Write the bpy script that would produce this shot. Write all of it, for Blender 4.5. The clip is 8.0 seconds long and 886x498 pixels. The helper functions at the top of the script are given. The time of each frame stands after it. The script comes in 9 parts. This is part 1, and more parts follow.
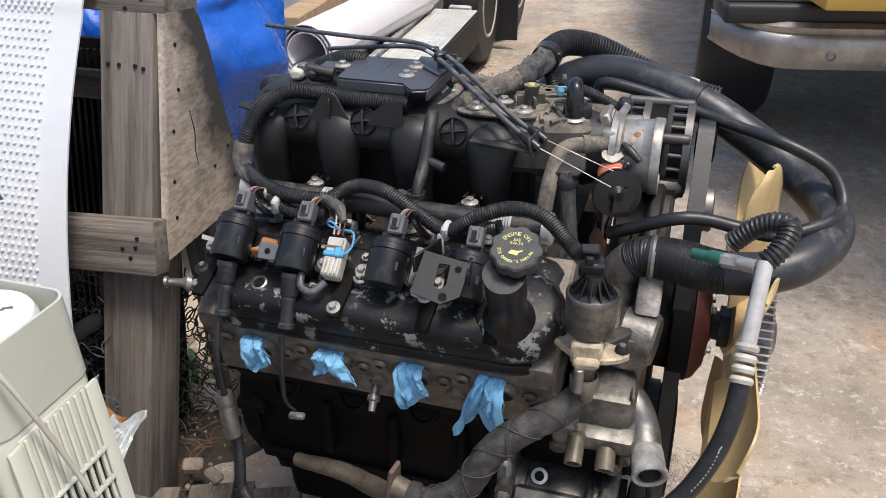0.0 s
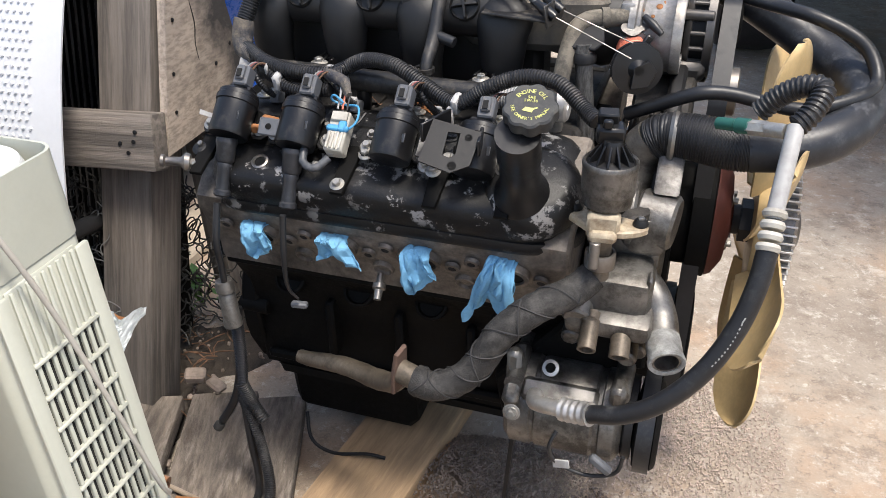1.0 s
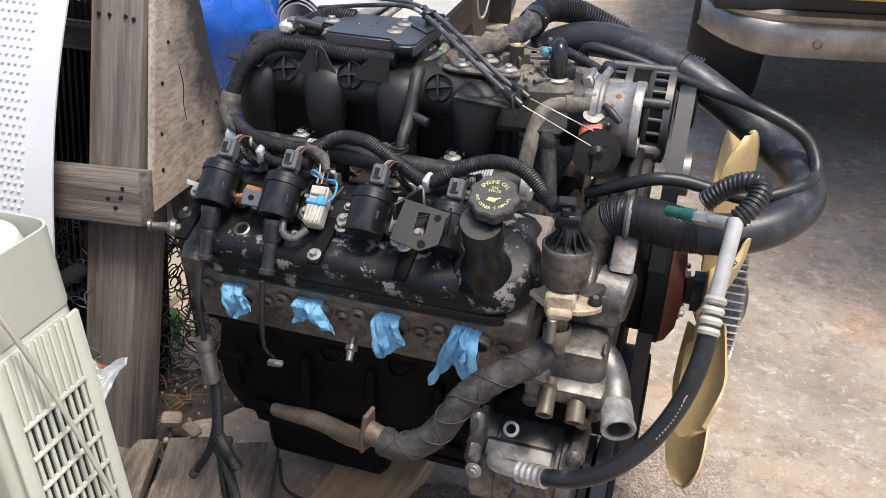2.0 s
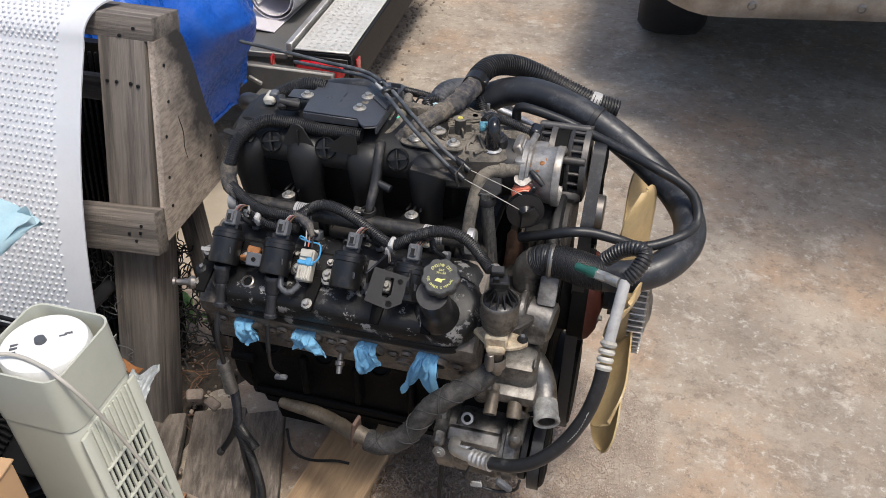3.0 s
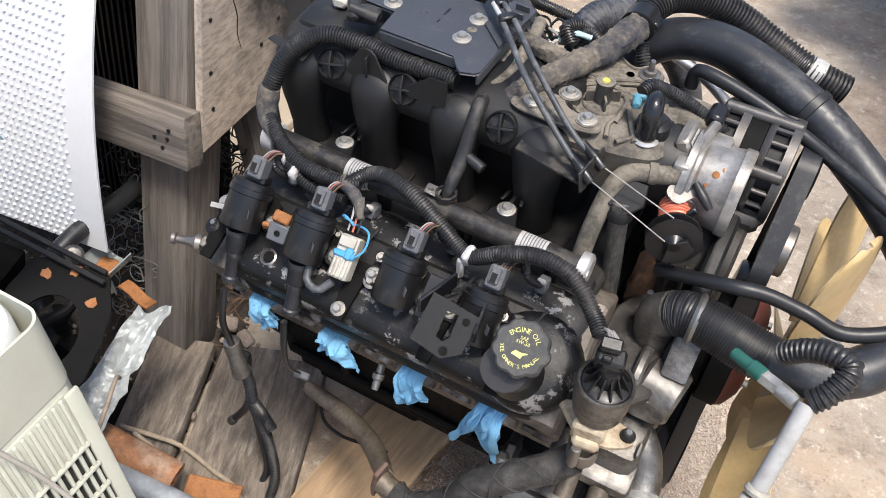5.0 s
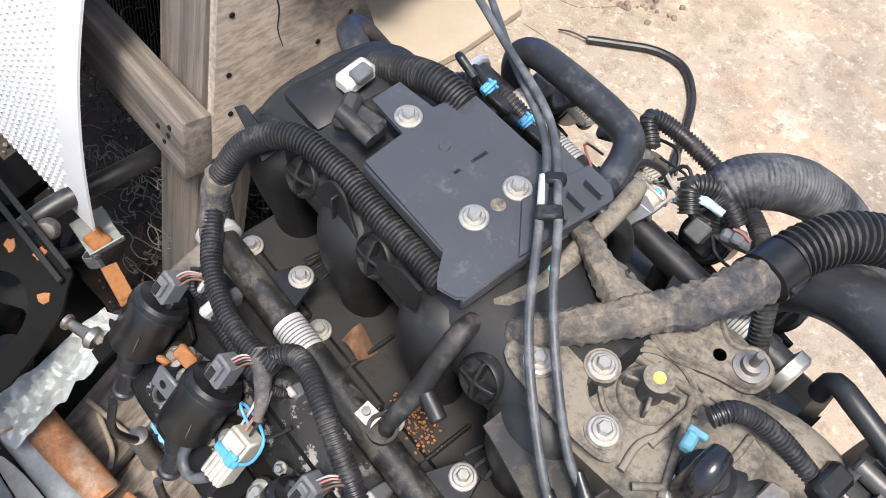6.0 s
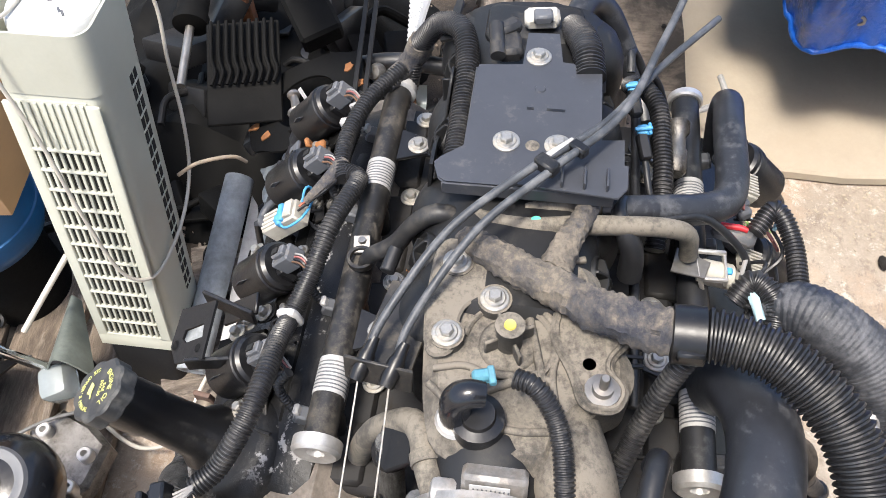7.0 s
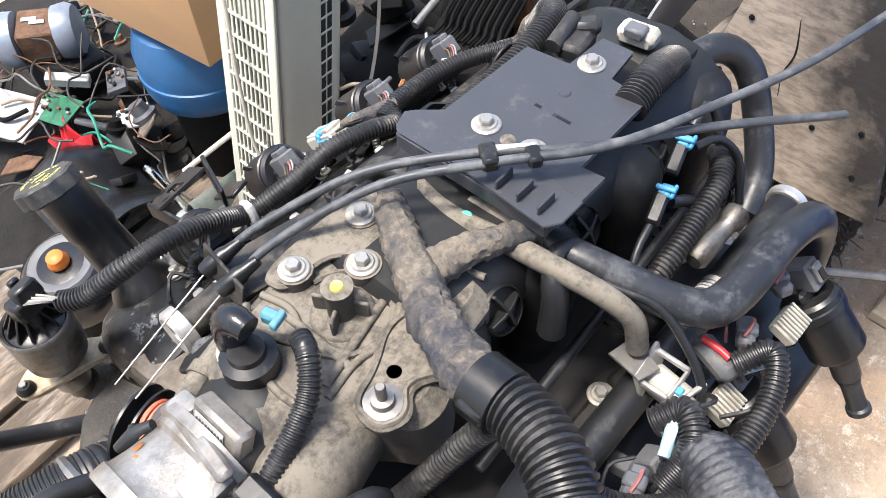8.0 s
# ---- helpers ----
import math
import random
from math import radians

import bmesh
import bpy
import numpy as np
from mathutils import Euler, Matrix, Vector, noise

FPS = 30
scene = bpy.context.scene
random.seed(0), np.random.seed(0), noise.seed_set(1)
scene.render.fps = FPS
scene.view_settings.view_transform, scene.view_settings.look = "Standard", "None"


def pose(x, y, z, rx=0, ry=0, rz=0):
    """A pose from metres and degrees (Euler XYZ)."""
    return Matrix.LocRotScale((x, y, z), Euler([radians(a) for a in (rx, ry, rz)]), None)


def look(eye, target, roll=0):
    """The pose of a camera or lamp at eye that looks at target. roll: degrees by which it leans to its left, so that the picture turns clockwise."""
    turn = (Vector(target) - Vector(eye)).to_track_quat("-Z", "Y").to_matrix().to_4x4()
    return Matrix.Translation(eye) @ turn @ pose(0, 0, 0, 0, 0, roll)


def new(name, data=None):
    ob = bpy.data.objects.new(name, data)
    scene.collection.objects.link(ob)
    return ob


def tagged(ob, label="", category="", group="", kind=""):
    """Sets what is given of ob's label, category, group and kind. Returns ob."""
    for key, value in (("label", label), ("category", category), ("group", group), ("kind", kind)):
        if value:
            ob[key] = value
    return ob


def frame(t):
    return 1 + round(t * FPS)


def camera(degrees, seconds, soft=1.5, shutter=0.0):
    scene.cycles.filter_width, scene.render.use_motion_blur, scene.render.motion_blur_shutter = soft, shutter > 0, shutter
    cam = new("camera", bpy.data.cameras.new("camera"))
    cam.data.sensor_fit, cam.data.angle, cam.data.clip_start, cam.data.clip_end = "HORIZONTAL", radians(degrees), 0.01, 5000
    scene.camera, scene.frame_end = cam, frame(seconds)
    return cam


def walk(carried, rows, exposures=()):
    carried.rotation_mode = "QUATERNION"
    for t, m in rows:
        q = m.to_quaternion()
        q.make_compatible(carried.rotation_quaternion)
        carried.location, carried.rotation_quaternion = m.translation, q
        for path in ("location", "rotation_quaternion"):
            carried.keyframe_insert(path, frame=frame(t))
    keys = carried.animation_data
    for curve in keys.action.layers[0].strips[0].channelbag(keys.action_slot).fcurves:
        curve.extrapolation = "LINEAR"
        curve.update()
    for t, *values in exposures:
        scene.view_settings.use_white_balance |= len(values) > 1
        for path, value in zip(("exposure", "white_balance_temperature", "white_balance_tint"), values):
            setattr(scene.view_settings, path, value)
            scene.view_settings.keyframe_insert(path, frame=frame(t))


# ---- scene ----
cam = camera(55.6, 8.0, soft=0.5)
PATH = [
    (0, (0.442, -1.089, 1.172), (-0.093, 0.588, 0.221), -0.6),
    (0.5, (0.45, -1.094, 1.084), (-0.06, 0.545, 0.057), -0.2),
    (1, (0.443, -1.098, 1.056), (-0.098, 0.532, 0.033), -0.5),
    (1.5, (0.443, -1.1, 1.067), (-0.093, 0.558, 0.086), 0.8),
    (2, (0.464, -1.124, 1.139), (-0.04, 0.55, 0.168), 1.8),
    (2.2, (0.48, -1.132, 1.196), (-0.004, 0.528, 0.191), 1.6),
    (3.3, (0.533, -1.238, 1.598), (0.118, 0.267, 0.348), -0.2),
    (3.5, (0.533, -1.241, 1.618), (0.101, 0.286, 0.401), -0.6),
    (4, (0.483, -1.2, 1.602), (0.085, 0.323, 0.368), -0.5),
    (4.2, (0.456, -1.168, 1.577), (0.088, 0.324, 0.297), 0.3),
    (5.3, (0.372, -0.579, 1.346), (-0.258, 0.453, -0.248), 5.0),
    (5.5, (0.335, -0.468, 1.335), (-0.298, 0.461, -0.32), 5.6),
    (6, (0.281, -0.269, 1.352), (-0.456, 0.431, -0.371), 5.1),
    (6.5, (0.441, -0.113, 1.38), (-0.61, 0.153, -0.301), -0.9),
    (7, (0.525, 0.005, 1.361), (-0.592, -0.2, -0.285), -3.2),
    (7.5, (0.472, 0.129, 1.329), (-0.586, -0.413, -0.28), -2.2),
    (8, (0.399, 0.271, 1.265), (-0.472, -0.604, -0.308), -4.1),
]
walk(cam, [(t, look(eye, target, roll)) for t, eye, target, roll in PATH],
     exposures=[(0.0, 0.80), (0.5, 1.08), (1.0, 1.04), (1.5, 1.05), (2.2, 0.90), (3.3, 0.47), (4.2, 0.44), (5.3, 1.29), (6.5, 1.43), (7.5, 1.57), (8.0, 1.68)])

# ---------------------------------------------------------------- sky and sun
sky_world = bpy.data.worlds.new("sky")
scene.world = sky_world
sky_world.use_nodes = True
wn = sky_world.node_tree
sky = wn.nodes.new("ShaderNodeTexSky")
sky.sky_type, sky.sun_disc = "NISHITA", False
sky.sun_elevation, sky.sun_rotation = radians(71.5), radians(121)
sky.air_density, sky.dust_density, sky.ozone_density = 1.0, 3.0, 1.0
wn.links.new(sky.outputs[0], wn.nodes["Background"].inputs[0])
wn.nodes["Background"].inputs[1].default_value = 0.124
sun = new("sun", bpy.data.lights.new("sun", "SUN"))
sun.data.energy, sun.data.angle, sun.data.color = 2.1, radians(12), (1.0, 0.94, 0.85)
sun.matrix_world = look((0.86, -0.52, 3.0), (0, 0, 0))

# ---------------------------------------------------------------- helpers
rng = random.Random(7)
WORLD = {}


def nrm(a):
    return Vector(a).normalized()


def basis(p, zdir, xdir=None):
    """Matrix with its origin at p and its z axis along zdir."""
    z = nrm(zdir)
    x = Vector(xdir) if xdir is not None else (Vector((1, 0, 0)) if abs(z.x) < 0.8 else Vector((0, 1, 0)))
    y = z.cross(x).normalized()
    x = y.cross(z).normalized()
    m = Matrix.Identity(4)
    for i in range(3):
        m[i][0], m[i][1], m[i][2], m[i][3] = x[i], y[i], z[i], p[i]
    return m


def spline(pts, step):
    """Catmull-Rom through pts, resampled at even steps."""
    pts = [Vector(p) for p in pts]
    ext = [pts[0] * 2 - pts[1]] + pts + [pts[-1] * 2 - pts[-2]]
    fine = []
    for i in range(1, len(ext) - 2):
        p0, p1, p2, p3 = ext[i - 1:i + 3]
        k = max(4, int((p2 - p1).length / 0.004))
        for j in range(k):
            t = j / k
            fine.append(0.5 * (2 * p1 + (p2 - p0) * t + (2 * p0 - 5 * p1 + 4 * p2 - p3) * t * t + (3 * p1 - p0 - 3 * p2 + p3) * t ** 3))
    fine.append(pts[-1])
    d = [0.0]
    for a, b in zip(fine, fine[1:]):
        d.append(d[-1] + (b - a).length)
    n = max(2, int(d[-1] / step))
    out, k = [], 0
    for i in range(n + 1):
        s = d[-1] * i / n
        while k < len(d) - 2 and d[k + 1] < s:
            k += 1
        u = (s - d[k]) / max(1e-9, d[k + 1] - d[k])
        out.append(fine[k].lerp(fine[k + 1], min(1, max(0, u))))
    return out, d[-1]


def eased(pts, times=2):
    """An outline with its corners cut round."""
    for _ in range(times):
        n = len(pts)
        pts = [q for i in range(n) for q in (tuple(a * 0.78 + b * 0.22 for a, b in zip(pts[i], pts[(i + 1) % n])), tuple(a * 0.22 + b * 0.78 for a, b in zip(pts[i], pts[(i + 1) % n])))]
    return pts


class Geo:
    """Collects vertices and faces of one part."""

    def __init__(self):
        self.v, self.f = [], []

    def add(self, verts, faces, m=None):
        o = len(self.v)
        self.v += [tuple(m @ Vector(p)) if m else tuple(p) for p in verts]
        self.f += [tuple(o + i for i in f) for f in faces]
        return self

    def box(self, size, m, bevel=0.0, seg=1):
        if not isinstance(m, Matrix):
            m = Matrix.Translation(m)
        bm = bmesh.new()
        bmesh.ops.create_cube(bm, size=1)
        bmesh.ops.scale(bm, vec=size, verts=bm.verts)
        if bevel:
            bmesh.ops.bevel(bm, geom=bm.edges[:], offset=bevel, segments=seg, affect="EDGES", profile=0.5)
        bm.verts.index_update()
        self.add([v.co[:] for v in bm.verts], [[v.index for v in f.verts] for f in bm.faces], m)
        bm.free()
        return self

    def lathe(self, prof, m, n=20, close=False):
        if not isinstance(m, Matrix):
            m = Matrix.Translation(m)
        v, f = [], []
        for r, h in prof:
            for i in range(n):
                a = 2 * math.pi * i / n
                v.append((r * math.cos(a), r * math.sin(a), h))
        k = len(prof)
        for j in range(k if close else k - 1):
            j2 = (j + 1) % k
            for i in range(n):
                i2 = (i + 1) % n
                f.append((j * n + i, j * n + i2, j2 * n + i2, j2 * n + i))
        if not close:
            if prof[0][0] > 1e-6:
                f.append(tuple(reversed(range(n))))
            if prof[-1][0] > 1e-6:
                f.append(tuple(range((k - 1) * n, k * n)))
        return self.add(v, f, m)

    def cyl(self, p0, p1, r, r1=None, n=16, ch=0.0):
        p0, p1 = Vector(p0), Vector(p1)
        L = (p1 - p0).length
        r1 = r if r1 is None else r1
        prof = [(r, 0), (r1, L)] if not ch else [(r - ch, 0), (r, ch), (r1, L - ch), (r1 - ch, L)]
        return self.lathe(prof, basis(p0, p1 - p0), n)

    def tube(self, pts, r, n=10, step=0.008, rib=0.0, amp=0.16, wob=0.0, hollow=False):
        """Sweep round a smooth line; rib is the pitch of corrugations."""
        if rib:
            step = rib / 4
        if n < 10 and (r[0] if isinstance(r, (list, tuple)) else r) > 0.0025:
            n = 10
        line, length = spline(pts, step)
        rr = [r] * len(line) if not isinstance(r, (list, tuple)) else [float(np.interp(i / (len(line) - 1), np.linspace(0, 1, len(r)), r)) for i in range(len(line))]
        t0 = (line[1] - line[0]).normalized()
        x = t0.orthogonal().normalized()
        v, f = [], []
        for i, p in enumerate(line):
            t = (line[min(i + 1, len(line) - 1)] - line[max(i - 1, 0)]).normalized()
            x = (x - t * x.dot(t)).normalized()
            y = t.cross(x)
            q = rr[i]
            if rib:
                q *= (1 + amp * 0.5, 1 + amp * 0.5, 1 - amp * 0.5, 1 - amp * 0.5)[i % 4]
            for j in range(n):
                a = 2 * math.pi * j / n
                w = q * (1 + wob * (noise.noise(p * 60 + Vector((j * 0.7, 0, 0))) + 0.6 * abs(noise.noise(p * 190 + Vector((j * 0.9, 3, 0)))))) if wob else q
                v.append(p + x * (w * math.cos(a)) + y * (w * math.sin(a)))
        k = len(line)
        for i in range(k - 1):
            for j in range(n):
                j2 = (j + 1) % n
                f.append((i * n + j, i * n + j2, (i + 1) * n + j2, (i + 1) * n + j))
        if hollow:
            o = len(v)
            for e, i in ((0, 0), (1, k - 1)):
                for j in range(n):
                    v.append(line[i].lerp(v[i * n + j], 0.72))
                for j in range(n):
                    v.append(line[i].lerp(v[i * n + j], 0.70) + (line[1] - line[0] if e == 0 else line[-2] - line[-1]).normalized() * rr[i])
            for e, i in ((0, 0), (1, k - 1)):
                b = o + e * 2 * n
                for j in range(n):
                    j2 = (j + 1) % n
                    f.append((i * n + j, b + j, b + j2, i * n + j2) if e == 0 else (i * n + j, i * n + j2, b + j2, b + j))
                    f.append((b + j, b + n + j, b + n + j2, b + j2))
                f.append(tuple(b + n + j for j in range(n)))
        else:
            f.append(tuple(reversed(range(n))))
            f.append(tuple(range((k - 1) * n, k * n)))
        return self.add([tuple(p) for p in v], f)

    def prism(self, outline, h, m, ch=0.0):
        """Outline in the plane of m, raised along its z by h, with a chamfered top."""
        n = len(outline)
        c = Vector((sum(p[0] for p in outline) / n, sum(p[1] for p in outline) / n))
        lay = [(0, 0.0), (h, 0.0)] if not ch else [(0, ch), (ch, 0.0), (h - ch, 0.0), (h, ch)]
        v = []
        for z, inset in lay:
            for i, p in enumerate(outline):
                a, b, d = Vector(outline[i - 1]), Vector(p), Vector(outline[(i + 1) % n])
                n1 = Vector(((b - a).y, -(b - a).x)).normalized() if (b - a).length else Vector((0, 0))
                n2 = Vector(((d - b).y, -(d - b).x)).normalized() if (d - b).length else Vector((0, 0))
                q = (n1 + n2).normalized() if (n1 + n2).length > 1e-6 else n1
                w = b - q * inset
                v.append((w.x, w.y, z))
        f = [tuple(reversed(range(n)))]
        for k in range(len(lay) - 1):
            for i in range(n):
                i2 = (i + 1) % n
                f.append((k * n + i, k * n + i2, (k + 1) * n + i2, (k + 1) * n + i))
        f.append(tuple(range((len(lay) - 1) * n, len(lay) * n)))
        return self.add(v, f, m)

    def ball(self, c, r, scale=(1, 1, 1), n=12):
        prof = [(r * math.sin(math.pi * i / 8), -r * math.cos(math.pi * i / 8)) for i in range(9)]
        prof[0], prof[-1] = (1e-4, -r), (1e-4, r)
        return self.lathe(prof, Matrix.Translation(c) @ Matrix.Diagonal((*scale, 1)), n)

    def grid(self, fn, nu, nv):
        """A sheet from fn(u, v) with u, v from 0 to 1."""
        v = [tuple(fn(i / nu, j / nv)) for j in range(nv + 1) for i in range(nu + 1)]
        f = [(j * (nu + 1) + i, j * (nu + 1) + i + 1, (j + 1) * (nu + 1) + i + 1, (j + 1) * (nu + 1) + i) for j in range(nv) for i in range(nu)]
        return self.add(v, f)

    def slab(self, fn, nu, nv, thick):
        """A sheet with thickness: fn(u, v) gives the point; it is doubled along its normal."""
        base = len(self.v)
        P = [[Vector(fn(i / nu, j / nv)) for i in range(nu + 1)] for j in range(nv + 1)]
        N = []
        for j in range(nv + 1):
            row = []
            for i in range(nu + 1):
                du = P[j][min(i + 1, nu)] - P[j][max(i - 1, 0)]
                dv = P[min(j + 1, nv)][i] - P[max(j - 1, 0)][i]
                row.append(du.cross(dv).normalized())
            N.append(row)
        w = nu + 1
        v = [tuple(P[j][i]) for j in range(nv + 1) for i in range(w)] + [tuple(P[j][i] - N[j][i] * thick) for j in range(nv + 1) for i in range(w)]
        o = w * (nv + 1)
        f = []
        for j in range(nv):
            for i in range(nu):
                a, b, c, d = j * w + i, j * w + i + 1, (j + 1) * w + i + 1, (j + 1) * w + i
                f += [(a, b, c, d), (o + d, o + c, o + b, o + a)]
        for i in range(nu):
            f += [(i + 1, i, o + i, o + i + 1), (nv * w + i, nv * w + i + 1, o + nv * w + i + 1, o + nv * w + i)]
        for j in range(nv):
            f += [(j * w, (j + 1) * w, o + (j + 1) * w, o + j * w), ((j + 1) * w + nu, j * w + nu, o + j * w + nu, o + (j + 1) * w + nu)]
        return self.add(v, f)

    def mesh(self, name, material, smooth=35):
        me = bpy.data.meshes.new(name)
        me.from_pydata(self.v, [], self.f)
        bm = bmesh.new()
        bm.from_mesh(me)
        bmesh.ops.recalc_face_normals(bm, faces=bm.faces)
        bm.to_mesh(me)
        bm.free()
        if smooth:
            me.shade_smooth()
            me.set_sharp_from_angle(angle=radians(smooth))
        me.materials.append(material)
        return me


def thing(name, label, category, at, group="", kind=""):
    """A top-level thing: an Empty at its base."""
    ob = new(name)
    ob.location = at
    ob.empty_display_size = 0.05
    WORLD[ob] = Matrix.Translation(at)
    return tagged(ob, label, category, group, kind)


def part(name, geo, material, parent, label="", m=None, smooth=41):
    """One mesh under a thing or a part. geo is in world metres, or local with m."""
    me = geo if isinstance(geo, bpy.types.Mesh) else geo.mesh(name, material, smooth)
    ob = new(name, me)
    ob.parent = parent
    ob.matrix_parent_inverse = WORLD[parent].inverted()
    ob.matrix_basis = m or Matrix.Identity(4)
    WORLD[ob] = m or Matrix.Identity(4)
    if label:
        ob["label"] = label
    return ob


def solo(name, geo, material, label, category, group="", kind="", smooth=35, m=None):
    """A top-level thing that is one mesh."""
    ob = new(name, geo if isinstance(geo, bpy.types.Mesh) else geo.mesh(name, material, smooth))
    ob.matrix_basis = m or Matrix.Identity(4)
    WORLD[ob] = m or Matrix.Identity(4)
    return tagged(ob, label, category, group, kind)


def letters(text, size, depth=0.0003):
    """Vertices and faces of a word in the built-in font, centred on its middle."""
    cu = bpy.data.curves.new("letters", "FONT")
    cu.body, cu.size, cu.extrude, cu.align_x, cu.resolution_u = text, size, depth, "CENTER", 2
    ob = bpy.data.objects.new("letters", cu)
    me = bpy.data.meshes.new_from_object(ob)
    v, f = [p.co[:] for p in me.vertices], [tuple(p.vertices) for p in me.polygons]
    bpy.data.objects.remove(ob)
    bpy.data.curves.remove(cu)
    bpy.data.meshes.remove(me)
    return v, f

# ---------------------------------------------------------------- materials
def ramp(nt, fac, stops):
    n = nt.nodes.new("ShaderNodeValToRGB")
    el = n.color_ramp.elements
    while len(el) < len(stops):
        el.new(0.5)
    for e, (pos, col) in zip(el, stops):
        e.position = pos
        e.color = (*col, 1) if not isinstance(col, float) else (col, col, col, 1)
    nt.links.new(fac, n.inputs[0])
    return n.outputs[0]


def noise_tex(nt, vec, scale, detail=5, rough=0.6, dist=0.0):
    n = nt.nodes.new("ShaderNodeTexNoise")
    n.inputs["Scale"].default_value, n.inputs["Detail"].default_value = scale, detail
    n.inputs["Roughness"].default_value, n.inputs["Distortion"].default_value = rough, dist
    nt.links.new(vec, n.inputs["Vector"])
    return n.outputs[0]


def blend(nt, fac, a, b):
    n = nt.nodes.new("ShaderNodeMix")
    n.data_type = "RGBA"
    for k, val in ((0, fac), (6, a), (7, b)):
        if isinstance(val, (int, float)):
            n.inputs[k].default_value = val
        elif isinstance(val, tuple):
            n.inputs[k].default_value = (*val, 1)
        else:
            nt.links.new(val, n.inputs[k])
    return n.outputs[2]


def calc(nt, op, a, b):
    n = nt.nodes.new("ShaderNodeMath")
    n.operation, n.use_clamp = op, True
    for k, val in ((0, a), (1, b)):
        if isinstance(val, (int, float)):
            n.inputs[k].default_value = val
        else:
            nt.links.new(val, n.inputs[k])
    return n.outputs[0]


def mat(name, col, rough=0.5, metal=0.0, vary=0.35, big=9.0, fine=160.0, bump=0.15, depth=0.0012, dust=0.0, dust_col=(0.30, 0.25, 0.19), dust_top=0.6,
        fleck=0.0, fleck_col=(0.5, 0.48, 0.45), fleck_scale=45.0, stain=0.0, stain_col=(0.05, 0.04, 0.03), stain_scale=12.0, stretch=None,
        sheen=0.0, trans=0.0, coat=0.0, random_tone=0.0, spec=0.5, grime=0.0, grime_col=(0.02, 0.02, 0.022), grime_scale=16.0, grime_at=0.50, grain=0.0, grain_scale=24.0):
    """A surface with two scales of variation, relief, settled dust, flecks and stains."""
    m = bpy.data.materials.new(name)
    m.use_nodes = True
    nt = m.node_tree
    bs = nt.nodes["Principled BSDF"]
    tc = nt.nodes.new("ShaderNodeTexCoord")
    vec = tc.outputs["Object"]
    if stretch:
        mp = nt.nodes.new("ShaderNodeMapping")
        mp.inputs["Scale"].default_value = stretch
        nt.links.new(vec, mp.inputs["Vector"])
        vec = mp.outputs[0]
    n1, n2 = noise_tex(nt, vec, big, 6, 0.65), noise_tex(nt, vec, fine, 6, 0.72)
    lo, hi = tuple(c * (1 - vary) for c in col), tuple(min(1, c * (1 + vary)) for c in col)
    base = ramp(nt, n1, [(0.3, lo), (0.7, hi)])
    fine_col = ramp(nt, n2, [(0.25, (1 - vary * 0.8,) * 3), (0.75, (1.0,) * 3)])
    mul = nt.nodes.new("ShaderNodeMix")
    mul.data_type, mul.blend_type = "RGBA", "MULTIPLY"
    mul.inputs[0].default_value = 1
    nt.links.new(base, mul.inputs[6])
    nt.links.new(fine_col, mul.inputs[7])
    color = mul.outputs[2]
    if random_tone:
        oi = nt.nodes.new("ShaderNodeObjectInfo")
        color = blend(nt, calc(nt, "MULTIPLY", oi.outputs["Random"], random_tone), color, tuple(c * 0.35 for c in col))
    rg = None
    if grain:
        streak = calc(nt, "MULTIPLY", ramp(nt, noise_tex(nt, vec, grain_scale, 9, 0.72), [(0.44, 0.0), (0.60, 1.0)]), grain)
        color = blend(nt, streak, color, tuple(c * 0.26 for c in col))
    if fleck:
        k = calc(nt, "MULTIPLY", ramp(nt, noise_tex(nt, vec, fleck_scale, 6, 0.7), [(0.60 - 0.1 * fleck, 0.0), (0.64 - 0.1 * fleck, 1.0)]),
                 ramp(nt, noise_tex(nt, vec, 7.0, 2), [(0.45, 0.0), (0.6, 1.0)]))
        color = blend(nt, k, color, fleck_col)
    if stain:
        k = calc(nt, "MULTIPLY", ramp(nt, noise_tex(nt, vec, stain_scale, 8, 0.68, 0.08), [(0.46, 0.0), (0.70, 1.0)]), stain)
        color = blend(nt, k, color, stain_col)
    metal_out = None
    if dust:
        geo = nt.nodes.new("ShaderNodeNewGeometry")
        sep = nt.nodes.new("ShaderNodeSeparateXYZ")
        nt.links.new(geo.outputs["Normal"], sep.inputs[0])
        up = ramp(nt, sep.outputs[2], [(0.0, 1.0 - dust_top), (0.85, 1.0)])
        grit = calc(nt, "ADD", calc(nt, "MULTIPLY", noise_tex(nt, vec, 30.0, 10, 0.76, 0.08), 0.7), calc(nt, "MULTIPLY", noise_tex(nt, vec, 190.0, 4, 0.7), 0.3))
        k = calc(nt, "MULTIPLY", up, ramp(nt, grit, [(0.64 - 0.42 * dust, 0.0), (0.80 - 0.40 * dust, 1.0)]))
        k = calc(nt, "MULTIPLY", k, min(1.0, 0.35 + dust))
        color = blend(nt, k, color, dust_col)
        rg = calc(nt, "ADD", k, rough)
        if metal:
            metal_out = calc(nt, "SUBTRACT", metal, k)
    if grime:
        k = calc(nt, "MULTIPLY", ramp(nt, noise_tex(nt, vec, grime_scale, 10, 0.74, 0.15), [(grime_at - 0.02, 0.0), (grime_at + 0.14, 1.0)]), grime)
        color = blend(nt, k, color, grime_col)
    nt.links.new(color, bs.inputs["Base Color"])
    bs.inputs["Specular IOR Level"].default_value = spec
    bs.inputs["Metallic"].default_value = metal
    if metal_out is not None:
        nt.links.new(metal_out, bs.inputs["Metallic"])
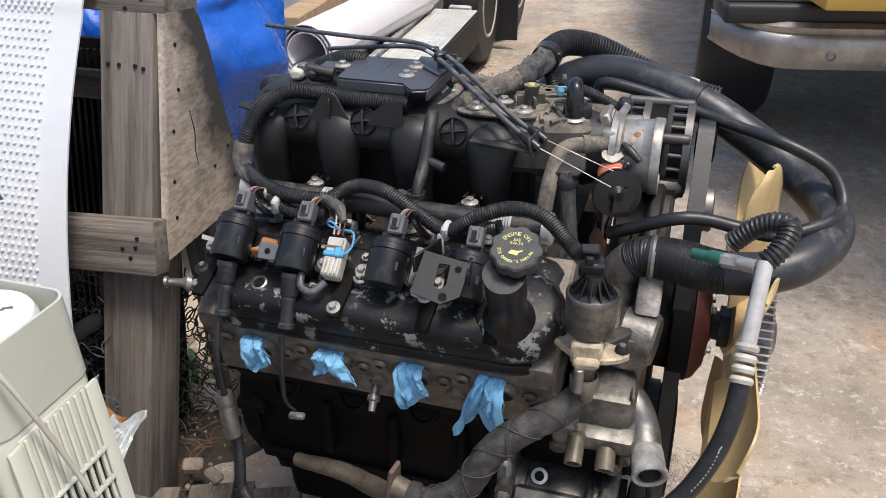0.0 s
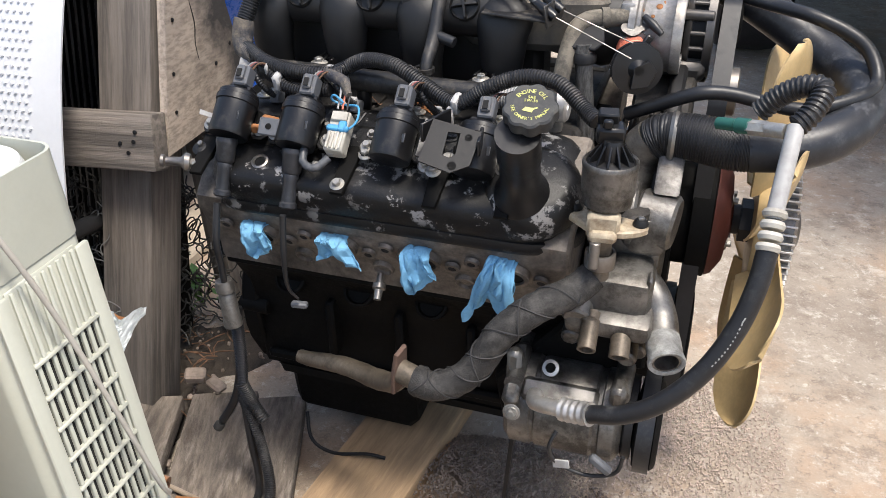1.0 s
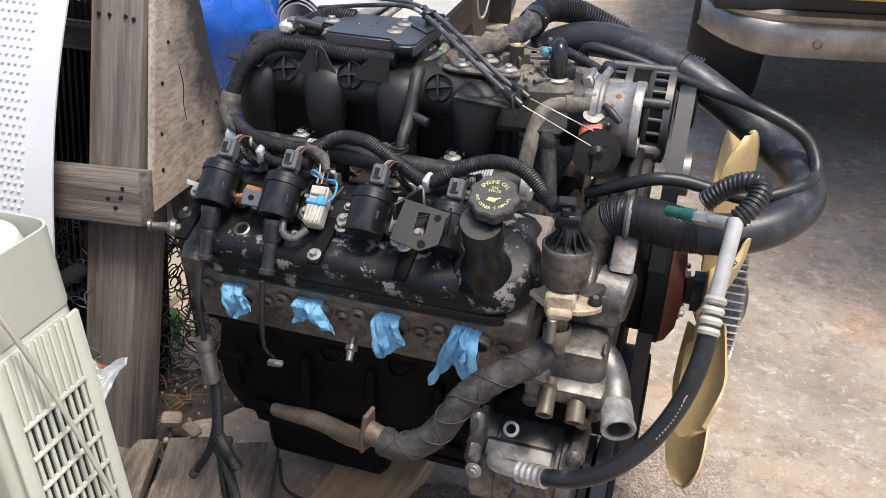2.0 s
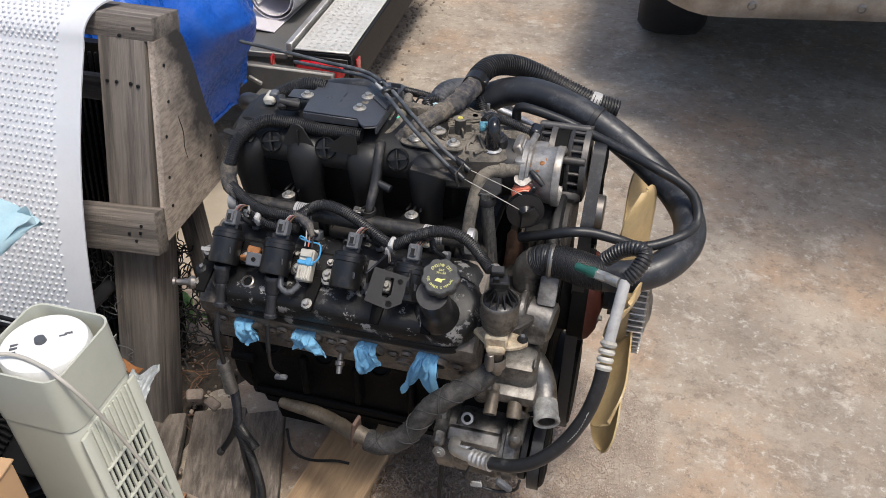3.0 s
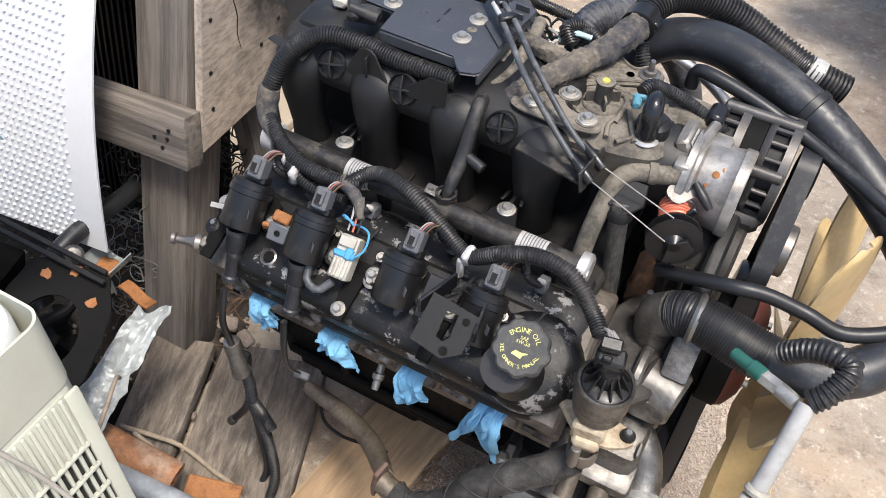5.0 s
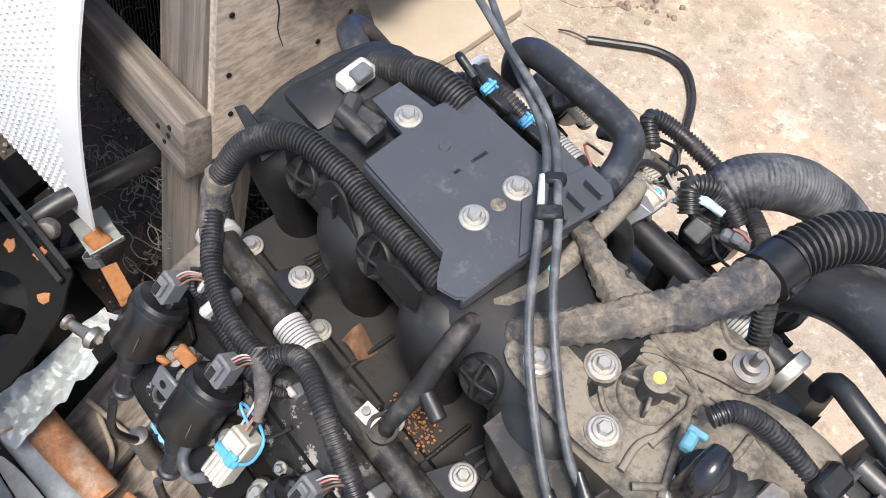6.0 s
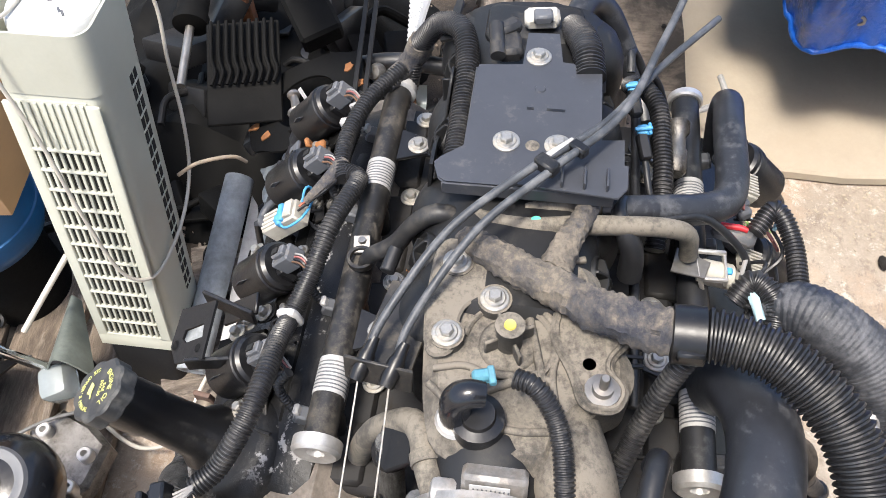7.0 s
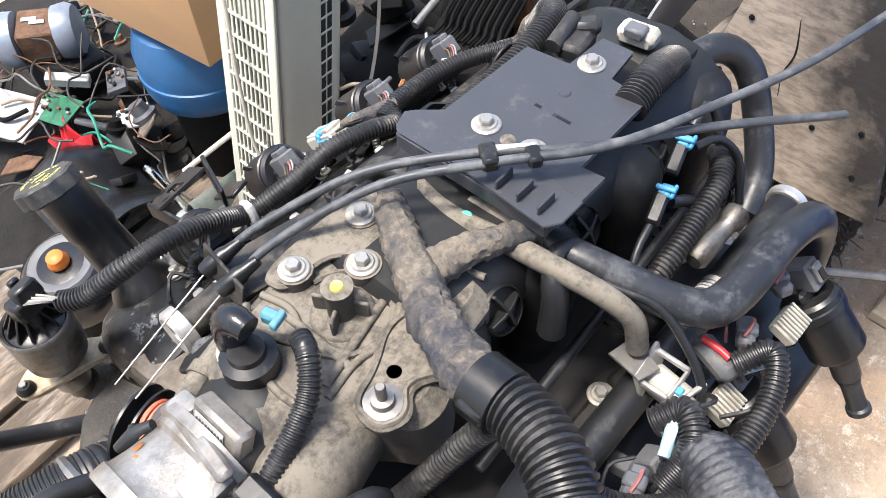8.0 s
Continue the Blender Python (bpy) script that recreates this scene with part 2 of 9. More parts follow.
    r2 = ramp(nt, n2, [(0.2, max(0.03, rough - 0.12)), (0.8, min(1.0, rough + 0.15))])
    if rg is not None:
        mx = nt.nodes.new("ShaderNodeMath")
        mx.operation = "MAXIMUM"
        nt.links.new(rg, mx.inputs[0])
        nt.links.new(r2, mx.inputs[1])
        r2 = mx.outputs[0]
    nt.links.new(r2, bs.inputs["Roughness"])
    if bump:
        b = nt.nodes.new("ShaderNodeBump")
        b.inputs["Strength"].default_value, b.inputs["Distance"].default_value = bump, depth
        nt.links.new(n2, b.inputs["Height"])
        nt.links.new(b.outputs[0], bs.inputs["Normal"])
    if coat:
        bs.inputs["Coat Weight"].default_value = coat
        bs.inputs["Coat Roughness"].default_value = 0.15
    if trans:
        bs.inputs["Transmission Weight"].default_value = trans
    if sheen:
        bs.inputs["Sheen Weight"].default_value = sheen
    return m


BLACK_PLASTIC = mat("black_plastic", (0.0095, 0.0095, 0.0105), 0.32, dust=0.24, dust_top=0.9, dust_col=(0.085, 0.08, 0.07))
PLATE_PLASTIC = mat("cover_plastic", (0.046, 0.049, 0.058), 0.38, dust=0.20, dust_top=0.2, dust_col=(0.19, 0.18, 0.165), big=14, vary=0.12, bump=0.10)
DUSTY_PLASTIC = mat("dusty_plastic", (0.032, 0.030, 0.028), 0.6, dust=0.66, dust_top=0.70, dust_col=(0.195, 0.172, 0.140), grime=0.75, grime_col=(0.055, 0.049, 0.041), grime_scale=9, grime_at=0.53, bump=0.6, fine=260)
INTAKE_PLASTIC = mat("intake_plastic", (0.0085, 0.0085, 0.009), 0.5, dust=0.26, dust_top=0.95, dust_col=(0.085, 0.078, 0.067))
GLOSS_RUBBER = mat("shiny_rubber", (0.011, 0.012, 0.015), 0.16, vary=0.3, big=40, dust=0.16, dust_top=0.7, dust_col=(0.11, 0.11, 0.11))
RUBBER = mat("black_rubber", (0.016, 0.0165, 0.0185), 0.40, dust=0.26, dust_top=0.8, dust_col=(0.12, 0.12, 0.115))
WORN_RUBBER = mat("worn_rubber", (0.022, 0.0235, 0.028), 0.38, dust=0.30, dust_top=0.5, dust_col=(0.14, 0.145, 0.155), big=25)
DUSTY_HOSE = mat("dusty_hose", (0.045, 0.042, 0.037), 0.62, dust=0.68, dust_top=0.4, dust_col=(0.21, 0.185, 0.148), grime=0.5, grime_col=(0.05, 0.046, 0.04), grime_scale=50)
SCUFFED_HOSE = mat("scuffed_grey_hose", (0.030, 0.033, 0.040), 0.42, vary=0.3, big=30, dust=0.40, dust_top=0.5, dust_col=(0.19, 0.19, 0.20), grime=0.6, grime_col=(0.02, 0.021, 0.025), grime_scale=22, bump=0.5)
GREY_HOSE = mat("grey_hose", (0.062, 0.067, 0.075), 0.42, dust=0.34, dust_top=0.3, dust_col=(0.20, 0.20, 0.20), big=30)
LOOM = mat("split_loom", (0.018, 0.018, 0.0195), 0.36, dust=0.32, dust_top=0.8, dust_col=(0.12, 0.113, 0.103))
DUSTY_LOOM = mat("dusty_loom", (0.018, 0.018, 0.019), 0.45, dust=0.36, dust_top=0.7, dust_col=(0.13, 0.115, 0.095))
TAPE = mat("cloth_tape", (0.045, 0.046, 0.052), 0.40, dust=0.64, dust_top=0.2, dust_col=(0.215, 0.182, 0.140), bump=1.0, fine=75, depth=0.004, grime=0.95, grime_col=(0.030, 0.033, 0.045), grime_scale=17, grime_at=0.47)
BLACK_IRON = mat("black_iron", (0.0065, 0.0063, 0.0060), 0.65, bump=0.4, fine=120, spec=0.12)
COVER_PAINT = mat("flaking_black_paint", (0.0085, 0.0085, 0.009), 0.38, fleck=0.50, fleck_col=(0.32, 0.31, 0.30), fleck_scale=34, dust=0.24, dust_top=0.92, dust_col=(0.06, 0.055, 0.048), bump=0.5, fine=220, spec=0.35)
HEAD_ALU = mat("grimy_cast_aluminium", (0.25, 0.215, 0.18), 0.55, 0.35, vary=0.5, big=26, stain=0.8, stain_col=(0.045, 0.036, 0.029), stain_scale=20, bump=0.5, fine=140, grime=0.7, grime_col=(0.024, 0.02, 0.017), grime_scale=14)
CAST_ALU = mat("cast_aluminium", (0.25, 0.24, 0.225), 0.38, 0.75, vary=0.25, big=30, stain=0.7, stain_col=(0.09, 0.075, 0.06), stain_scale=26, bump=0.6, fine=420, depth=0.0008, grime=0.75, grime_col=(0.03, 0.026, 0.022), grime_scale=20, grime_at=0.48)
DARK_CAST = mat("grimy_dark_casting", (0.040, 0.037, 0.034), 0.5, 0.3, vary=0.35, big=30, dust=0.3, dust_top=0.6, dust_col=(0.10, 0.085, 0.068), bump=0.6, fine=300)
CASE_ALU = mat("alternator_case", (0.105, 0.10, 0.097), 0.42, 0.55, vary=0.25, big=40, stain=0.6, stain_col=(0.09, 0.075, 0.062), stain_scale=30, bump=0.4, fine=420, depth=0.0006)
VALLEY = mat("oily_dusty_floor", (0.010, 0.009, 0.0085), 0.6, vary=0.4, big=20, dust=0.30, dust_top=0.6, dust_col=(0.055, 0.044, 0.034), grime=0.6, grime_col=(0.014, 0.012, 0.011), grime_scale=18)
VALVE_CREAM = mat("scorched_valve_body", (0.50, 0.42, 0.30), 0.6, 0.2, vary=0.3, big=60, stain=0.8, stain_col=(0.16, 0.085, 0.04), stain_scale=45, bump=0.4)
BRIGHT_ALU = mat("bright_aluminium", (0.66, 0.65, 0.63), 0.42, 0.75, vary=0.3, big=15, stain=0.25, stain_col=(0.35, 0.24, 0.14), stain_scale=24, bump=0.25)
ZINC = mat("zinc_bolt", (0.42, 0.41, 0.385), 0.40, 0.7, vary=0.25, big=60, dust=0.36, dust_top=0.2, dust_col=(0.30, 0.26, 0.20), stain=0.4, stain_col=(0.2, 0.16, 0.11), stain_scale=90)
CRUST = mat("pale_corrosion", (0.42, 0.42, 0.40), 0.85, 0.1, vary=0.4, big=45, fine=300, bump=0.9, depth=0.002, stain=0.75, stain_col=(0.15, 0.14, 0.12), stain_scale=55)
STEEL = mat("dull_steel", (0.34, 0.33, 0.31), 0.4, 0.85, vary=0.3, stain=0.4, stain_col=(0.13, 0.07, 0.04))
CHROME = mat("chrome", (0.72, 0.72, 0.70), 0.16, 1.0, vary=0.15, stain=0.25, stain_col=(0.3, 0.22, 0.15))
RAIL_DUST = mat("dusty_rail", (0.015, 0.0145, 0.0145), 0.42, dust=0.36, dust_top=0.3, dust_col=(0.17, 0.147, 0.117), grime=0.6, grime_col=(0.022, 0.021, 0.02), grime_scale=60)
THROTTLE_ALU = mat("worn_throttle_metal", (0.36, 0.35, 0.335), 0.40, 0.5, vary=0.4, big=30, stain=0.5, stain_col=(0.26, 0.19, 0.12), stain_scale=26, bump=0.5, grime=0.6, grime_col=(0.12, 0.11, 0.10), grime_scale=44, grime_at=0.53)
BUMPER = mat("dull_bumper_chrome", (0.40, 0.37, 0.335), 0.42, 0.75, vary=0.3, big=9, stain=0.6, stain_col=(0.19, 0.15, 0.11), stain_scale=14, bump=0.3)
STITCH = mat("stitch_thread", (0.035, 0.034, 0.034), 0.7, vary=0.3)
DARK_STEEL = mat("dark_steel", (0.014, 0.014, 0.015), 0.5, 0.2, vary=0.3, dust=0.2, dust_col=(0.075, 0.062, 0.05), spec=0.35)
RUST = mat("rust", (0.23, 0.085, 0.033), 0.8, 0.0, vary=0.6, big=25, stain=0.8, stain_col=(0.06, 0.035, 0.025), bump=0.6)
FLANGE_RUST = mat("dull_rusty_flange", (0.155, 0.095, 0.07), 0.7, 0.2, vary=0.4, big=40, stain=0.7, stain_col=(0.06, 0.045, 0.04), stain_scale=40, bump=0.5)
RUST_FLECK = mat("orange_residue", (0.38, 0.155, 0.05), 0.75, vary=0.5, big=60, bump=0.6, stain=0.6, stain_col=(0.10, 0.05, 0.03), stain_scale=60)
RED_PULLEY = mat("rusty_red_pulley", (0.13, 0.035, 0.026), 0.55, 0.2, vary=0.4, stain=0.5, stain_col=(0.05, 0.02, 0.015))
TAN_PIPE = mat("stained_pipe", (0.20, 0.165, 0.125), 0.5, 0.4, vary=0.5, big=40, stain=0.7, stain_col=(0.035, 0.027, 0.02), stain_scale=20)
WRAP = mat("heat_sleeve", (0.042, 0.040, 0.038), 0.6, 0.25, vary=0.5, big=60, fine=420, bump=0.9, depth=0.002, grime=0.45, grime_col=(0.14, 0.132, 0.12), grime_scale=50)
BRAID = mat("steel_braid", (0.25, 0.245, 0.235), 0.42, 0.7, vary=0.7, big=60, fine=150, bump=1.0, depth=0.002, stretch=(3, 3, 0.7), grime=0.5, grime_col=(0.05, 0.048, 0.045), grime_scale=30)
TOWEL = mat("blue_shop_towel", (0.175, 0.41, 0.62), 0.9, vary=0.2, big=30, fine=300, bump=0.3)
WHITE_PLASTIC = mat("off_white_plastic", (0.50, 0.48, 0.42), 0.5, vary=0.2, stain=0.6, stain_col=(0.17, 0.14, 0.11), stain_scale=40)
LABEL_WHITE = mat("white_label", (0.41, 0.405, 0.395), 0.55, vary=0.15, stain=0.6, stain_col=(0.20, 0.185, 0.17), stain_scale=45)
LEAD_RED = mat("faded_red_lead", (0.30, 0.11, 0.10), 0.55, vary=0.25)
LEAD_GREY = mat("dirty_pale_lead", (0.27, 0.26, 0.245), 0.55, vary=0.25)
DIRTY_CORD = mat("dirty_cord", (0.34, 0.275, 0.205), 0.7, vary=0.3, big=40, stain=0.5, stain_col=(0.14, 0.105, 0.075), stain_scale=40)
RUST_PIPE = mat("mottled_rusty_pipe", (0.36, 0.165, 0.075), 0.75, vary=0.5, big=22, bump=0.6, stain=0.85, stain_col=(0.40, 0.345, 0.28), stain_scale=16, grime=0.7, grime_col=(0.12, 0.055, 0.03), grime_scale=28)
CONN_GREY = mat("grey_connector", (0.10, 0.105, 0.115), 0.45, vary=0.2, dust=0.25)
CLIP_BLUE = mat("blue_clip", (0.075, 0.34, 0.62), 0.5, vary=0.2, stain=0.3, stain_col=(0.09, 0.18, 0.26), stain_scale=60)
TEAL_PLUG = mat("faded_teal_plug", (0.085, 0.26, 0.34), 0.55, vary=0.3, big=50, stain=0.4, stain_col=(0.12, 0.13, 0.13), stain_scale=60)
GREEN_PLASTIC = mat("dark_green_plastic", (0.02, 0.11, 0.085), 0.4, vary=0.2)
GREEN_DOT = mat("mint_paint", (0.12, 0.68, 0.45), 0.6, vary=0.15)
ORANGE_CAP = mat("orange_cap", (0.72, 0.20, 0.03), 0.5, vary=0.2, stain=0.3, stain_col=(0.3, 0.1, 0.03))
YELLOW = mat("brass_yellow", (0.78, 0.66, 0.14), 0.35, 0.4, vary=0.15)
GOLD_PRINT = mat("yellow_print", (0.62, 0.62, 0.20), 0.6, vary=0.1, bump=0)
CAP_PLASTIC = mat("cap_plastic", (0.032, 0.033, 0.034), 0.5, dust=0.35, dust_top=0.3, dust_col=(0.15, 0.145, 0.13))
ORANGE_SPRING = mat("painted_spring", (0.70, 0.20, 0.12), 0.42, 0.2, vary=0.2)
FAN_NYLON = mat("aged_nylon", (0.60, 0.44, 0.22), 0.42, vary=0.22, big=12, stain=0.45, stain_col=(0.33, 0.21, 0.09), stain_scale=14)
CREAM = mat("cream_plastic", (0.445, 0.45, 0.38), 0.38, vary=0.06, big=5, bump=0.05, stain=0.12, stain_col=(0.35, 0.33, 0.25), stain_scale=30)
CREAM_WHITE = mat("white_plastic", (0.74, 0.74, 0.71), 0.38, vary=0.06, stain=0.15, stain_col=(0.4, 0.36, 0.3), stain_scale=30, bump=0.05)
# near-black that stands for the shade inside holes, slots and hollows
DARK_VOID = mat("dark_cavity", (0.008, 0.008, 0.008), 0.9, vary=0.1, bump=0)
SLOT_SHADE = mat("grille_shade", (0.018, 0.017, 0.015), 0.9, vary=0.3)
CORD = mat("white_cord", (0.47, 0.44, 0.385), 0.5, vary=0.12)
WOOD_OLD = mat("weathered_wood", (0.285, 0.245, 0.21), 0.9, grain=0.85, grain_scale=13.0, vary=0.40, big=8, fine=42, bump=1.0, depth=0.0025, stretch=(3.2, 3.2, 0.16), stain=0.6, stain_col=(0.105, 0.09, 0.078), stain_scale=5, random_tone=0.12, grime=0.5, grime_col=(0.085, 0.076, 0.068), grime_scale=14, grime_at=0.54)
WOOD_OLD_X = mat("weathered_plank", (0.31, 0.245, 0.185), 0.92, grain=0.6, grain_scale=22.0, vary=0.45, big=9, fine=75, bump=1.0, depth=0.004, stretch=(0.7, 3, 3), fleck=0.6, fleck_col=(0.42, 0.36, 0.30), fleck_scale=16, stain=0.8, stain_col=(0.085, 0.064, 0.047), stain_scale=6, random_tone=0.35, grime=0.75, grime_col=(0.085, 0.065, 0.049), grime_scale=13, grime_at=0.48)
WOOD_DARK_X = mat("dirty_plank", (0.33, 0.275, 0.225), 0.92, grain=0.6, grain_scale=22.0, vary=0.45, big=9, fine=75, bump=1.0, depth=0.004, stretch=(0.7, 3, 3), fleck=0.7, fleck_col=(0.36, 0.31, 0.265), fleck_scale=16, stain=0.8, stain_col=(0.058, 0.045, 0.034), stain_scale=6, random_tone=0.3, grime=0.75, grime_col=(0.07, 0.055, 0.043), grime_scale=13, grime_at=0.48)
WOOD_NEW = mat("pine_lumber", (0.43, 0.29, 0.165), 0.8, vary=0.3, big=10, fine=70, bump=0.6, stretch=(0.6, 5, 5), stain=0.55, stain_col=(0.19, 0.125, 0.075), stain_scale=6, grime=0.4, grime_col=(0.17, 0.12, 0.08), grime_scale=8)
CARDBOARD = mat("cardboard", (0.47, 0.29, 0.15), 0.85, vary=0.08, big=4, fine=60, bump=0.12, stretch=(1, 1, 3))
DIRT = mat("bare_dirt", (0.060, 0.047, 0.036), 0.95, vary=0.55, big=10, fine=120, bump=1.0, depth=0.006, grime=0.5, grime_col=(0.04, 0.032, 0.025))
DARK_DIRT = mat("oily_dirt", (0.015, 0.012, 0.010), 0.95, vary=0.6, big=20, fine=120, bump=1.0, depth=0.006)
CRACK = mat("crack_dirt", (0.20, 0.16, 0.125), 0.95, vary=0.4, big=30)
GRAVEL = mat("gravel", (0.50, 0.40, 0.335), 0.9, vary=0.25, big=30, fine=200, bump=0.4)
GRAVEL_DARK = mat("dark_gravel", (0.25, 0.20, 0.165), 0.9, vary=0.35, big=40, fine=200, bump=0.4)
TARP = mat("blue_tarp", (0.012, 0.105, 0.50), 0.26, vary=0.25, big=6, fine=60, bump=0.5, depth=0.004)
STUD_SHEET = mat("studded_sheet", (0.63, 0.64, 0.66), 0.42, vary=0.06, big=4, bump=0.05, stain=0.12, stain_col=(0.35, 0.33, 0.3), stain_scale=9)
DIAMOND = mat("tread_plate", (0.66, 0.645, 0.59), 0.36, 0.2, vary=0.15, big=5, stain=0.35, stain_col=(0.40, 0.36, 0.30))
DECK_STEEL = mat("trailer_deck", (0.22, 0.22, 0.21), 0.5, 0.55, vary=0.35, big=6, stain=0.5, stain_col=(0.12, 0.08, 0.06))
RED_LENS = mat("red_lens", (0.50, 0.015, 0.02), 0.15, vary=0.1, bump=0, coat=0.6)
BLUE_DRUM = mat("blue_tank_paint", (0.016, 0.105, 0.26), 0.38, vary=0.2, big=8, stain=0.3, stain_col=(0.02, 0.06, 0.14))
PALE_BLUE = mat("pale_blue_paint", (0.36, 0.54, 0.60), 0.5, vary=0.2, big=14, stain=0.4, stain_col=(0.55, 0.60, 0.60), stain_scale=10)
GALV = mat("galvanised_sheet", (0.50, 0.53, 0.53), 0.5, 0.45, vary=0.3, big=22, stain=0.35, stain_col=(0.25, 0.24, 0.22), stain_scale=20, bump=0.6, fine=60, depth=0.004)
GREY_PIPE = mat("grey_pipe", (0.31, 0.335, 0.355), 0.65, 0.1, vary=0.35, big=24, stain=0.6, stain_col=(0.10, 0.09, 0.08), stain_scale=9, bump=0.4)
LEAF_GREEN = mat("weed_leaf", (0.13, 0.26, 0.06), 0.6, vary=0.4, big=40)
LEAF_BROWN = mat("dry_leaf", (0.15, 0.08, 0.045), 0.8, vary=0.5, big=40)
WIRE_DARK = mat("dark_wire", (0.05, 0.048, 0.045), 0.6, 0.4, vary=0.4, big=30)
WIRE_GREY = mat("grey_wire", (0.20, 0.20, 0.195), 0.5, 0.5, vary=0.3, big=30)
TRUCK_DARK = mat("truck_trim", (0.018, 0.018, 0.019), 0.5, vary=0.3, big=6)
TRUCK_YELLOW = mat("yellow_paint", (0.58, 0.36, 0.07), 0.45, vary=0.1, big=6, stain=0.2, stain_col=(0.3, 0.2, 0.06))
ROLL_WHITE = mat("rolled_vinyl", (0.66, 0.63, 0.65), 0.4, vary=0.06, big=5, bump=0.05)
GREEN_GREY = mat("lamp_shell", (0.16, 0.18, 0.16), 0.45, vary=0.25, big=20)
MOTOR_BLUE = mat("motor_casing", (0.24, 0.28, 0.34), 0.4, 0.3, vary=0.2, big=30, stain=0.3, stain_col=(0.2, 0.2, 0.22))
WIRE_GREEN = mat("green_wire", (0.02, 0.22, 0.15), 0.5, vary=0.2)
GREEN_PCB = mat("circuit_board", (0.03, 0.16, 0.085), 0.45, vary=0.3, big=60)
RED_PLASTIC = mat("red_plastic", (0.55, 0.03, 0.04), 0.4, vary=0.2)
SMOKE_GLASS = mat("lamp_glass", (0.55, 0.60, 0.60), 0.12, vary=0.1, trans=0.6, bump=0)


def soot_plywood():
    """Bare plywood, grey-brown grain, burnt black over one end."""
    m = mat("sooty_plywood", (0.55, 0.455, 0.37), 0.82, grain=0.55, grain_scale=70.0, vary=0.10, big=9, fine=110, bump=0.5, depth=0.0009, stretch=(2, 0.6, 2), stain=0.35, stain_col=(0.27, 0.21, 0.165), stain_scale=4, grime=0.22, grime_col=(0.15, 0.125, 0.105), grime_scale=6, grime_at=0.5)
    nt = m.node_tree
    bs = nt.nodes["Principled BSDF"]
    old = bs.inputs["Base Color"].links[0].from_socket
    tc = nt.nodes.new("ShaderNodeTexCoord")
    sep = nt.nodes.new("ShaderNodeSeparateXYZ")
    nt.links.new(tc.outputs["Object"], sep.inputs[0])
    wav = noise_tex(nt, tc.outputs["Object"], 7.0, 6, 0.65, 0.4)
    d = nt.nodes.new("ShaderNodeMath")
    d.operation = "MULTIPLY_ADD"
    nt.links.new(wav, d.inputs[0])
    d.inputs[1].default_value = 0.36
    lift = nt.nodes.new("ShaderNodeMath")
    lift.operation, lift.inputs[1].default_value = "MULTIPLY_ADD", 0.35
    nt.links.new(sep.outputs[2], lift.inputs[0])
    nt.links.new(sep.outputs[1], lift.inputs[2])
    nt.links.new(lift.outputs[0], d.inputs[2])
    k = ramp(nt, d.outputs[0], [(0.455, 0.0), (0.570, 0.97)])
    nt.links.new(blend(nt, k, old, (0.028, 0.026, 0.026)), bs.inputs["Base Color"])
    return m


PLYWOOD = soot_plywood()


def concrete():
    """Worn drive: grey-brown, rust-orange washes, pale scuffs, dark pits and exposed aggregate."""
    m = mat("worn_concrete", (0.405, 0.345, 0.275), 0.82, vary=0.12, big=2.2, fine=170, bump=0.6, depth=0.003)
    nt = m.node_tree
    bs = nt.nodes["Principled BSDF"]
    col = bs.inputs["Base Color"].links[0].from_socket
    tc = nt.nodes.new("ShaderNodeTexCoord")
    vec = tc.outputs["Object"]

    def layer(col, scale, detail, rough, dist, lo, hi, amount, tint):
        return blend(nt, calc(nt, "MULTIPLY", ramp(nt, noise_tex(nt, vec, scale, detail, rough, dist), [(lo, 0.0), (hi, 1.0)]), amount), col, tint)

    col = layer(col, 1.3, 9, 0.66, 0.10, 0.42, 0.62, 0.75, (0.23, 0.19, 0.155))
    col = layer(col, 1.9, 9, 0.68, 0.12, 0.48, 0.63, 0.58, (0.45, 0.28, 0.165))
    col = layer(col, 5.5, 12, 0.78, 0.05, 0.48, 0.60, 0.65, (0.20, 0.16, 0.125))
    col = layer(col, 6.5, 12, 0.80, 0.05, 0.55, 0.63, 0.65, (0.56, 0.50, 0.43))
    col = layer(col, 24.0, 10, 0.82, 0.0, 0.53, 0.60, 0.62, (0.17, 0.138, 0.11))
    col = layer(col, 33.0, 10, 0.82, 0.0, 0.55, 0.61, 0.62, (0.60, 0.55, 0.48))
    col = layer(col, 210.0, 4, 0.75, 0.0, 0.54, 0.68, 0.30, (0.56, 0.51, 0.44))
    col = layer(col, 170.0, 4, 0.75, 0.0, 0.55, 0.70, 0.45, (0.15, 0.125, 0.10))
    nt.links.new(col, bs.inputs["Base Color"])
    return m


CONCRETE = concrete()
SMOOTH_CONC = mat("smooth_concrete", (0.415, 0.355, 0.275), 0.85, vary=0.14, big=2.2, fine=120, bump=0.4, stain=0.3, stain_col=(0.33, 0.26, 0.19), stain_scale=3, grime=0.3, grime_col=(0.38, 0.31, 0.23), grime_scale=9)

# ---------------------------------------------------------------- ground and slabs
def uneven(x, y):
    return 0.004 * noise.noise(Vector((x * 1.5, y * 1.5, 0.3)))


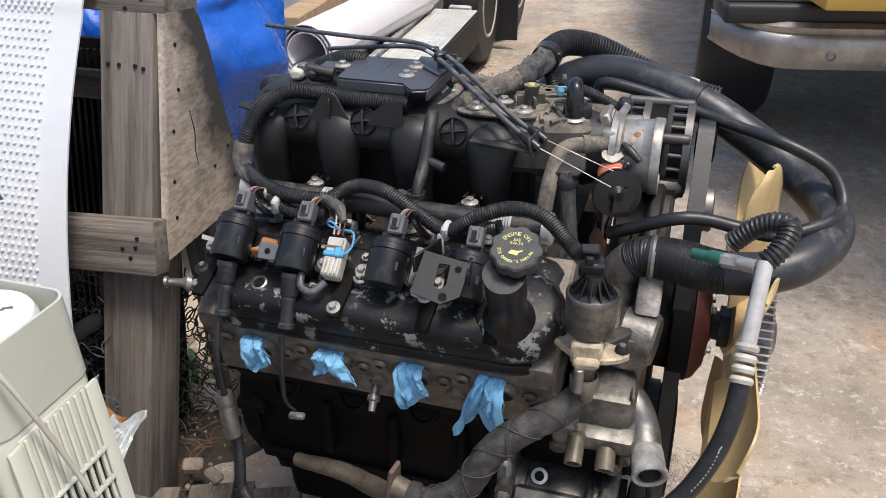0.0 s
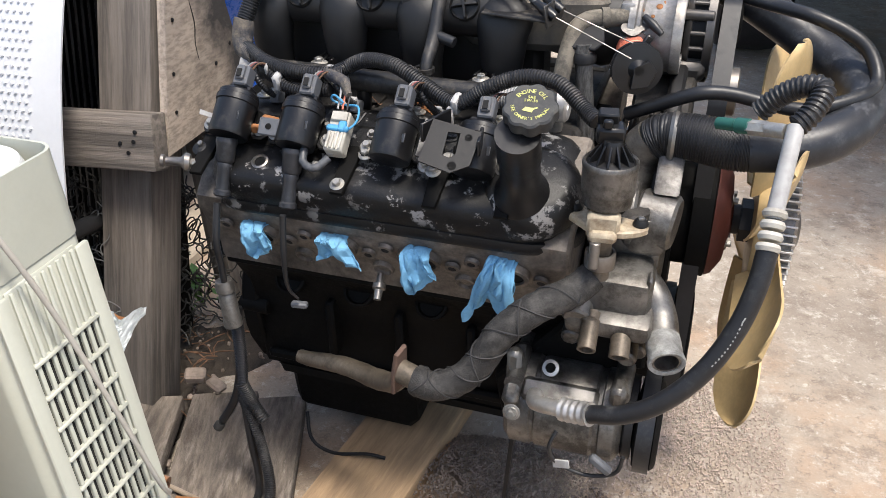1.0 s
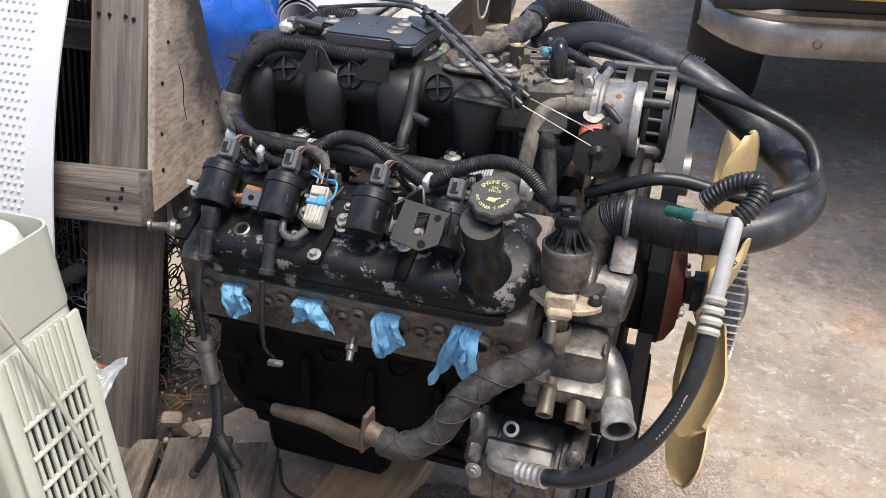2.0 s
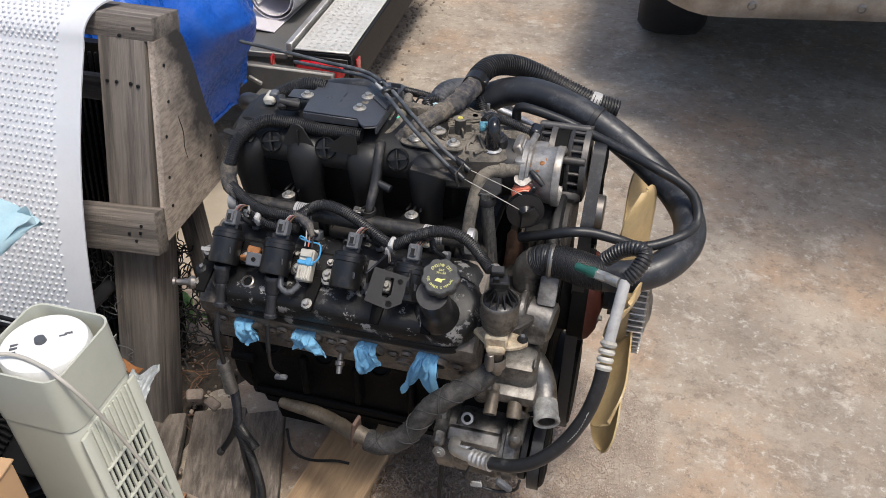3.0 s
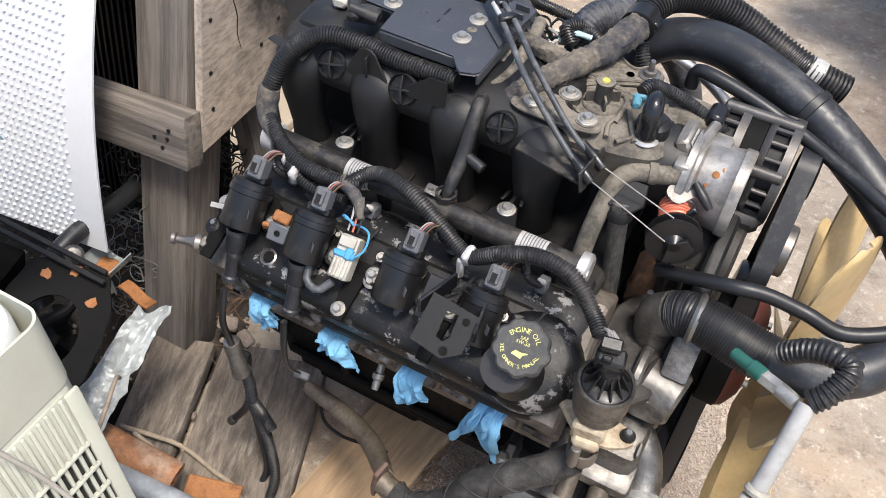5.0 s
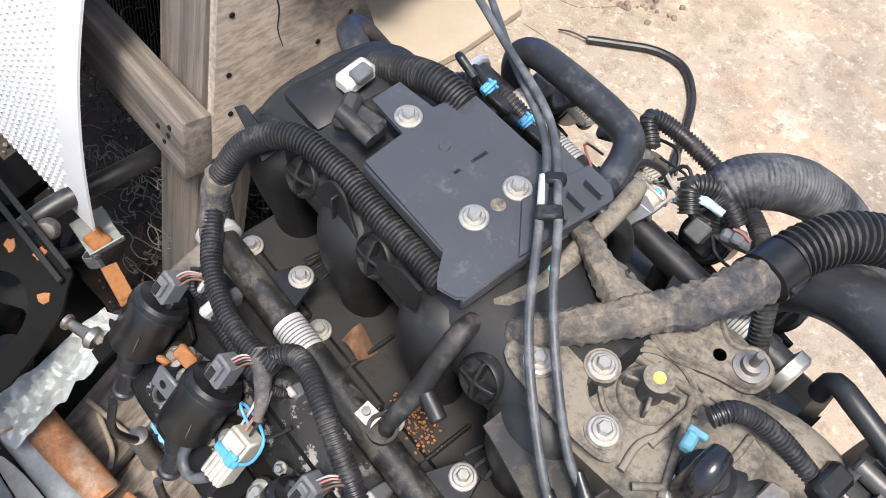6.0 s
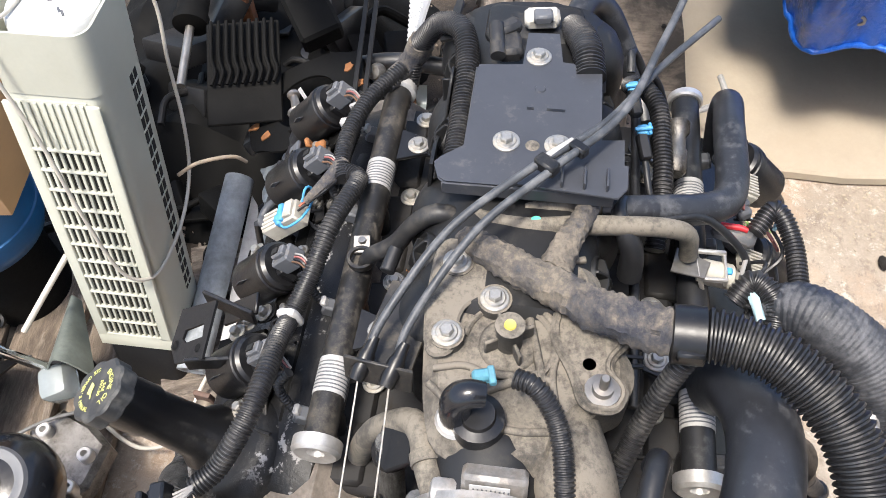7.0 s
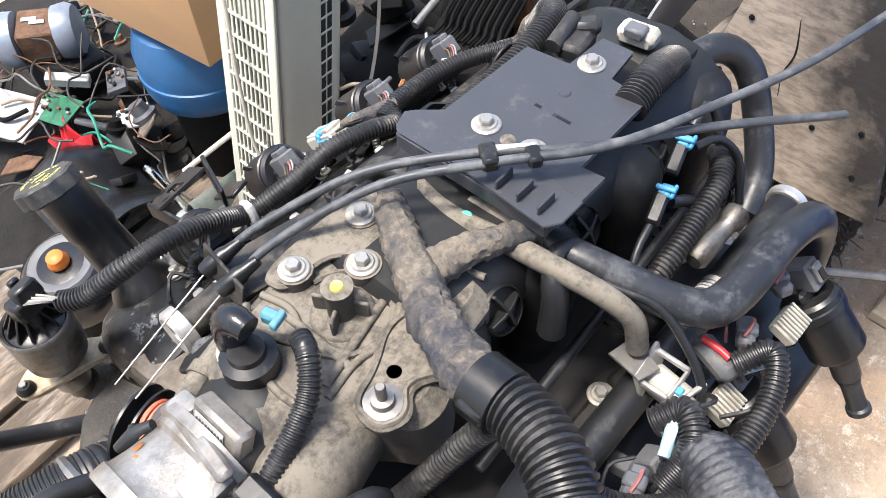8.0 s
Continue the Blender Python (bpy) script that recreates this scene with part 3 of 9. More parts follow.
g = Geo()
xs = [-400, -60, -12, -4, -1.6, -0.34, 0.2, 0.6, 1.0, 1.6, 3, 8, 60, 400]
ys = [-400, -60, -12, -4, -1.6, -0.8, -0.3, 0.1, 0.5, 1.0, 1.6, 3, 8, 60, 400]
g.add([(x, y, 0) for y in ys for x in xs], [(j * len(xs) + i, j * len(xs) + i + 1, (j + 1) * len(xs) + i + 1, (j + 1) * len(xs) + i) for j in range(len(ys) - 1) for i in range(len(xs) - 1)])
solo("ground", g, CONCRETE, "worn warm grey concrete drive with rust stains", "ground", kind="structure")

g = Geo()
g.prism([(-3.2, 0.20), (-0.662, 0.24), (-0.645, 0.62), (-0.66, 0.8), (-0.9, 0.96), (-3.2, 1.0)], 0.03, Matrix.Translation((0, 0, 0)), 0.006)
solo("slab", g, SMOOTH_CONC, "pale smooth concrete slab with a broken edge", "slab", kind="structure")

g = Geo()


def dirt_height(u, v):
    x, y = -1.9 + 1.62 * u, -1.9 + 2.10 * v
    edge = min(1, 6 * min(u, 1 - u, v, 1 - v))
    return (x + 0.05 * noise.noise(Vector((y * 6, x, 0))), y, -0.003 + edge * (0.018 + 0.016 * noise.noise(Vector((x * 7, y * 7, 0))) + 0.006 * noise.noise(Vector((x * 40, y * 40, 1)))))


g.grid(dirt_height, 70, 90)
solo("dirt", g, DIRT, "bare trodden dirt beside the drive", "dirt", kind="structure")

g = Geo()
for _ in range(900):
    x, y = rng.uniform(-1.2, -0.3), rng.uniform(-1.1, 0.18)
    s = rng.uniform(0.003, 0.010)
    g.box((s, s * rng.uniform(0.6, 1.3), s * 0.7), pose(x, y, 0.026 + s * 0.2, rng.uniform(0, 90), rng.uniform(0, 90), rng.uniform(0, 90)), s * 0.22)
for _ in range(500):
    y = rng.uniform(1.0, 2.9)
    x = -0.50 - 0.05 * y + rng.gauss(0, 0.05)
    s = rng.uniform(0.004, 0.014)
    g.box((s, s, s * 0.7), pose(x, y, s * 0.25, rng.uniform(0, 90), 0, rng.uniform(0, 90)), s * 0.22)
solo("pebbles", g, GRAVEL_DARK, "loose small stones and broken concrete crumbs", "pebbles", kind="stuff")


# rubble and cracks along the slab's broken edge
g = Geo()
for _ in range(420):
    u = rng.random()
    x, y = -0.64 + 0.13 * u + rng.gauss(0, 0.03), 0.60 + 0.45 * rng.random() - 0.10 * u
    s = rng.uniform(0.002, 0.006)
    g.box((s * 1.3, s, s * 0.5), pose(x, y, s * 0.15, rng.uniform(-15, 15), rng.uniform(-15, 15), rng.uniform(0, 90)), s * 0.15)
solo("rubble", g, SMOOTH_CONC, "pale crumbled concrete along the slab edge", "rubble", kind="stuff", smooth=0)
g = Geo()
for pts in ([(-0.64, 0.79, 0.002), (-0.58, 0.80, 0.002), (-0.53, 0.785, 0.002), (-0.47, 0.80, 0.002), (-0.38, 0.79, 0.002), (-0.25, 0.83, 0.002)], [(-0.66, 0.90, 0.002), (-0.60, 0.93, 0.002), (-0.55, 1.0, 0.002)]):
    g.tube([(x + 0.006 * noise.noise(Vector((x * 90, y * 90, 0))), y, 0.0002) for x, y, z in pts], 0.0011, 4, 0.006)
solo("cracks", g, CRACK, "thin dark cracks in the concrete drive", "crack", kind="stuff")


def pebble_field(name, material, label, count, cx, cy, rx, ry, top, size):
    q = Geo()
    for _ in range(count):
        a, d = rng.uniform(0, 6.283), rng.random() ** 0.7
        x, y = cx + rx * d * math.cos(a), cy + ry * d * math.sin(a)
        s = size * rng.uniform(0.6, 1.35)
        h = top * max(0, 1 - d * d) * rng.uniform(0.75, 1)
        o = Matrix.Translation((x, y, h + s * 0.2)) @ Euler((rng.uniform(0, 6), rng.uniform(0, 6), rng.uniform(0, 6))).to_matrix().to_4x4()
        q.add([(s * 0.5, 0, 0), (-s * 0.5, s * 0.1, 0), (0, s * 0.55, 0), (0, -s * 0.45, s * 0.1), (0, 0, s * 0.45), (s * 0.1, 0, -s * 0.45)],
              [(0, 2, 4), (2, 1, 4), (1, 3, 4), (3, 0, 4), (2, 0, 5), (1, 2, 5), (3, 1, 5), (0, 3, 5)], o)
    return solo(name, q, material, label, "gravel", kind="stuff", smooth=0)


pebble_field("gravel_spill", GRAVEL, "pinkish grey gravel spread thinly on the drive", 7000, 0.46, 0.09, 0.21, 0.22, 0.003, 0.0042)
# the heap under the engine takes about half the spill's colour values
pebble_field("gravel_heap", GRAVEL_DARK, "small heap of gravel under the engine, darker than the spill", 4200, 0.21, -0.16, 0.20, 0.15, 0.05, 0.0052)

# ---------------------------------------------------------------- planks under the engine
def plank(name, p0, p1, width, thick, z, material, label, group=""):
    a, b = Vector((*p0, 0)), Vector((*p1, 0))
    q = Geo()
    L = (b - a).length
    m = basis(((a.x + b.x) / 2, (a.y + b.y) / 2, z + thick / 2), (0, 0, 1), b - a)
    n = 12
    q.box((L, width, thick), Matrix.Identity(4), 0.004, 2)
    q.v = [(x + 0.004 * noise.noise(Vector((y * 30, z * 9, L))) * (1 if abs(x) > L * 0.45 else 0), y + 0.003 * noise.noise(Vector((x * 8, 1, L))), w + 0.002 * noise.noise(Vector((x * 6, y * 10, L)))) for x, y, w in q.v]
    return solo(name, q, material, label, "plank", group, m=m)


plank("plank", (-0.43, -0.15), (-0.26, -0.62), 0.118, 0.032, 0.02, WOOD_DARK_X, "grey weathered plank lying on the dirt", "old planks")
plank("plank", (-0.305, -0.10), (-0.11, -0.62), 0.118, 0.034, 0.02, WOOD_DARK_X, "grey weathered plank with worn brown patches", "old planks")
plank("plank", (-0.205, -0.08), (-0.015, -0.60), 0.09, 0.032, 0.02, WOOD_DARK_X, "narrow grey weathered plank with a split edge", "old planks")
plank("lumber_block", (0.06, 0.16), (-0.02, -0.50), 0.15, 0.045, 0.0, WOOD_NEW, "worn pine board under the oil pan")
plank("lumber_block", (-0.16, 0.24), (0.22, 0.22), 0.10, 0.045, 0.0, WOOD_NEW, "pine board carrying the far side of the engine")

# ---------------------------------------------------------------- wooden frame with plywood
post_y = lambda z: 0.028 - (0.88 - z) * 0.245
frame_thing = thing("wooden_frame", "leaning weathered timber frame with nailed cross boards", "timber frame", (-0.43, -0.15, 0.0))


def board(name, p0, p1, wide, thick, side, label=""):
    """Timber from p0 to p1; side is the direction of its width."""
    p0, p1 = Vector(p0), Vector(p1)
    m = basis((p0 + p1) / 2, p1 - p0, side)
    q = Geo().box((wide, thick, (p1 - p0).length), Matrix.Identity(4), 0.003, 2)
    q.v = [(x + 0.0015 * noise.noise(Vector((z * 9, y * 20, 3))), y + 0.0015 * noise.noise(Vector((z * 7, x * 20, 5))), z) for x, y, z in q.v]
    return part(name, q, WOOD_OLD, frame_thing, label, m)


board("post", (-0.462, post_y(0) + 0.045, 0.0), (-0.429, post_y(0.872) + 0.045, 0.872), 0.098, 0.085, (1, 0, 0))
board("post", (-1.15, post_y(0) + 0.045, 0.0), (-1.15, post_y(0.9) + 0.045, 0.9), 0.09, 0.085, (1, 0, 0))
board("rail", (-1.25, post_y(0.89) + 0.04, 0.905), (-0.362, post_y(0.89) + 0.05, 0.890), 0.045, 0.095, (0, 0.2, 1), "splintered top rail")
board("cross_board", (-0.95, post_y(0.49) - 0.022, 0.492), (-0.360, post_y(0.53) - 0.022, 0.529), 0.090, 0.038, (0, 0.245, 1))
board("leg", (-0.42, 0.14, 0.0), (-0.415, 0.10, 0.51), 0.04, 0.05, (1, 0, 0))
board("back_rail", (-1.2, post_y(0.72) + 0.11, 0.735), (-0.45, post_y(0.72) + 0.11, 0.73), 0.05, 0.03, (0, 0.245, 1))
# nail heads on the boards
nail = Geo().lathe([(0.0035, -0.001), (0.0035, 0.0012), (0.0015, 0.002)], Matrix.Identity(4), 8).mesh("nail", DARK_STEEL)
up = nrm((0, 0.245, 1))
out = nrm((0, -1, 0.245))
for x, z, proud in ((-0.465, 0.80, 0.0), (-0.445, 0.80, 0.0), (-0.415, 0.80, 0.0), (-0.40, 0.797, 0.0), (-0.420, 0.528, 0.042), (-0.395, 0.533, 0.042), (-0.405, 0.515, 0.042), (-0.392, 0.548, 0.042), (-0.40, 0.90, 0.0), (-0.43, 0.885, 0.0)):
    part("nail", nail, None, frame_thing, m=basis((x, post_y(z) - proud, z), out))
ply = Geo().prism([(0.028, 0.88), (-0.067, 0.50), (0.20, 0.507), (0.178, 0.60), (0.152, 0.69), (0.135, 0.79), (0.118, 0.855), (0.105, 0.872)][::-1], 0.014, basis((-0.372, 0, 0), (1, 0, 0), (0, 1, 0)), 0.0015)
part("plywood", ply, PLYWOOD, frame_thing, "torn plywood panel burnt black along one side")
for y, z in ((0.04, 0.83), (0.03, 0.76), (0.0, 0.70), (-0.02, 0.62), (-0.03, 0.56), (0.15, 0.62), (0.16, 0.56), (0.10, 0.60)):
    part("nail", nail, None, frame_thing, m=basis((-0.358, y, z), (1, 0, 0)))
# dark crack and loose sliver in the plywood
part("crack", Geo().tube([(-0.3575, 0.05, 0.72), (-0.3575, 0.056, 0.68), (-0.3575, 0.05, 0.65), (-0.3575, 0.053, 0.62)], [0.0004, 0.0011, 0.0008, 0.0004], 5, 0.006), DARK_VOID, frame_thing)

# black ribbed panel behind the frame
rad = thing("ribbed_panel", "black ribbed radiator core standing behind the frame", "radiator", (-0.84, 0.1, 0.0))
part("core", Geo().box((0.72, 0.03, 0.75), pose(-0.84, 0.115, 0.42, -10)), BLACK_IRON, rad)
fin = Geo().box((0.006, 0.008, 0.72), Matrix.Identity(4), 0.001).mesh("fin", BLACK_PLASTIC)
for i in range(48):
    part("fin", fin, None, rad, m=pose(-1.19 + i * 0.0148, 0.097, 0.42, -10))

# ---------------------------------------------------------------- studded sheet
sheet = thing("studded_sheet", "white studded plastic sheet draped over the timber frame", "plastic sheet", (-0.7, -0.2, 0.35))


def sheet_at(u, v):
    """u across from left to right, v from the bottom edge up and over the rail."""
    x = -1.02 + 0.565 * u - 0.02 * math.sin(3.1 * v) * u
    s = v * 0.80
    if s < 0.60:
        k = s / 0.60
        y = -0.205 + 0.19 * k + 0.045 * math.sin(math.pi * k) * (-0.7) - 0.02 * u * (1 - k) - 0.085 * (1 - u) * (1 - k) ** 1.4
        z = 0.36 + 0.522 * k
    else:
        a = (s - 0.60) / 0.20 * math.radians(125)
        y = -0.015 + 0.075 * (1 - math.cos(a)) + 0.02 * (s - 0.6)
        z = 0.882 + 0.05 * math.sin(a)
    return Vector((x + 0.01 * math.sin(5 * v), y, z))


part("sheet", Geo().slab(sheet_at, 24, 50, 0.0035), STUD_SHEET, sheet)
q = Geo()
for i in range(40):
    for j in range(58):
        u, v = 0.93 * (i + 0.5 * (j % 2) + 0.3) / 41, (j + 0.5) / 58
        p = sheet_at(u, v)
        nn = (sheet_at(u + 0.01, v) - p).cross(sheet_at(u, v + 0.01) - p).normalized()
        q.lathe([(0.0034, -0.001), (0.0032, 0.0016), (0.0022, 0.0030), (0.0003, 0.0034)], basis(p, nn), 6)
tagged(part("studs", q, STUD_SHEET, sheet), kind="stuff")

# ---------------------------------------------------------------- blue tarp over a load
tarp = Geo()


def tarp_at(u, v):
    a = 2 * math.pi * u
    e = v
    c, s = math.cos(a), math.sin(a)
    w = 0.64 * (abs(c) ** 0.5) * (1 if c > 0 else -1)
    d = 0.34 * (abs(s) ** 0.5) * (1 if s > 0 else -1)
    k = min(1, 1.9 * (1 - e)) ** 0.55 * (1 + 0.16 * math.sin(math.pi * min(1, e * 1.6)))
    fold = 0.035 * math.sin(a * 9 + 2.2 * e + 1.4 * math.sin(a * 2)) * (1 - e) + 0.04 * noise.noise(Vector((c * 4, s * 4, e * 6))) + 0.022 * abs(noise.noise(Vector((c * 11, s * 11, e * 9)))) + 0.010 * abs(noise.noise(Vector((c * 25, s * 25, e * 20))))
    x = -1.40 + (w + fold * c) * (0.92 + 0.12 * (1 - e)) * k
    y = 0.715 + (d + fold * s) * (0.92 + 0.12 * (1 - e)) * k
    z = 0.28 + 0.05 * noise.noise(Vector((c * 2, s * 2, 3))) * (1 - e) + 0.85 * e ** 0.8 + 0.03 * noise.noise(Vector((x * 6, y * 6, 2)))
    return (x, y, z)


tarp.grid(tarp_at, 260, 80)
tp = thing("tarpaulin", "crumpled shiny blue tarpaulin over a load", "tarpaulin", (-1.40, 0.715, 0.0))
part("sheet", tarp, TARP, tp, smooth=60)
part("hem", Geo().tube([tarp_at(k / 120, 0.0) for k in range(121)], 0.006, 6, 0.02), TARP, tp)
EYE = Geo().lathe([(0.011, -0.001), (0.011, 0.002), (0.006, 0.002), (0.006, -0.001)], Matrix.Identity(4), 14, True).mesh("eyelet", STEEL)
for k in range(14):
    u = (k + 0.5) / 14
    p = Vector(tarp_at(u, 0.035))
    part("eyelet", EYE, None, tp, m=basis(p, Vector((p.x + 1.40, p.y - 0.715, 0))))
ld = thing("covered_load", "unseen load on skids, its box near-black for the shade under the tarpaulin", "load", (-1.5, 0.78, 0.0))
# unseen filler box, coloured as the shade under the tarp
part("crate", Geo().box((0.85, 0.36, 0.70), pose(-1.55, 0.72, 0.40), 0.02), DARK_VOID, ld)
part("skid", Geo().box((0.8, 0.08, 0.05), (-1.55, 0.62, 0.025), 0.004), WOOD_OLD_X, ld)
part("skid", Geo().box((0.8, 0.08, 0.05), (-1.55, 0.82, 0.025), 0.004), WOOD_OLD_X, ld)

# ---------------------------------------------------------------- trailer
tr = thing("trailer", "flat car trailer with aluminium tread plate rail", "trailer", (-0.9, 1.1, 0.0))
rail_m = lambda x, y, z: Matrix.Translation((x, y, z)) @ Matrix.Rotation(math.atan2(0.06, 1), 4, "Z")
part("side_rail", Geo().box((0.205, 1.28, 0.13), rail_m(-0.562, 1.76, 0.295), 0.004), DARK_STEEL, tr)
part("tread_plate", Geo().box((0.185, 1.28, 0.006), rail_m(-0.562, 1.76, 0.364), 0.002), DIAMOND, tr, "aluminium tread plate")
bump = Geo().add([(0.012, 0, 0), (0, 0.0045, 0.0035), (-0.012, 0, 0), (0, -0.0045, 0.0035)], [(0, 1, 3), (1, 2, 3)])
q = Geo()
for j in range(42):
    for i in range(7):
        q.add(bump.v, bump.f, rail_m(-0.562, 1.76, 0.3672) @ pose(-0.078 + i * 0.026, -0.62 + j * 0.030, 0, 0, 0, 45 if (i + j) % 2 else -45))
tagged(part("treads", q, DIAMOND, tr), kind="stuff")
part("edge_strip", Geo().box((0.022, 2.6, 0.05), rail_m(-0.715, 2.42, 0.355), 0.003), BRIGHT_ALU, tr)
light = part("tail_light", Geo().prism([(-0.07 + 0.022 * math.cos(a) - 0.0, 0.026 * math.sin(a)) for a in np.linspace(math.pi / 2, 1.5 * math.pi, 8)] + [(0.055 + 0.022 * math.cos(a), 0.026 * math.sin(a)) for a in np.linspace(-math.pi / 2, math.pi / 2, 8)], 0.014, basis((-0.52, 1.118, 0.305), (0, -1, 0), (1, 0, 0)), 0.004), RED_LENS, tr, "red oval tail light")
part("bezel", Geo().box((0.185, 0.006, 0.085), (-0.525, 1.116, 0.305), 0.002), BLACK_PLASTIC, light)
part("reflector", Geo().box((0.006, 0.035, 0.05), rail_m(-0.414, 1.16, 0.315), 0.002), RED_LENS, tr, "red side reflector")
part("reflector", Geo().box((0.006, 0.03, 0.09), rail_m(-0.698, 1.115, 0.29), 0.002), RED_LENS, tr, "red side reflector")
part("deck", Geo().box((0.95, 2.6, 0.02), rail_m(-1.20, 2.40, 0.325), 0.003), DECK_STEEL, tr)
part("rear_sill", Geo().box((1.25, 0.03, 0.17), (-1.10, 1.10, 0.22), 0.006), DECK_STEEL, tr, "dark brown rusty rear sill")
part("latch", Geo().box((0.05, 0.012, 0.014), pose(-0.75, 1.075, 0.255, 0, 25, 0), 0.003), ZINC, tr)
# wood takes the darker deck colour to carry the tarp's shadow
part("wood_sill", Geo().box((0.28, 0.05, 0.05), (-0.60, 1.06, 0.20), 0.004), DECK_STEEL, tr)
for y in (2.86, 3.52):
    wm = rail_m(-0.66, y, 0.31) @ Matrix.Rotation(radians(90), 4, "Y")
    wheel = part("wheel", Geo().lathe([(0.10, -0.09), (0.27, -0.085), (0.30, -0.05), (0.30, 0.05), (0.27, 0.085), (0.10, 0.09)], wm, 36), TRUCK_DARK, tr, "black trailer tyre")
    part("rim", Geo().lathe([(0.02, 0.05), (0.06, 0.075), (0.13, 0.06), (0.155, 0.088), (0.165, 0.094), (0.175, 0.086), (0.17, 0.05)], wm, 28), WHITE_PLASTIC, wheel, "white painted steel rim")
part("fender_bracket", Geo().box((0.10, 0.03, 0.20), (-0.60, 2.46, 0.27), 0.006), WHITE_PLASTIC, tr, "pale fender bracket")
part("mud_flap", Geo().box((0.20, 0.012, 0.30), rail_m(-0.60, 3.16, 0.20), 0.004), TRUCK_DARK, tr, "dark mud flap")

roll = thing("vinyl_roll", "loose roll of white vinyl sheet on the trailer", "roll", (-0.85, 1.3, 0.335))


def roll_at(u, v):
    a = u * 2 * math.pi * 2.6
    r = 0.095 - 0.032 * u
    return (-0.80 + r * math.cos(a) + 0.05 * v, 1.36 + 0.95 * v, 0.335 + 0.1 + r * math.sin(a))


part("roll", Geo().slab(roll_at, 90, 4, 0.003), ROLL_WHITE, roll)
part("loose_end", Geo().slab(lambda u, v: (-1.16 + 0.40 * u, 1.27 + 0.8 * v, 0.34 + 0.012 * math.sin(3 * u)), 8, 4, 0.003), ROLL_WHITE, roll)
solo("lumber_end", Geo().box((0.10, 0.5, 0.09), pose(-1.02, 1.87, 0.44, 0, 0, 4), 0.004), WOOD_NEW, "yellow squared timber lying on the trailer", "timber")
solo("blue_clip", Geo().box((0.018, 0.014, 0.01), pose(-0.80, 1.42, 0.345, 0, 0, 20), 0.003), CLIP_BLUE, "small blue plastic clip on the trailer deck", "clip")

# ---------------------------------------------------------------- parked truck
tk = thing("truck", "front of a dark truck with a scuffed chrome bumper", "truck", (1.3, 1.55, 0.0))


def bumper_at(u, v):
    x = 0.47 + 1.75 * u
    bend = 0.16 * max(0, 1 - u * 7) ** 2.2
    prof = [(0.02, 0.455), (-0.004, 0.462), (-0.012, 0.49), (-0.012, 0.535), (-0.004, 0.552), (0.004, 0.556), (0.0, 0.562), (-0.004, 0.575), (0.02, 0.585)]
    k = v * (len(prof) - 1)
    i = min(int(k), len(prof) - 2)
    t = k - i
    y, z = prof[i][0] * (1 - t) + prof[i + 1][0] * t, prof[i][1] * (1 - t) + prof[i + 1][1] * t
    lift = 0.05 * max(0, 1 - u * 9) ** 2 * (1 - v)
    return (x, 1.515 + y + bend, z + lift)


part("bumper", Geo().slab(bumper_at, 40, 16, -0.004), BUMPER, tk, "scuffed chrome bumper")
bolt_head = Geo().lathe([(0.017, 0), (0.016, 0.004), (0.010, 0.007), (0.009, 0.004), (0.002, 0.004)], Matrix.Identity(4), 14).mesh("bolt", STEEL)
for x in (0.785, 1.122, 1.6, 1.95):
    part("bolt", bolt_head, None, tk, m=basis((x, 1.502, 0.502), (0, -1, 0)))
part("trim_band", Geo().box((1.74, 0.2, 0.058), (1.35, 1.640, 0.607), 0.014, 3), TRUCK_DARK, tk)
part("chrome_strip", Geo().box((0.34, 0.03, 0.016), pose(0.66, 1.585, 0.645), 0.006, 2), BUMPER, tk, "dull bright strip")
part("hood_lip", Geo().box((1.5, 0.34, 0.055), pose(1.45, 1.535, 0.680, -2), 0.006, 2), TRUCK_YELLOW, tk, "yellow painted front panel")
turn = Matrix.Translation((0.45, 1.75, 0)) @ Matrix.Rotation(radians(-9.5), 4, "Z") @ Matrix.Translation((-0.54, -1.75, 0))
side_line = [(1.80, 0.56), (1.80, 0.80), (1.86, 0.90), (3.15, 0.98), (3.55, 1.38), (3.75, 1.44), (4.65, 1.44), (4.90, 0.98), (6.4, 0.96), (6.4, 0.56)]
part("body", Geo().prism(side_line[::-1], 1.86, basis((0.54, 0, 0), (1, 0, 0), (0, 1, 0)), 0.05), TRUCK_DARK, tk, m=turn)
part("windscreen", Geo().box((1.45, 0.008, 0.42), turn @ pose(1.47, 3.342, 1.195, -45), 0.003), SMOKE_GLASS, tk, "sloping windscreen")
part("undertray", Geo().box((1.5, 2.8, 0.14), turn @ Matrix.Translation((1.47, 3.5, 0.52)), 0.03), TRUCK_DARK, tk)
for x, y in ((0.70, 2.55), (2.24, 2.55), (0.70, 5.5), (2.24, 5.5)):
    wm = turn @ basis((x, y, 0.335), (1, 0, 0))
    w = part("wheel", Geo().lathe([(0.12, -0.14), (0.29, -0.14), (0.325, -0.11), (0.335, -0.06), (0.335, 0.06), (0.325, 0.11), (0.29, 0.14), (0.12, 0.14)], wm, 40), TRUCK_DARK, tk, "black tyre")
    part("rim", Geo().lathe([(0.02, -0.10), (0.10, -0.12), (0.19, -0.10), (0.20, 0.10), (0.10, 0.12), (0.02, 0.10)], wm, 24), DARK_STEEL, w)

tk.matrix_basis = Matrix.Translation((1.281, 1.668, 0.0)) @ Matrix.Rotation(radians(11), 4, "Z")

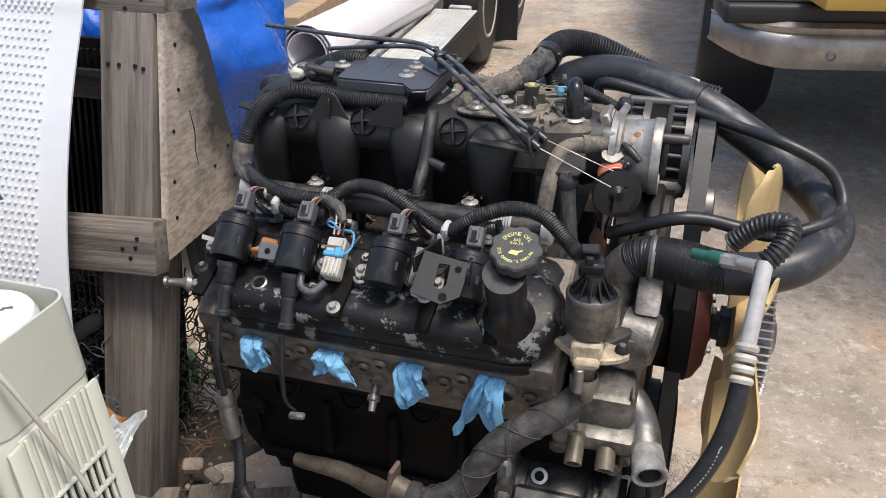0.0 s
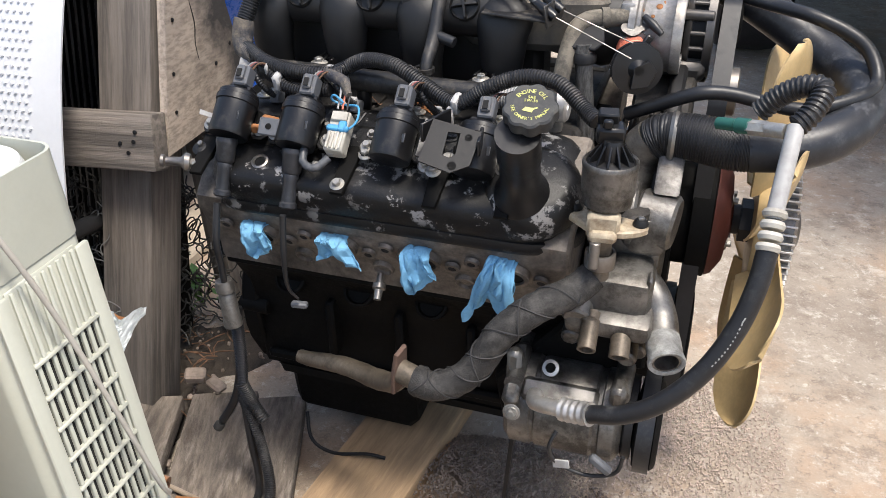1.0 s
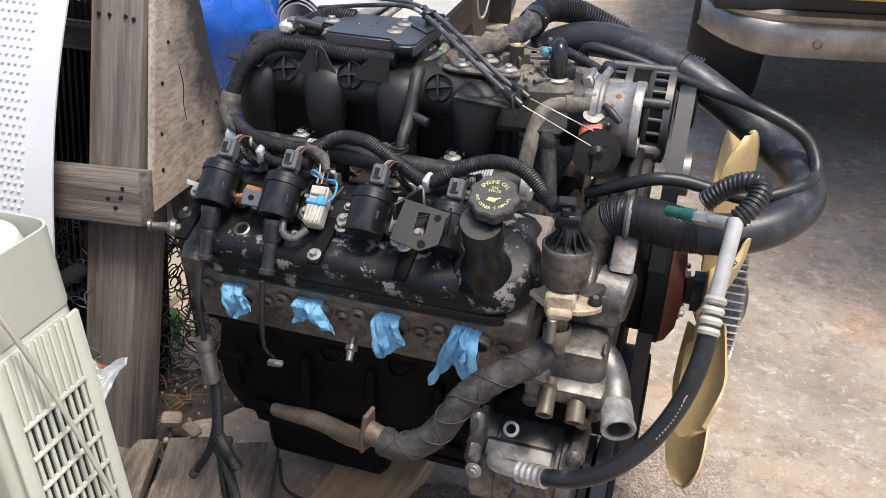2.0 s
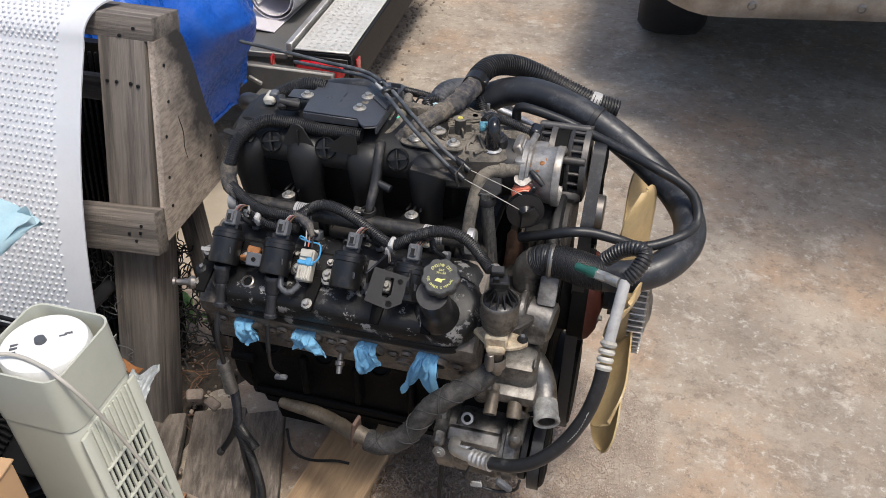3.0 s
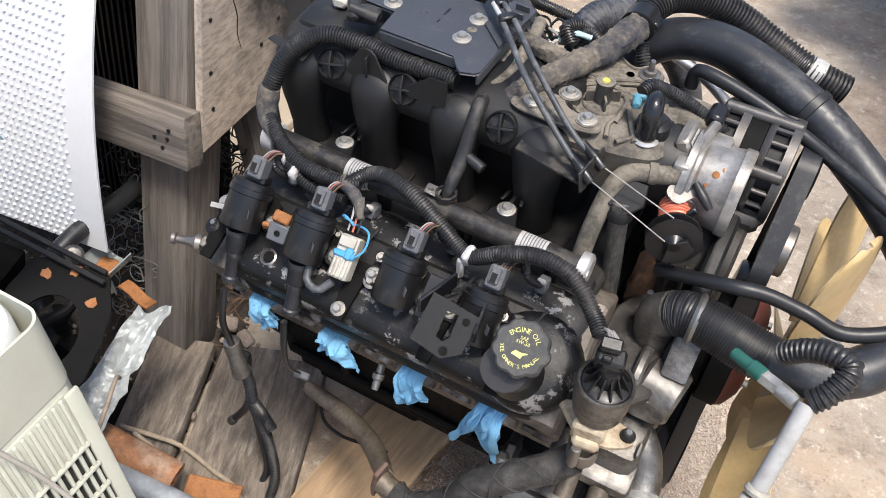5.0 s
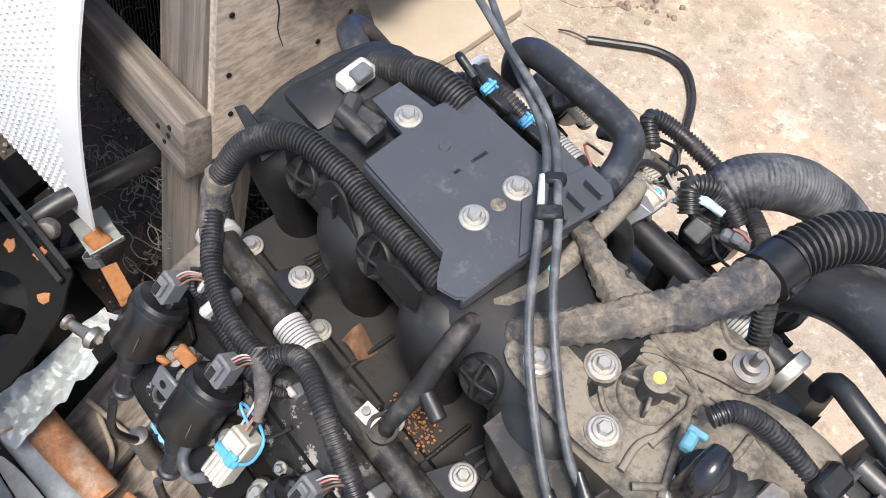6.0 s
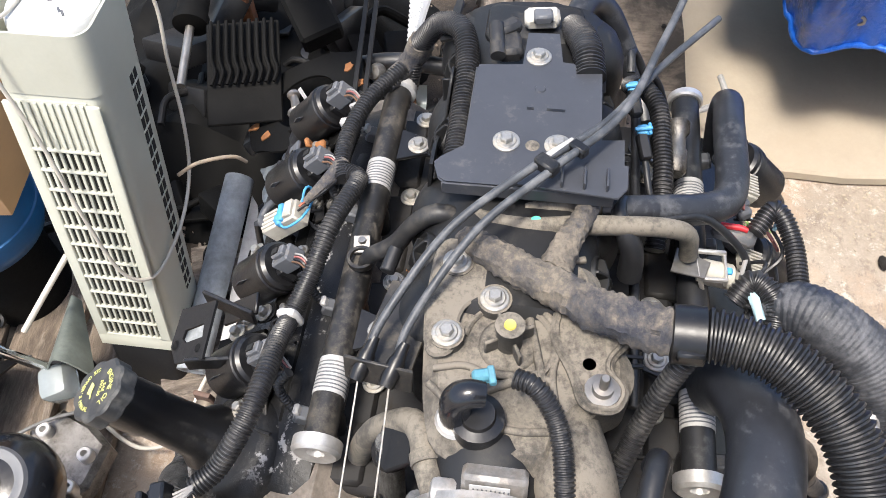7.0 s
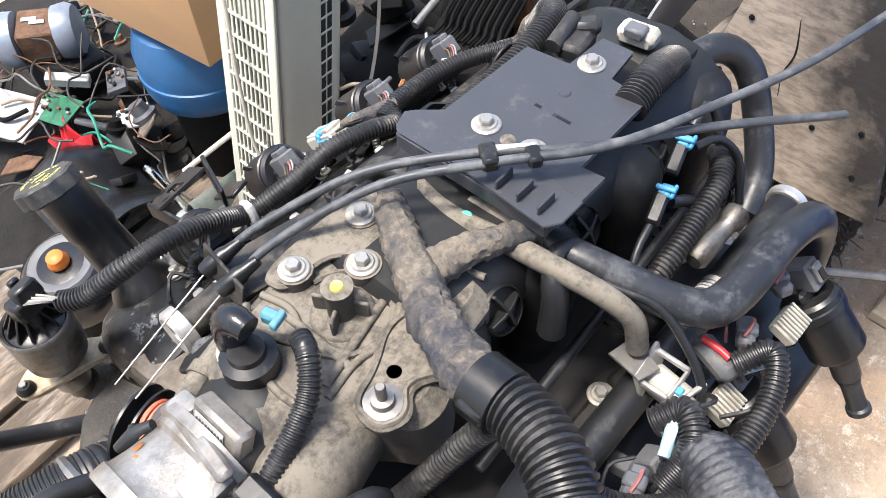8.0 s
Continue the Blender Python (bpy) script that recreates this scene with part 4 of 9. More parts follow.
# unseen roof over the truck, added to shade the drive in front of it
cp = thing("carport", "unseen corrugated roof on posts, added to shade the drive by the truck", "carport", (2.4, 3.2, 0.0), kind="structure")
part("roof", Geo().box((4.4, 6.6, 0.03), pose(3.42, 3.85, 2.30, 2), 0.004), GALV, cp)
for x in (2.9, 5.6):
    for y in (4.2, 6.6):
        part("post", Geo().box((0.09, 0.09, 2.4), (x, y, 1.2), 0.004), WOOD_OLD, cp)

# ---------------------------------------------------------------- engine
eng = thing("engine", "grimy pulled V8 car engine with black covers and dusty plastic intake", "engine", (0.08, 0.0, 0.05))


def extrude_x(outline, x0, x1, ch=0.004):
    """A profile in (y, z) drawn out along x."""
    return Geo().prism(outline, x1 - x0, basis((x0, 0, 0), (1, 0, 0), (0, 1, 0)), ch)


def loft_x(outline, x0, x1, round_end, y_in):
    """A profile in (y, z) drawn out along x, its outer side rounded off at both ends."""
    n = len(outline)
    zc = min(z for y, z in outline)
    steps = [x0 + round_end * (1 - math.cos(a)) for a in np.linspace(0.12, math.pi / 2, 7)] + [x1 - round_end * (1 - math.cos(a)) for a in np.linspace(math.pi / 2, 0.12, 7)]
    v = []
    for x in steps:
        e = max(0.0, max(x0 + round_end - x, x - x1 + round_end)) / round_end
        k = math.sqrt(max(0.0, 1 - e * e))
        v += [(x, y_in + (y - y_in) * (0.45 + 0.55 * k), zc + (z - zc) * (0.7 + 0.3 * k)) for y, z in outline]
    f = [(i * n + j, i * n + (j + 1) % n, (i + 1) * n + (j + 1) % n, (i + 1) * n + j) for i in range(len(steps) - 1) for j in range(n)]
    f += [tuple(range(n))[::-1], tuple((len(steps) - 1) * n + j for j in range(n))]
    return Geo().add(v, f)


def mirrored(outline):
    return [(-y, z) for y, z in reversed(outline)]


# shared fasteners
FLANGE_BOLT = Geo().lathe([(0.0095, 0), (0.0095, 0.0012), (0.0075, 0.0025)], Matrix.Identity(4), 18).lathe([(0.0052, 0.002), (0.0052, 0.007), (0.0042, 0.0082)], Matrix.Identity(4), 6).mesh("bolt", ZINC, 25)
WASHER_BOLT = Geo().lathe([(0.0115, 0), (0.0115, 0.0012), (0.0106, 0.0018), (0.0088, 0.0020), (0.0078, 0.0032)], Matrix.Identity(4), 20).lathe([(0.0056, 0.0028), (0.0056, 0.0066), (0.0046, 0.0078)], Matrix.Identity(4), 6).mesh("bolt", ZINC, 25)
SMALL_BOLT = Geo().lathe([(0.0065, 0), (0.006, 0.0015)], Matrix.Identity(4), 12).lathe([(0.0040, 0.001), (0.0040, 0.0055), (0.0032, 0.0065)], Matrix.Identity(4), 6).mesh("bolt", STEEL, 25)


def bolt(kind, p, d, parent=None):
    return part("bolt", kind, None, parent or eng, m=basis(p, d) @ Matrix.Rotation(rng.uniform(0, 1), 4, "Z"))


# block, pan, flanges
near = [(-0.236, 0.448), (-0.205, 0.425), (-0.162, 0.36), (-0.148, 0.31), (-0.142, 0.19)]
block = near + [(min(y, 0.2), z) for y, z in mirrored(near)] + [(0.20, 0.50), (0.10, 0.60), (-0.10, 0.60), (-0.20, 0.50)]
part("block", extrude_x(block, -0.185, 0.315, 0.006), BLACK_IRON, eng, "black cast engine block")
q = Geo()
for i, x in enumerate((-0.10, 0.01, 0.12, 0.23)):
    q.lathe([(0.024, -0.01), (0.024, 0.004), (0.020, 0.006), (0.018, 0.001)], basis((x, -0.176, 0.385), (0, -0.83, 0.55)), 18)
    q.box((0.014, 0.03, 0.10), pose(x + 0.055, -0.158, 0.30), 0.004)
q.box((0.46, 0.012, 0.016), (0.06, -0.150, 0.215), 0.004)
q.box((0.46, 0.014, 0.014), pose(0.06, -0.222, 0.438, 0, 0, 0), 0.004)
part("block_ribs", q, BLACK_IRON, eng)
q = Geo()
arc = [(0.158 * math.cos(a), 0.29 + 0.158 * math.sin(a)) for a in np.linspace(-0.35, math.pi + 0.35, 22)]
part("bell_flange", Geo().prism(arc + [(-0.12, 0.18), (0.12, 0.18)], 0.03, basis((-0.206, 0, 0), (1, 0, 0), (0, 1, 0)), 0.004), BLACK_IRON, eng)
for a in (0.1, 0.7, 1.3, 1.85, 2.45, 3.05):
    part("lug", Geo().cyl((-0.209, 0.148 * math.cos(a), 0.29 + 0.148 * math.sin(a)), (-0.16, 0.148 * math.cos(a), 0.29 + 0.148 * math.sin(a)), 0.014, n=12, ch=0.002), BLACK_IRON, eng)
pan = [(-0.145, 0.19), (-0.145, 0.175), (-0.11, 0.165), (-0.10, 0.075), (-0.085, 0.055)]
part("oil_pan", extrude_x(pan + mirrored(pan), -0.165, 0.06, 0.014), BLACK_IRON, eng, "black oily sump")
pan2 = [(-0.145, 0.188), (-0.145, 0.175), (-0.10, 0.16), (-0.09, 0.13)]
part("front_pan", extrude_x(pan2 + mirrored(pan2), 0.05, 0.32, 0.01), BLACK_IRON, eng)
part("front_cover", extrude_x([(-0.13, 0.19), (-0.145, 0.32), (-0.11, 0.48), (-0.05, 0.56), (0.05, 0.56), (0.11, 0.48), (0.145, 0.32), (0.13, 0.19)][::-1], 0.315, 0.345, 0.008), CAST_ALU, eng, "grimy aluminium timing cover")
part("loose_wire", Geo().tube([(-0.115, -0.15, 0.10), (-0.10, -0.17, 0.06), (-0.06, -0.175, 0.045), (0.0, -0.17, 0.055), (0.03, -0.165, 0.05)], 0.003, 6), DARK_STEEL, eng)

# heads, exhaust ports, valve covers on both banks
CYL_X = (-0.088, 0.0235, 0.135, 0.2465)
face_n = nrm((0, -0.86, -0.51))
for side in (-1, 1):
    flip = lambda o: o if side < 0 else [(0.12 + (y - 0.12) * 0.74, z - 0.03) for y, z in mirrored(o)]
    prof = [(-0.277, 0.563), (-0.276, 0.545), (-0.260, 0.515), (-0.240, 0.470), (-0.236, 0.446), (-0.12, 0.52), (-0.10, 0.61), (-0.16, 0.655), (-0.20, 0.64)]
    part("cylinder_head", extrude_x(flip(prof), -0.168, 0.322, 0.004), HEAD_ALU, eng, "grimy bare cylinder head")
    cov = [(-0.278, 0.560), (-0.286, 0.576), (-0.290, 0.598), (-0.286, 0.607), (-0.277, 0.614), (-0.255, 0.622), (-0.215, 0.648), (-0.185, 0.662), (-0.165, 0.660), (-0.158, 0.648), (-0.155, 0.635)]
    part("valve_cover", loft_x(flip(cov), -0.158, 0.322, 0.07, -0.17) if side < 0 else extrude_x(flip(cov), -0.155, 0.318, 0.012), COVER_PAINT if side < 0 else BLACK_PLASTIC, eng, "black valve cover with flaking paint" if side < 0 else "oily black valve cover")
    rim_line = [(-0.282, 0.552), (-0.285, 0.558), (-0.283, 0.567), (-0.274, 0.572), (-0.17, 0.580), (-0.17, 0.548)]
    part("cover_rim", loft_x(rim_line, -0.168, 0.330, 0.075, -0.17) if side < 0 else extrude_x(flip(rim_line), -0.168, 0.326, 0.004), COVER_PAINT if side < 0 else BLACK_IRON, eng)
    if side > 0:
        continue
    for x in CYL_X:
        c = Vector((x, -0.2655, 0.512))
        m = basis(c, face_n, (1, 0, 0)) @ Matrix.Diagonal((1, 0.78, 1, 1))
        ep = part("exhaust_port", Geo().lathe([(0.0285, -0.006), (0.0285, 0.004), (0.0235, 0.005), (0.0215, -0.002)], m, 24), HEAD_ALU, eng, "bare exhaust port rim")
        part("port_hole", Geo().lathe([(0.0225, 0.0015), (0.0215, 0.0012)], m, 24), DARK_VOID, ep)
        for dx, dv in ((-0.042, 0.012), (0.042, -0.008)):
            b = c + Vector((dx, 0, 0)) + Vector((0, 0.51, -0.86)) * (-dv)
            part("bolt_boss", Geo().lathe([(0.010, -0.004), (0.0095, 0.0012), (0.0055, 0.0015), (0.005, -0.002)], basis(b, face_n), 14), HEAD_ALU, ep)
            part("bolt_hole", Geo().lathe([(0.0054, 0.0008), (0.0005, 0.0006)], basis(b, face_n), 10), DARK_VOID, ep)
        part("plug_well", Geo().lathe([(0.015, -0.006), (0.014, 0.000), (0.012, 0.001), (0.010, -0.004)], basis(c + Vector((0.055, 0.018, -0.036)), face_n), 16), HEAD_ALU, ep)
    part("spark_plug", Geo().lathe([(0.005, 0), (0.006, 0.012), (0.009, 0.013), (0.009, 0.02), (0.006, 0.022), (0.005, 0.035)], basis((0.075, -0.246, 0.468), (0.1, -0.7, -0.6)), 10), STEEL, eng, "rusty spark plug stub")

# cover details on the near bank
cs = nrm((0, -0.48, 0.88))
for x, y, z in ((0.232, -0.252, 0.622), (-0.155, -0.262, 0.62)):
    part("boss", Geo().lathe([(0.013, -0.01), (0.011, 0.006), (0.008, 0.008)], basis((x, y, z), cs), 16), COVER_PAINT, eng)
    bolt(SMALL_BOLT, (x, y, z + 0.007), cs)
for x, y, z in ((0.248, -0.276, 0.612), (-0.07, -0.268, 0.619)):
    part("grommet", Geo().lathe([(0.011, -0.004), (0.011, 0.001), (0.0085, 0.002), (0.006, -0.003)], basis((x, y, z), cs), 16), STEEL, eng)
    part("grommet_hole", Geo().lathe([(0.007, 0.0005), (0.001, 0.0005)], basis((x, y, z), cs), 10), DARK_VOID, eng)
# raised filler dome at the cover's front, filler neck and cap
part("filler_dome", Geo().lathe([(0.060, -0.02), (0.058, 0.0), (0.050, 0.012), (0.040, 0.018)], basis((0.268, -0.245, 0.622), cs), 32), COVER_PAINT, eng)
neck_d = nrm((0.06, -0.55, 0.83))
neck0 = Vector((0.262, -0.268, 0.622))
part("filler_neck", Geo().lathe([(0.033, -0.01), (0.031, 0.012), (0.0235, 0.024), (0.0215, 0.075), (0.0235, 0.08), (0.0235, 0.124)], basis(neck0, neck_d), 28), BLACK_PLASTIC, eng, "black oil filler neck")
cap_c = Vector((0.279, -0.325, 0.743))
cap_m = basis(cap_c + Vector((0, 0, 0.007)), nrm((0.02, -0.50, 0.86)), (1, 0.05, 0)) @ Matrix.Scale(0.79, 4)
rim = [(0.0335 + 0.0035 * (0.5 + 0.5 * math.cos(9 * a)) ** 0.6 - 0.001, a) for a in np.linspace(0, 2 * math.pi, 90, endpoint=False)]
cap = part("oil_cap", Geo().prism([(r * math.cos(a), r * math.sin(a)) for r, a in rim], 0.022, cap_m @ Matrix.Translation((0, 0, -0.016)), 0.0025), CAP_PLASTIC, eng, "scalloped black oil filler cap")
q = Geo()


def arc_text(text, radius, mid, span, size, inward):
    n = len(text)
    for i, ch in enumerate(text):
        if ch == " ":
            continue
        a = mid + (span * (0.5 - (i + 0.5) / n)) * (1 if not inward else -1)
        v, f = letters(ch, size, 0.0002)
        spin = a - math.pi / 2 if not inward else a + math.pi / 2
        q.add(v, f, cap_m @ Matrix.Translation((radius * math.cos(a), radius * math.sin(a), 0.0066)) @ Matrix.Rotation(spin, 4, "Z"))


for word, up_by in (("SAE", 0.0095), ("5W-30", 0.0040)):
    v, f = letters(word, 0.0062, 0.0002)
    q.add(v, f, cap_m @ Matrix.Translation((0, up_by, 0.0066)))
arc_text("ENGINE OIL", 0.0185, math.pi / 2, 2.1, 0.0085, False)
arc_text("SEE OWNER'S MANUAL", 0.0245, -math.pi / 2, 2.9, 0.0065, True)
q.prism([(-0.009, -0.004), (0.004, -0.0065), (0.005, -0.002), (0.0105, 0.001), (0.010, 0.0022), (0.003, 0.0005), (-0.005, 0.0015)], 0.0004, cap_m @ Matrix.Translation((0, -0.006, 0.0065)))
part("cap_print", q, GOLD_PRINT, cap, "yellow printed lettering", smooth=0)

# ignition coils
COIL_AX = nrm((0, -0.70, -0.71))


def coil_meshes():
    q = Geo().lathe([(0.022, -0.032), (0.0250, -0.029), (0.0250, 0.024), (0.0235, 0.027), (0.013, 0.028)], Matrix.Identity(4), 24)
    q.lathe([(0.0252, -0.024), (0.0266, -0.023), (0.0266, -0.016), (0.0252, -0.015)], Matrix.Identity(4), 24)
    q.box((0.030, 0.022, 0.012), pose(0, -0.004, -0.036), 0.003)
    can = q.mesh("can", BLACK_PLASTIC)
    con = Geo().box((0.019, 0.020, 0.026), pose(0.004, 0.006, -0.050), 0.002).box((0.011, 0.006, 0.018), pose(0.004, 0.018, -0.052), 0.0015).mesh("connector", CONN_GREY)
    slot = Geo().box((0.006, 0.002, 0.010), pose(0.004, 0.0215, -0.050)).mesh("slot", DARK_VOID)
    foot = Geo().prism([(-0.034, -0.008), (-0.02, -0.016), (0.02, -0.016), (0.034, -0.008), (0.034, 0.004), (0.02, 0.012), (-0.02, 0.012), (-0.034, 0.004)], 0.005, pose(0, -0.021, -0.004, 90), 0.001).mesh("foot", BLACK_IRON)
    comb = [(-0.012, -0.003), (0.012, -0.003)]
    for k in range(6):
        x = 0.012 - 0.0042 * k
        comb += [(x, 0.007), (x - 0.0024, 0.007), (x - 0.0024, 0.002)] + ([(x - 0.0042, 0.002)] if k < 5 else [])
    tab = Geo().prism(comb, 0.018, pose(-0.017, 0.008, -0.057)).mesh("heat_sink", WHITE_PLASTIC)
    return can, con, slot, foot, tab


CAN, CON, SLOT, FOOT, TAB = coil_meshes()


def coil(x, y, z, side, boot=None, tape=False):
    ax = Vector((0, COIL_AX.y * (1 if side < 0 else -1), COIL_AX.z))
    m = basis((x, y, z), ax, (1, 0, 0))
    if m.col[1].z < 0:
        m = m @ Matrix.Rotation(math.pi, 4, "Z")
    c = part("ignition_coil", CAN, None, eng, "black can ignition coil", m)
    part("connector", CON, None, c, "grey plug", m)
    part("slot", SLOT, None, c, m=m)
    part("foot", FOOT, None, c, m=m)
    if tape:
        part("heat_sink", TAB, None, c, "dirty pale ribbed heat sink", m)
    if boot:
        part("boot", Geo().lathe([(0.0130, 0), (0.0136, 0.003), (0.0136, 0.007), (0.0124, 0.009), (0.0118, 0.028), (0.0092, 0.031), (0.0100, 0.034), (0.0086, 0.038), (0.0086, 0.064), (0.0108, 0.066), (0.0108, 0.071), (0.0075, 0.073)], basis(Vector((x, y, z)) + ax * 0.029, boot), 16), WORN_RUBBER, c, "grey rubber spark plug boot")
    return c


COILS = ((-0.113, -0.246, 0.665), (-0.02, -0.250, 0.664), (0.103, -0.252, 0.664), (0.203, -0.250, 0.660))
for i, (x, y, z) in enumerate(COILS):
    coil(x, y, z, -1, nrm((0.0, -0.42, -0.9)) if i < 2 else None)
for x in (-0.085, 0.035, 0.135, 0.225):
    coil(x, 0.232, 0.655, 1, nrm((0.0, 0.55, -0.83)))
part("label", Geo().box((0.006, 0.0008, 0.026), basis((-0.133, -0.266, 0.672), nrm((-0.6, -0.6, 0.5)), (0, 0.6, 0.7)), 0.0003), LABEL_WHITE, eng, "white code label")
# thin leads from the coil plugs to the loom
for cx_, cy_, cz_ in COILS:
    for k, tone in enumerate((LEAD_GREY, LEAD_RED, RUBBER, LEAF_BROWN)):
        a = Vector((cx_ + 0.002 + 0.003 * k, cy_ + 0.034, cz_ + 0.046))
        part("lead", Geo().tube([tuple(a), tuple(a + Vector((0.006, 0.014, 0.008))), tuple(a + Vector((0.016, 0.026, 0.002)))], 0.0011, 5, 0.004), tone, eng)
# branch looms to the injectors, coil side bolts and ties
for x in CYL_X:
    part("branch_loom", Geo().tube([(x - 0.020, -0.190, 0.712), (x - 0.012, -0.200, 0.698), (x - 0.004, -0.192, 0.682), (x, -0.182, 0.672)], 0.0042, 10, rib=0.0030), LOOM, eng)
    part("injector_clip", Geo().box((0.010, 0.006, 0.008), pose(x, -0.184, 0.679, 20, 0, 0), 0.0015), LABEL_WHITE, eng, "pale injector clip")
for cx_, cy_, cz_ in COILS:
    for dx in (-0.036, 0.034):
        bolt(FLANGE_BOLT, (cx_ + dx, cy_ + 0.004, cz_ - 0.016), nrm((0, -0.5, 0.86)))
        part("ear", Geo().prism(eased([(-0.011, -0.012), (0.011, -0.012), (0.011, 0.012), (-0.011, 0.012)], 1), 0.004, basis((cx_ + dx * 0.95, cy_ + 0.006, cz_ - 0.020), nrm((0, -0.5, 0.86)), (1, 0, 0)), 0.001), DARK_STEEL, eng)
    part("cable_tie", Geo().box((0.004, 0.012, 0.012), pose(cx_ + 0.024, cy_ + 0.052, cz_ + 0.046, 15, 0, 20), 0.002), LABEL_WHITE if cx_ < 0 else BLACK_PLASTIC, eng)
    part("side_label", Geo().box((0.010, 0.0006, 0.016), basis((cx_ + 0.016, cy_ - 0.016, cz_ + 0.010), nrm((0.65, -0.66, 0.35)), (0, 0.5, 0.8)), 0.0002), CONN_GREY, eng)
for x, y, z, ln in ((-0.062, -0.228, 0.652, 0.030), (0.012, -0.220, 0.654, 0.026), (0.074, -0.222, 0.652, 0.034), (0.142, -0.224, 0.652, 0.030), (0.232, -0.226, 0.650, 0.028)):
    part("stay", Geo().box((ln, 0.012, 0.003), basis((x, y, z), nrm((0.1, -0.45, 0.88)), (1, 0.3, 0)), 0.0008), DARK_CAST, eng)
    bolt(SMALL_BOLT, (x - ln * 0.3, y - 0.003, z + 0.002), nrm((0.1, -0.45, 0.88)))
    part("stay_wire", Geo().tube([(x, y + 0.004, z + 0.004), (x + 0.012, y - 0.010, z + 0.010), (x + 0.026, y + 0.002, z + 0.006), (x + 0.034, y + 0.020, z + 0.016)], 0.0018, 6, 0.004), RUBBER, eng)
# coil mounting bracket
q = Geo().box((0.40, 0.050, 0.005), basis((0.05, -0.222, 0.640), nrm((0, -0.5, 0.86)), (1, 0, 0)), 0.0015)
for x in (-0.145, 0.045, 0.16, 0.245):
    part("bracket_tab", Geo().prism([(-0.012, 0.02), (0.012, 0.02), (0.008, -0.04), (-0.008, -0.04)][::-1], 0.006, basis((x, -0.262, 0.622), nrm((0, -0.48, 0.88)), (1, 0, 0)), 0.001), BLACK_IRON, eng)
part("coil_bracket", q, BLACK_IRON, eng)
for x, y, z in ((0.043, -0.288, 0.613), (0.028, -0.262, 0.646), (0.066, -0.252, 0.64), (0.145, -0.262, 0.64), (0.158, -0.272, 0.64), (-0.155, -0.285, 0.61)):
    bolt(FLANGE_BOLT, (x, y, z), cs)
# residue at the rear of the bracket
part("corroded_bracket", Geo().box((0.022, 0.014, 0.007), basis((-0.068, -0.236, 0.660), nrm((0.2, -0.5, 0.8))), 0.002).box((0.012, 0.006, 0.014), pose(-0.079, -0.252, 0.655, 20, 10, 20), 0.002), RUST_FLECK, eng, "orange corroded bracket")
part("tab_plate", Geo().box((0.026, 0.022, 0.005), basis((-0.055, -0.262, 0.664), nrm((0.1, -0.75, 0.55))), 0.0015), CONN_GREY, eng)
part("tab_hole", Geo().lathe([(0.004, 0.003), (0.0005, 0.003)], basis((-0.055, -0.262, 0.664), nrm((0.1, -0.75, 0.55))), 10), DARK_VOID, eng)

# plug wires hanging at the rear
part("plug_wire", Geo().tube([(-0.113, -0.309, 0.575), (-0.112, -0.325, 0.53), (-0.113, -0.322, 0.49), (-0.118, -0.314, 0.452)], 0.0045, 8), RUBBER, eng)
part("plug_wire", Geo().tube([(-0.020, -0.314, 0.575), (-0.022, -0.320, 0.52), (-0.026, -0.312, 0.47), (-0.02, -0.300, 0.445)], [0.0042, 0.0042, 0.003, 0.0016], 8), RUBBER, eng)
sd = nrm((0.10, -0.05, -1))
sen = part("oxygen_sensor", Geo().lathe([(0.004, -0.012), (0.011, -0.01), (0.0125, -0.004), (0.0125, 0.006), (0.010, 0.008), (0.0115, 0.012), (0.0115, 0.045), (0.0125, 0.048), (0.0125, 0.058), (0.007, 0.06)], basis((-0.119, -0.313, 0.452), sd), 18), CAST_ALU, eng, "metal oxygen sensor hanging on its wire")
part("clip_block", Geo().box((0.022, 0.02, 0.03), pose(-0.125, -0.298, 0.395, 0, 8, 0), 0.003), BLACK_PLASTIC, sen)
part("loom", Geo().tube([(-0.113, -0.308, 0.395), (-0.12, -0.30, 0.34), (-0.132, -0.29, 0.28), (-0.140, -0.285, 0.24), (-0.12, -0.29, 0.17), (-0.10, -0.31, 0.09), (-0.10, -0.34, 0.04)], 0.008, 10, rib=0.0036), LOOM, eng, "black split loom")
part("loom", Geo().tube([(-0.122, -0.30, 0.38), (-0.128, -0.295, 0.31), (-0.145, -0.288, 0.25), (-0.16, -0.29, 0.215), (-0.175, -0.295, 0.19)], 0.0065, 8), RUBBER, eng)
part("loom", Geo().tube([(-0.135, -0.29, 0.27), (-0.125, -0.285, 0.23), (-0.105, -0.29, 0.205)], 0.009, 10, rib=0.0036), LOOM, eng)
part("loom", Geo().tube([(-0.138, -0.286, 0.24), (-0.135, -0.29, 0.16), (-0.125, -0.30, 0.08), (-0.13, -0.32, 0.04)], 0.006, 8), RUBBER, eng)
part("wire_end", Geo().lathe([(0.006, 0), (0.008, 0.004), (0.008, 0.012), (0.004, 0.013)], basis((-0.178, -0.296, 0.185), nrm((-0.5, -0.1, -0.8))), 10), WIRE_DARK, eng)
part("plug_end", Geo().box((0.022, 0.010, 0.008), pose(-0.022, -0.295, 0.432, 0, 0, 8), 0.002), CONN_GREY, eng)
part("dipstick_lug", Geo().lathe([(0.010, 0), (0.012, 0.006), (0.006, 0.012), (0.005, 0.03), (0.008, 0.032), (0.008, 0.036)], basis((-0.155, -0.29, 0.616), nrm((-0.9, -0.35, 0.1))), 12), STEEL, eng)

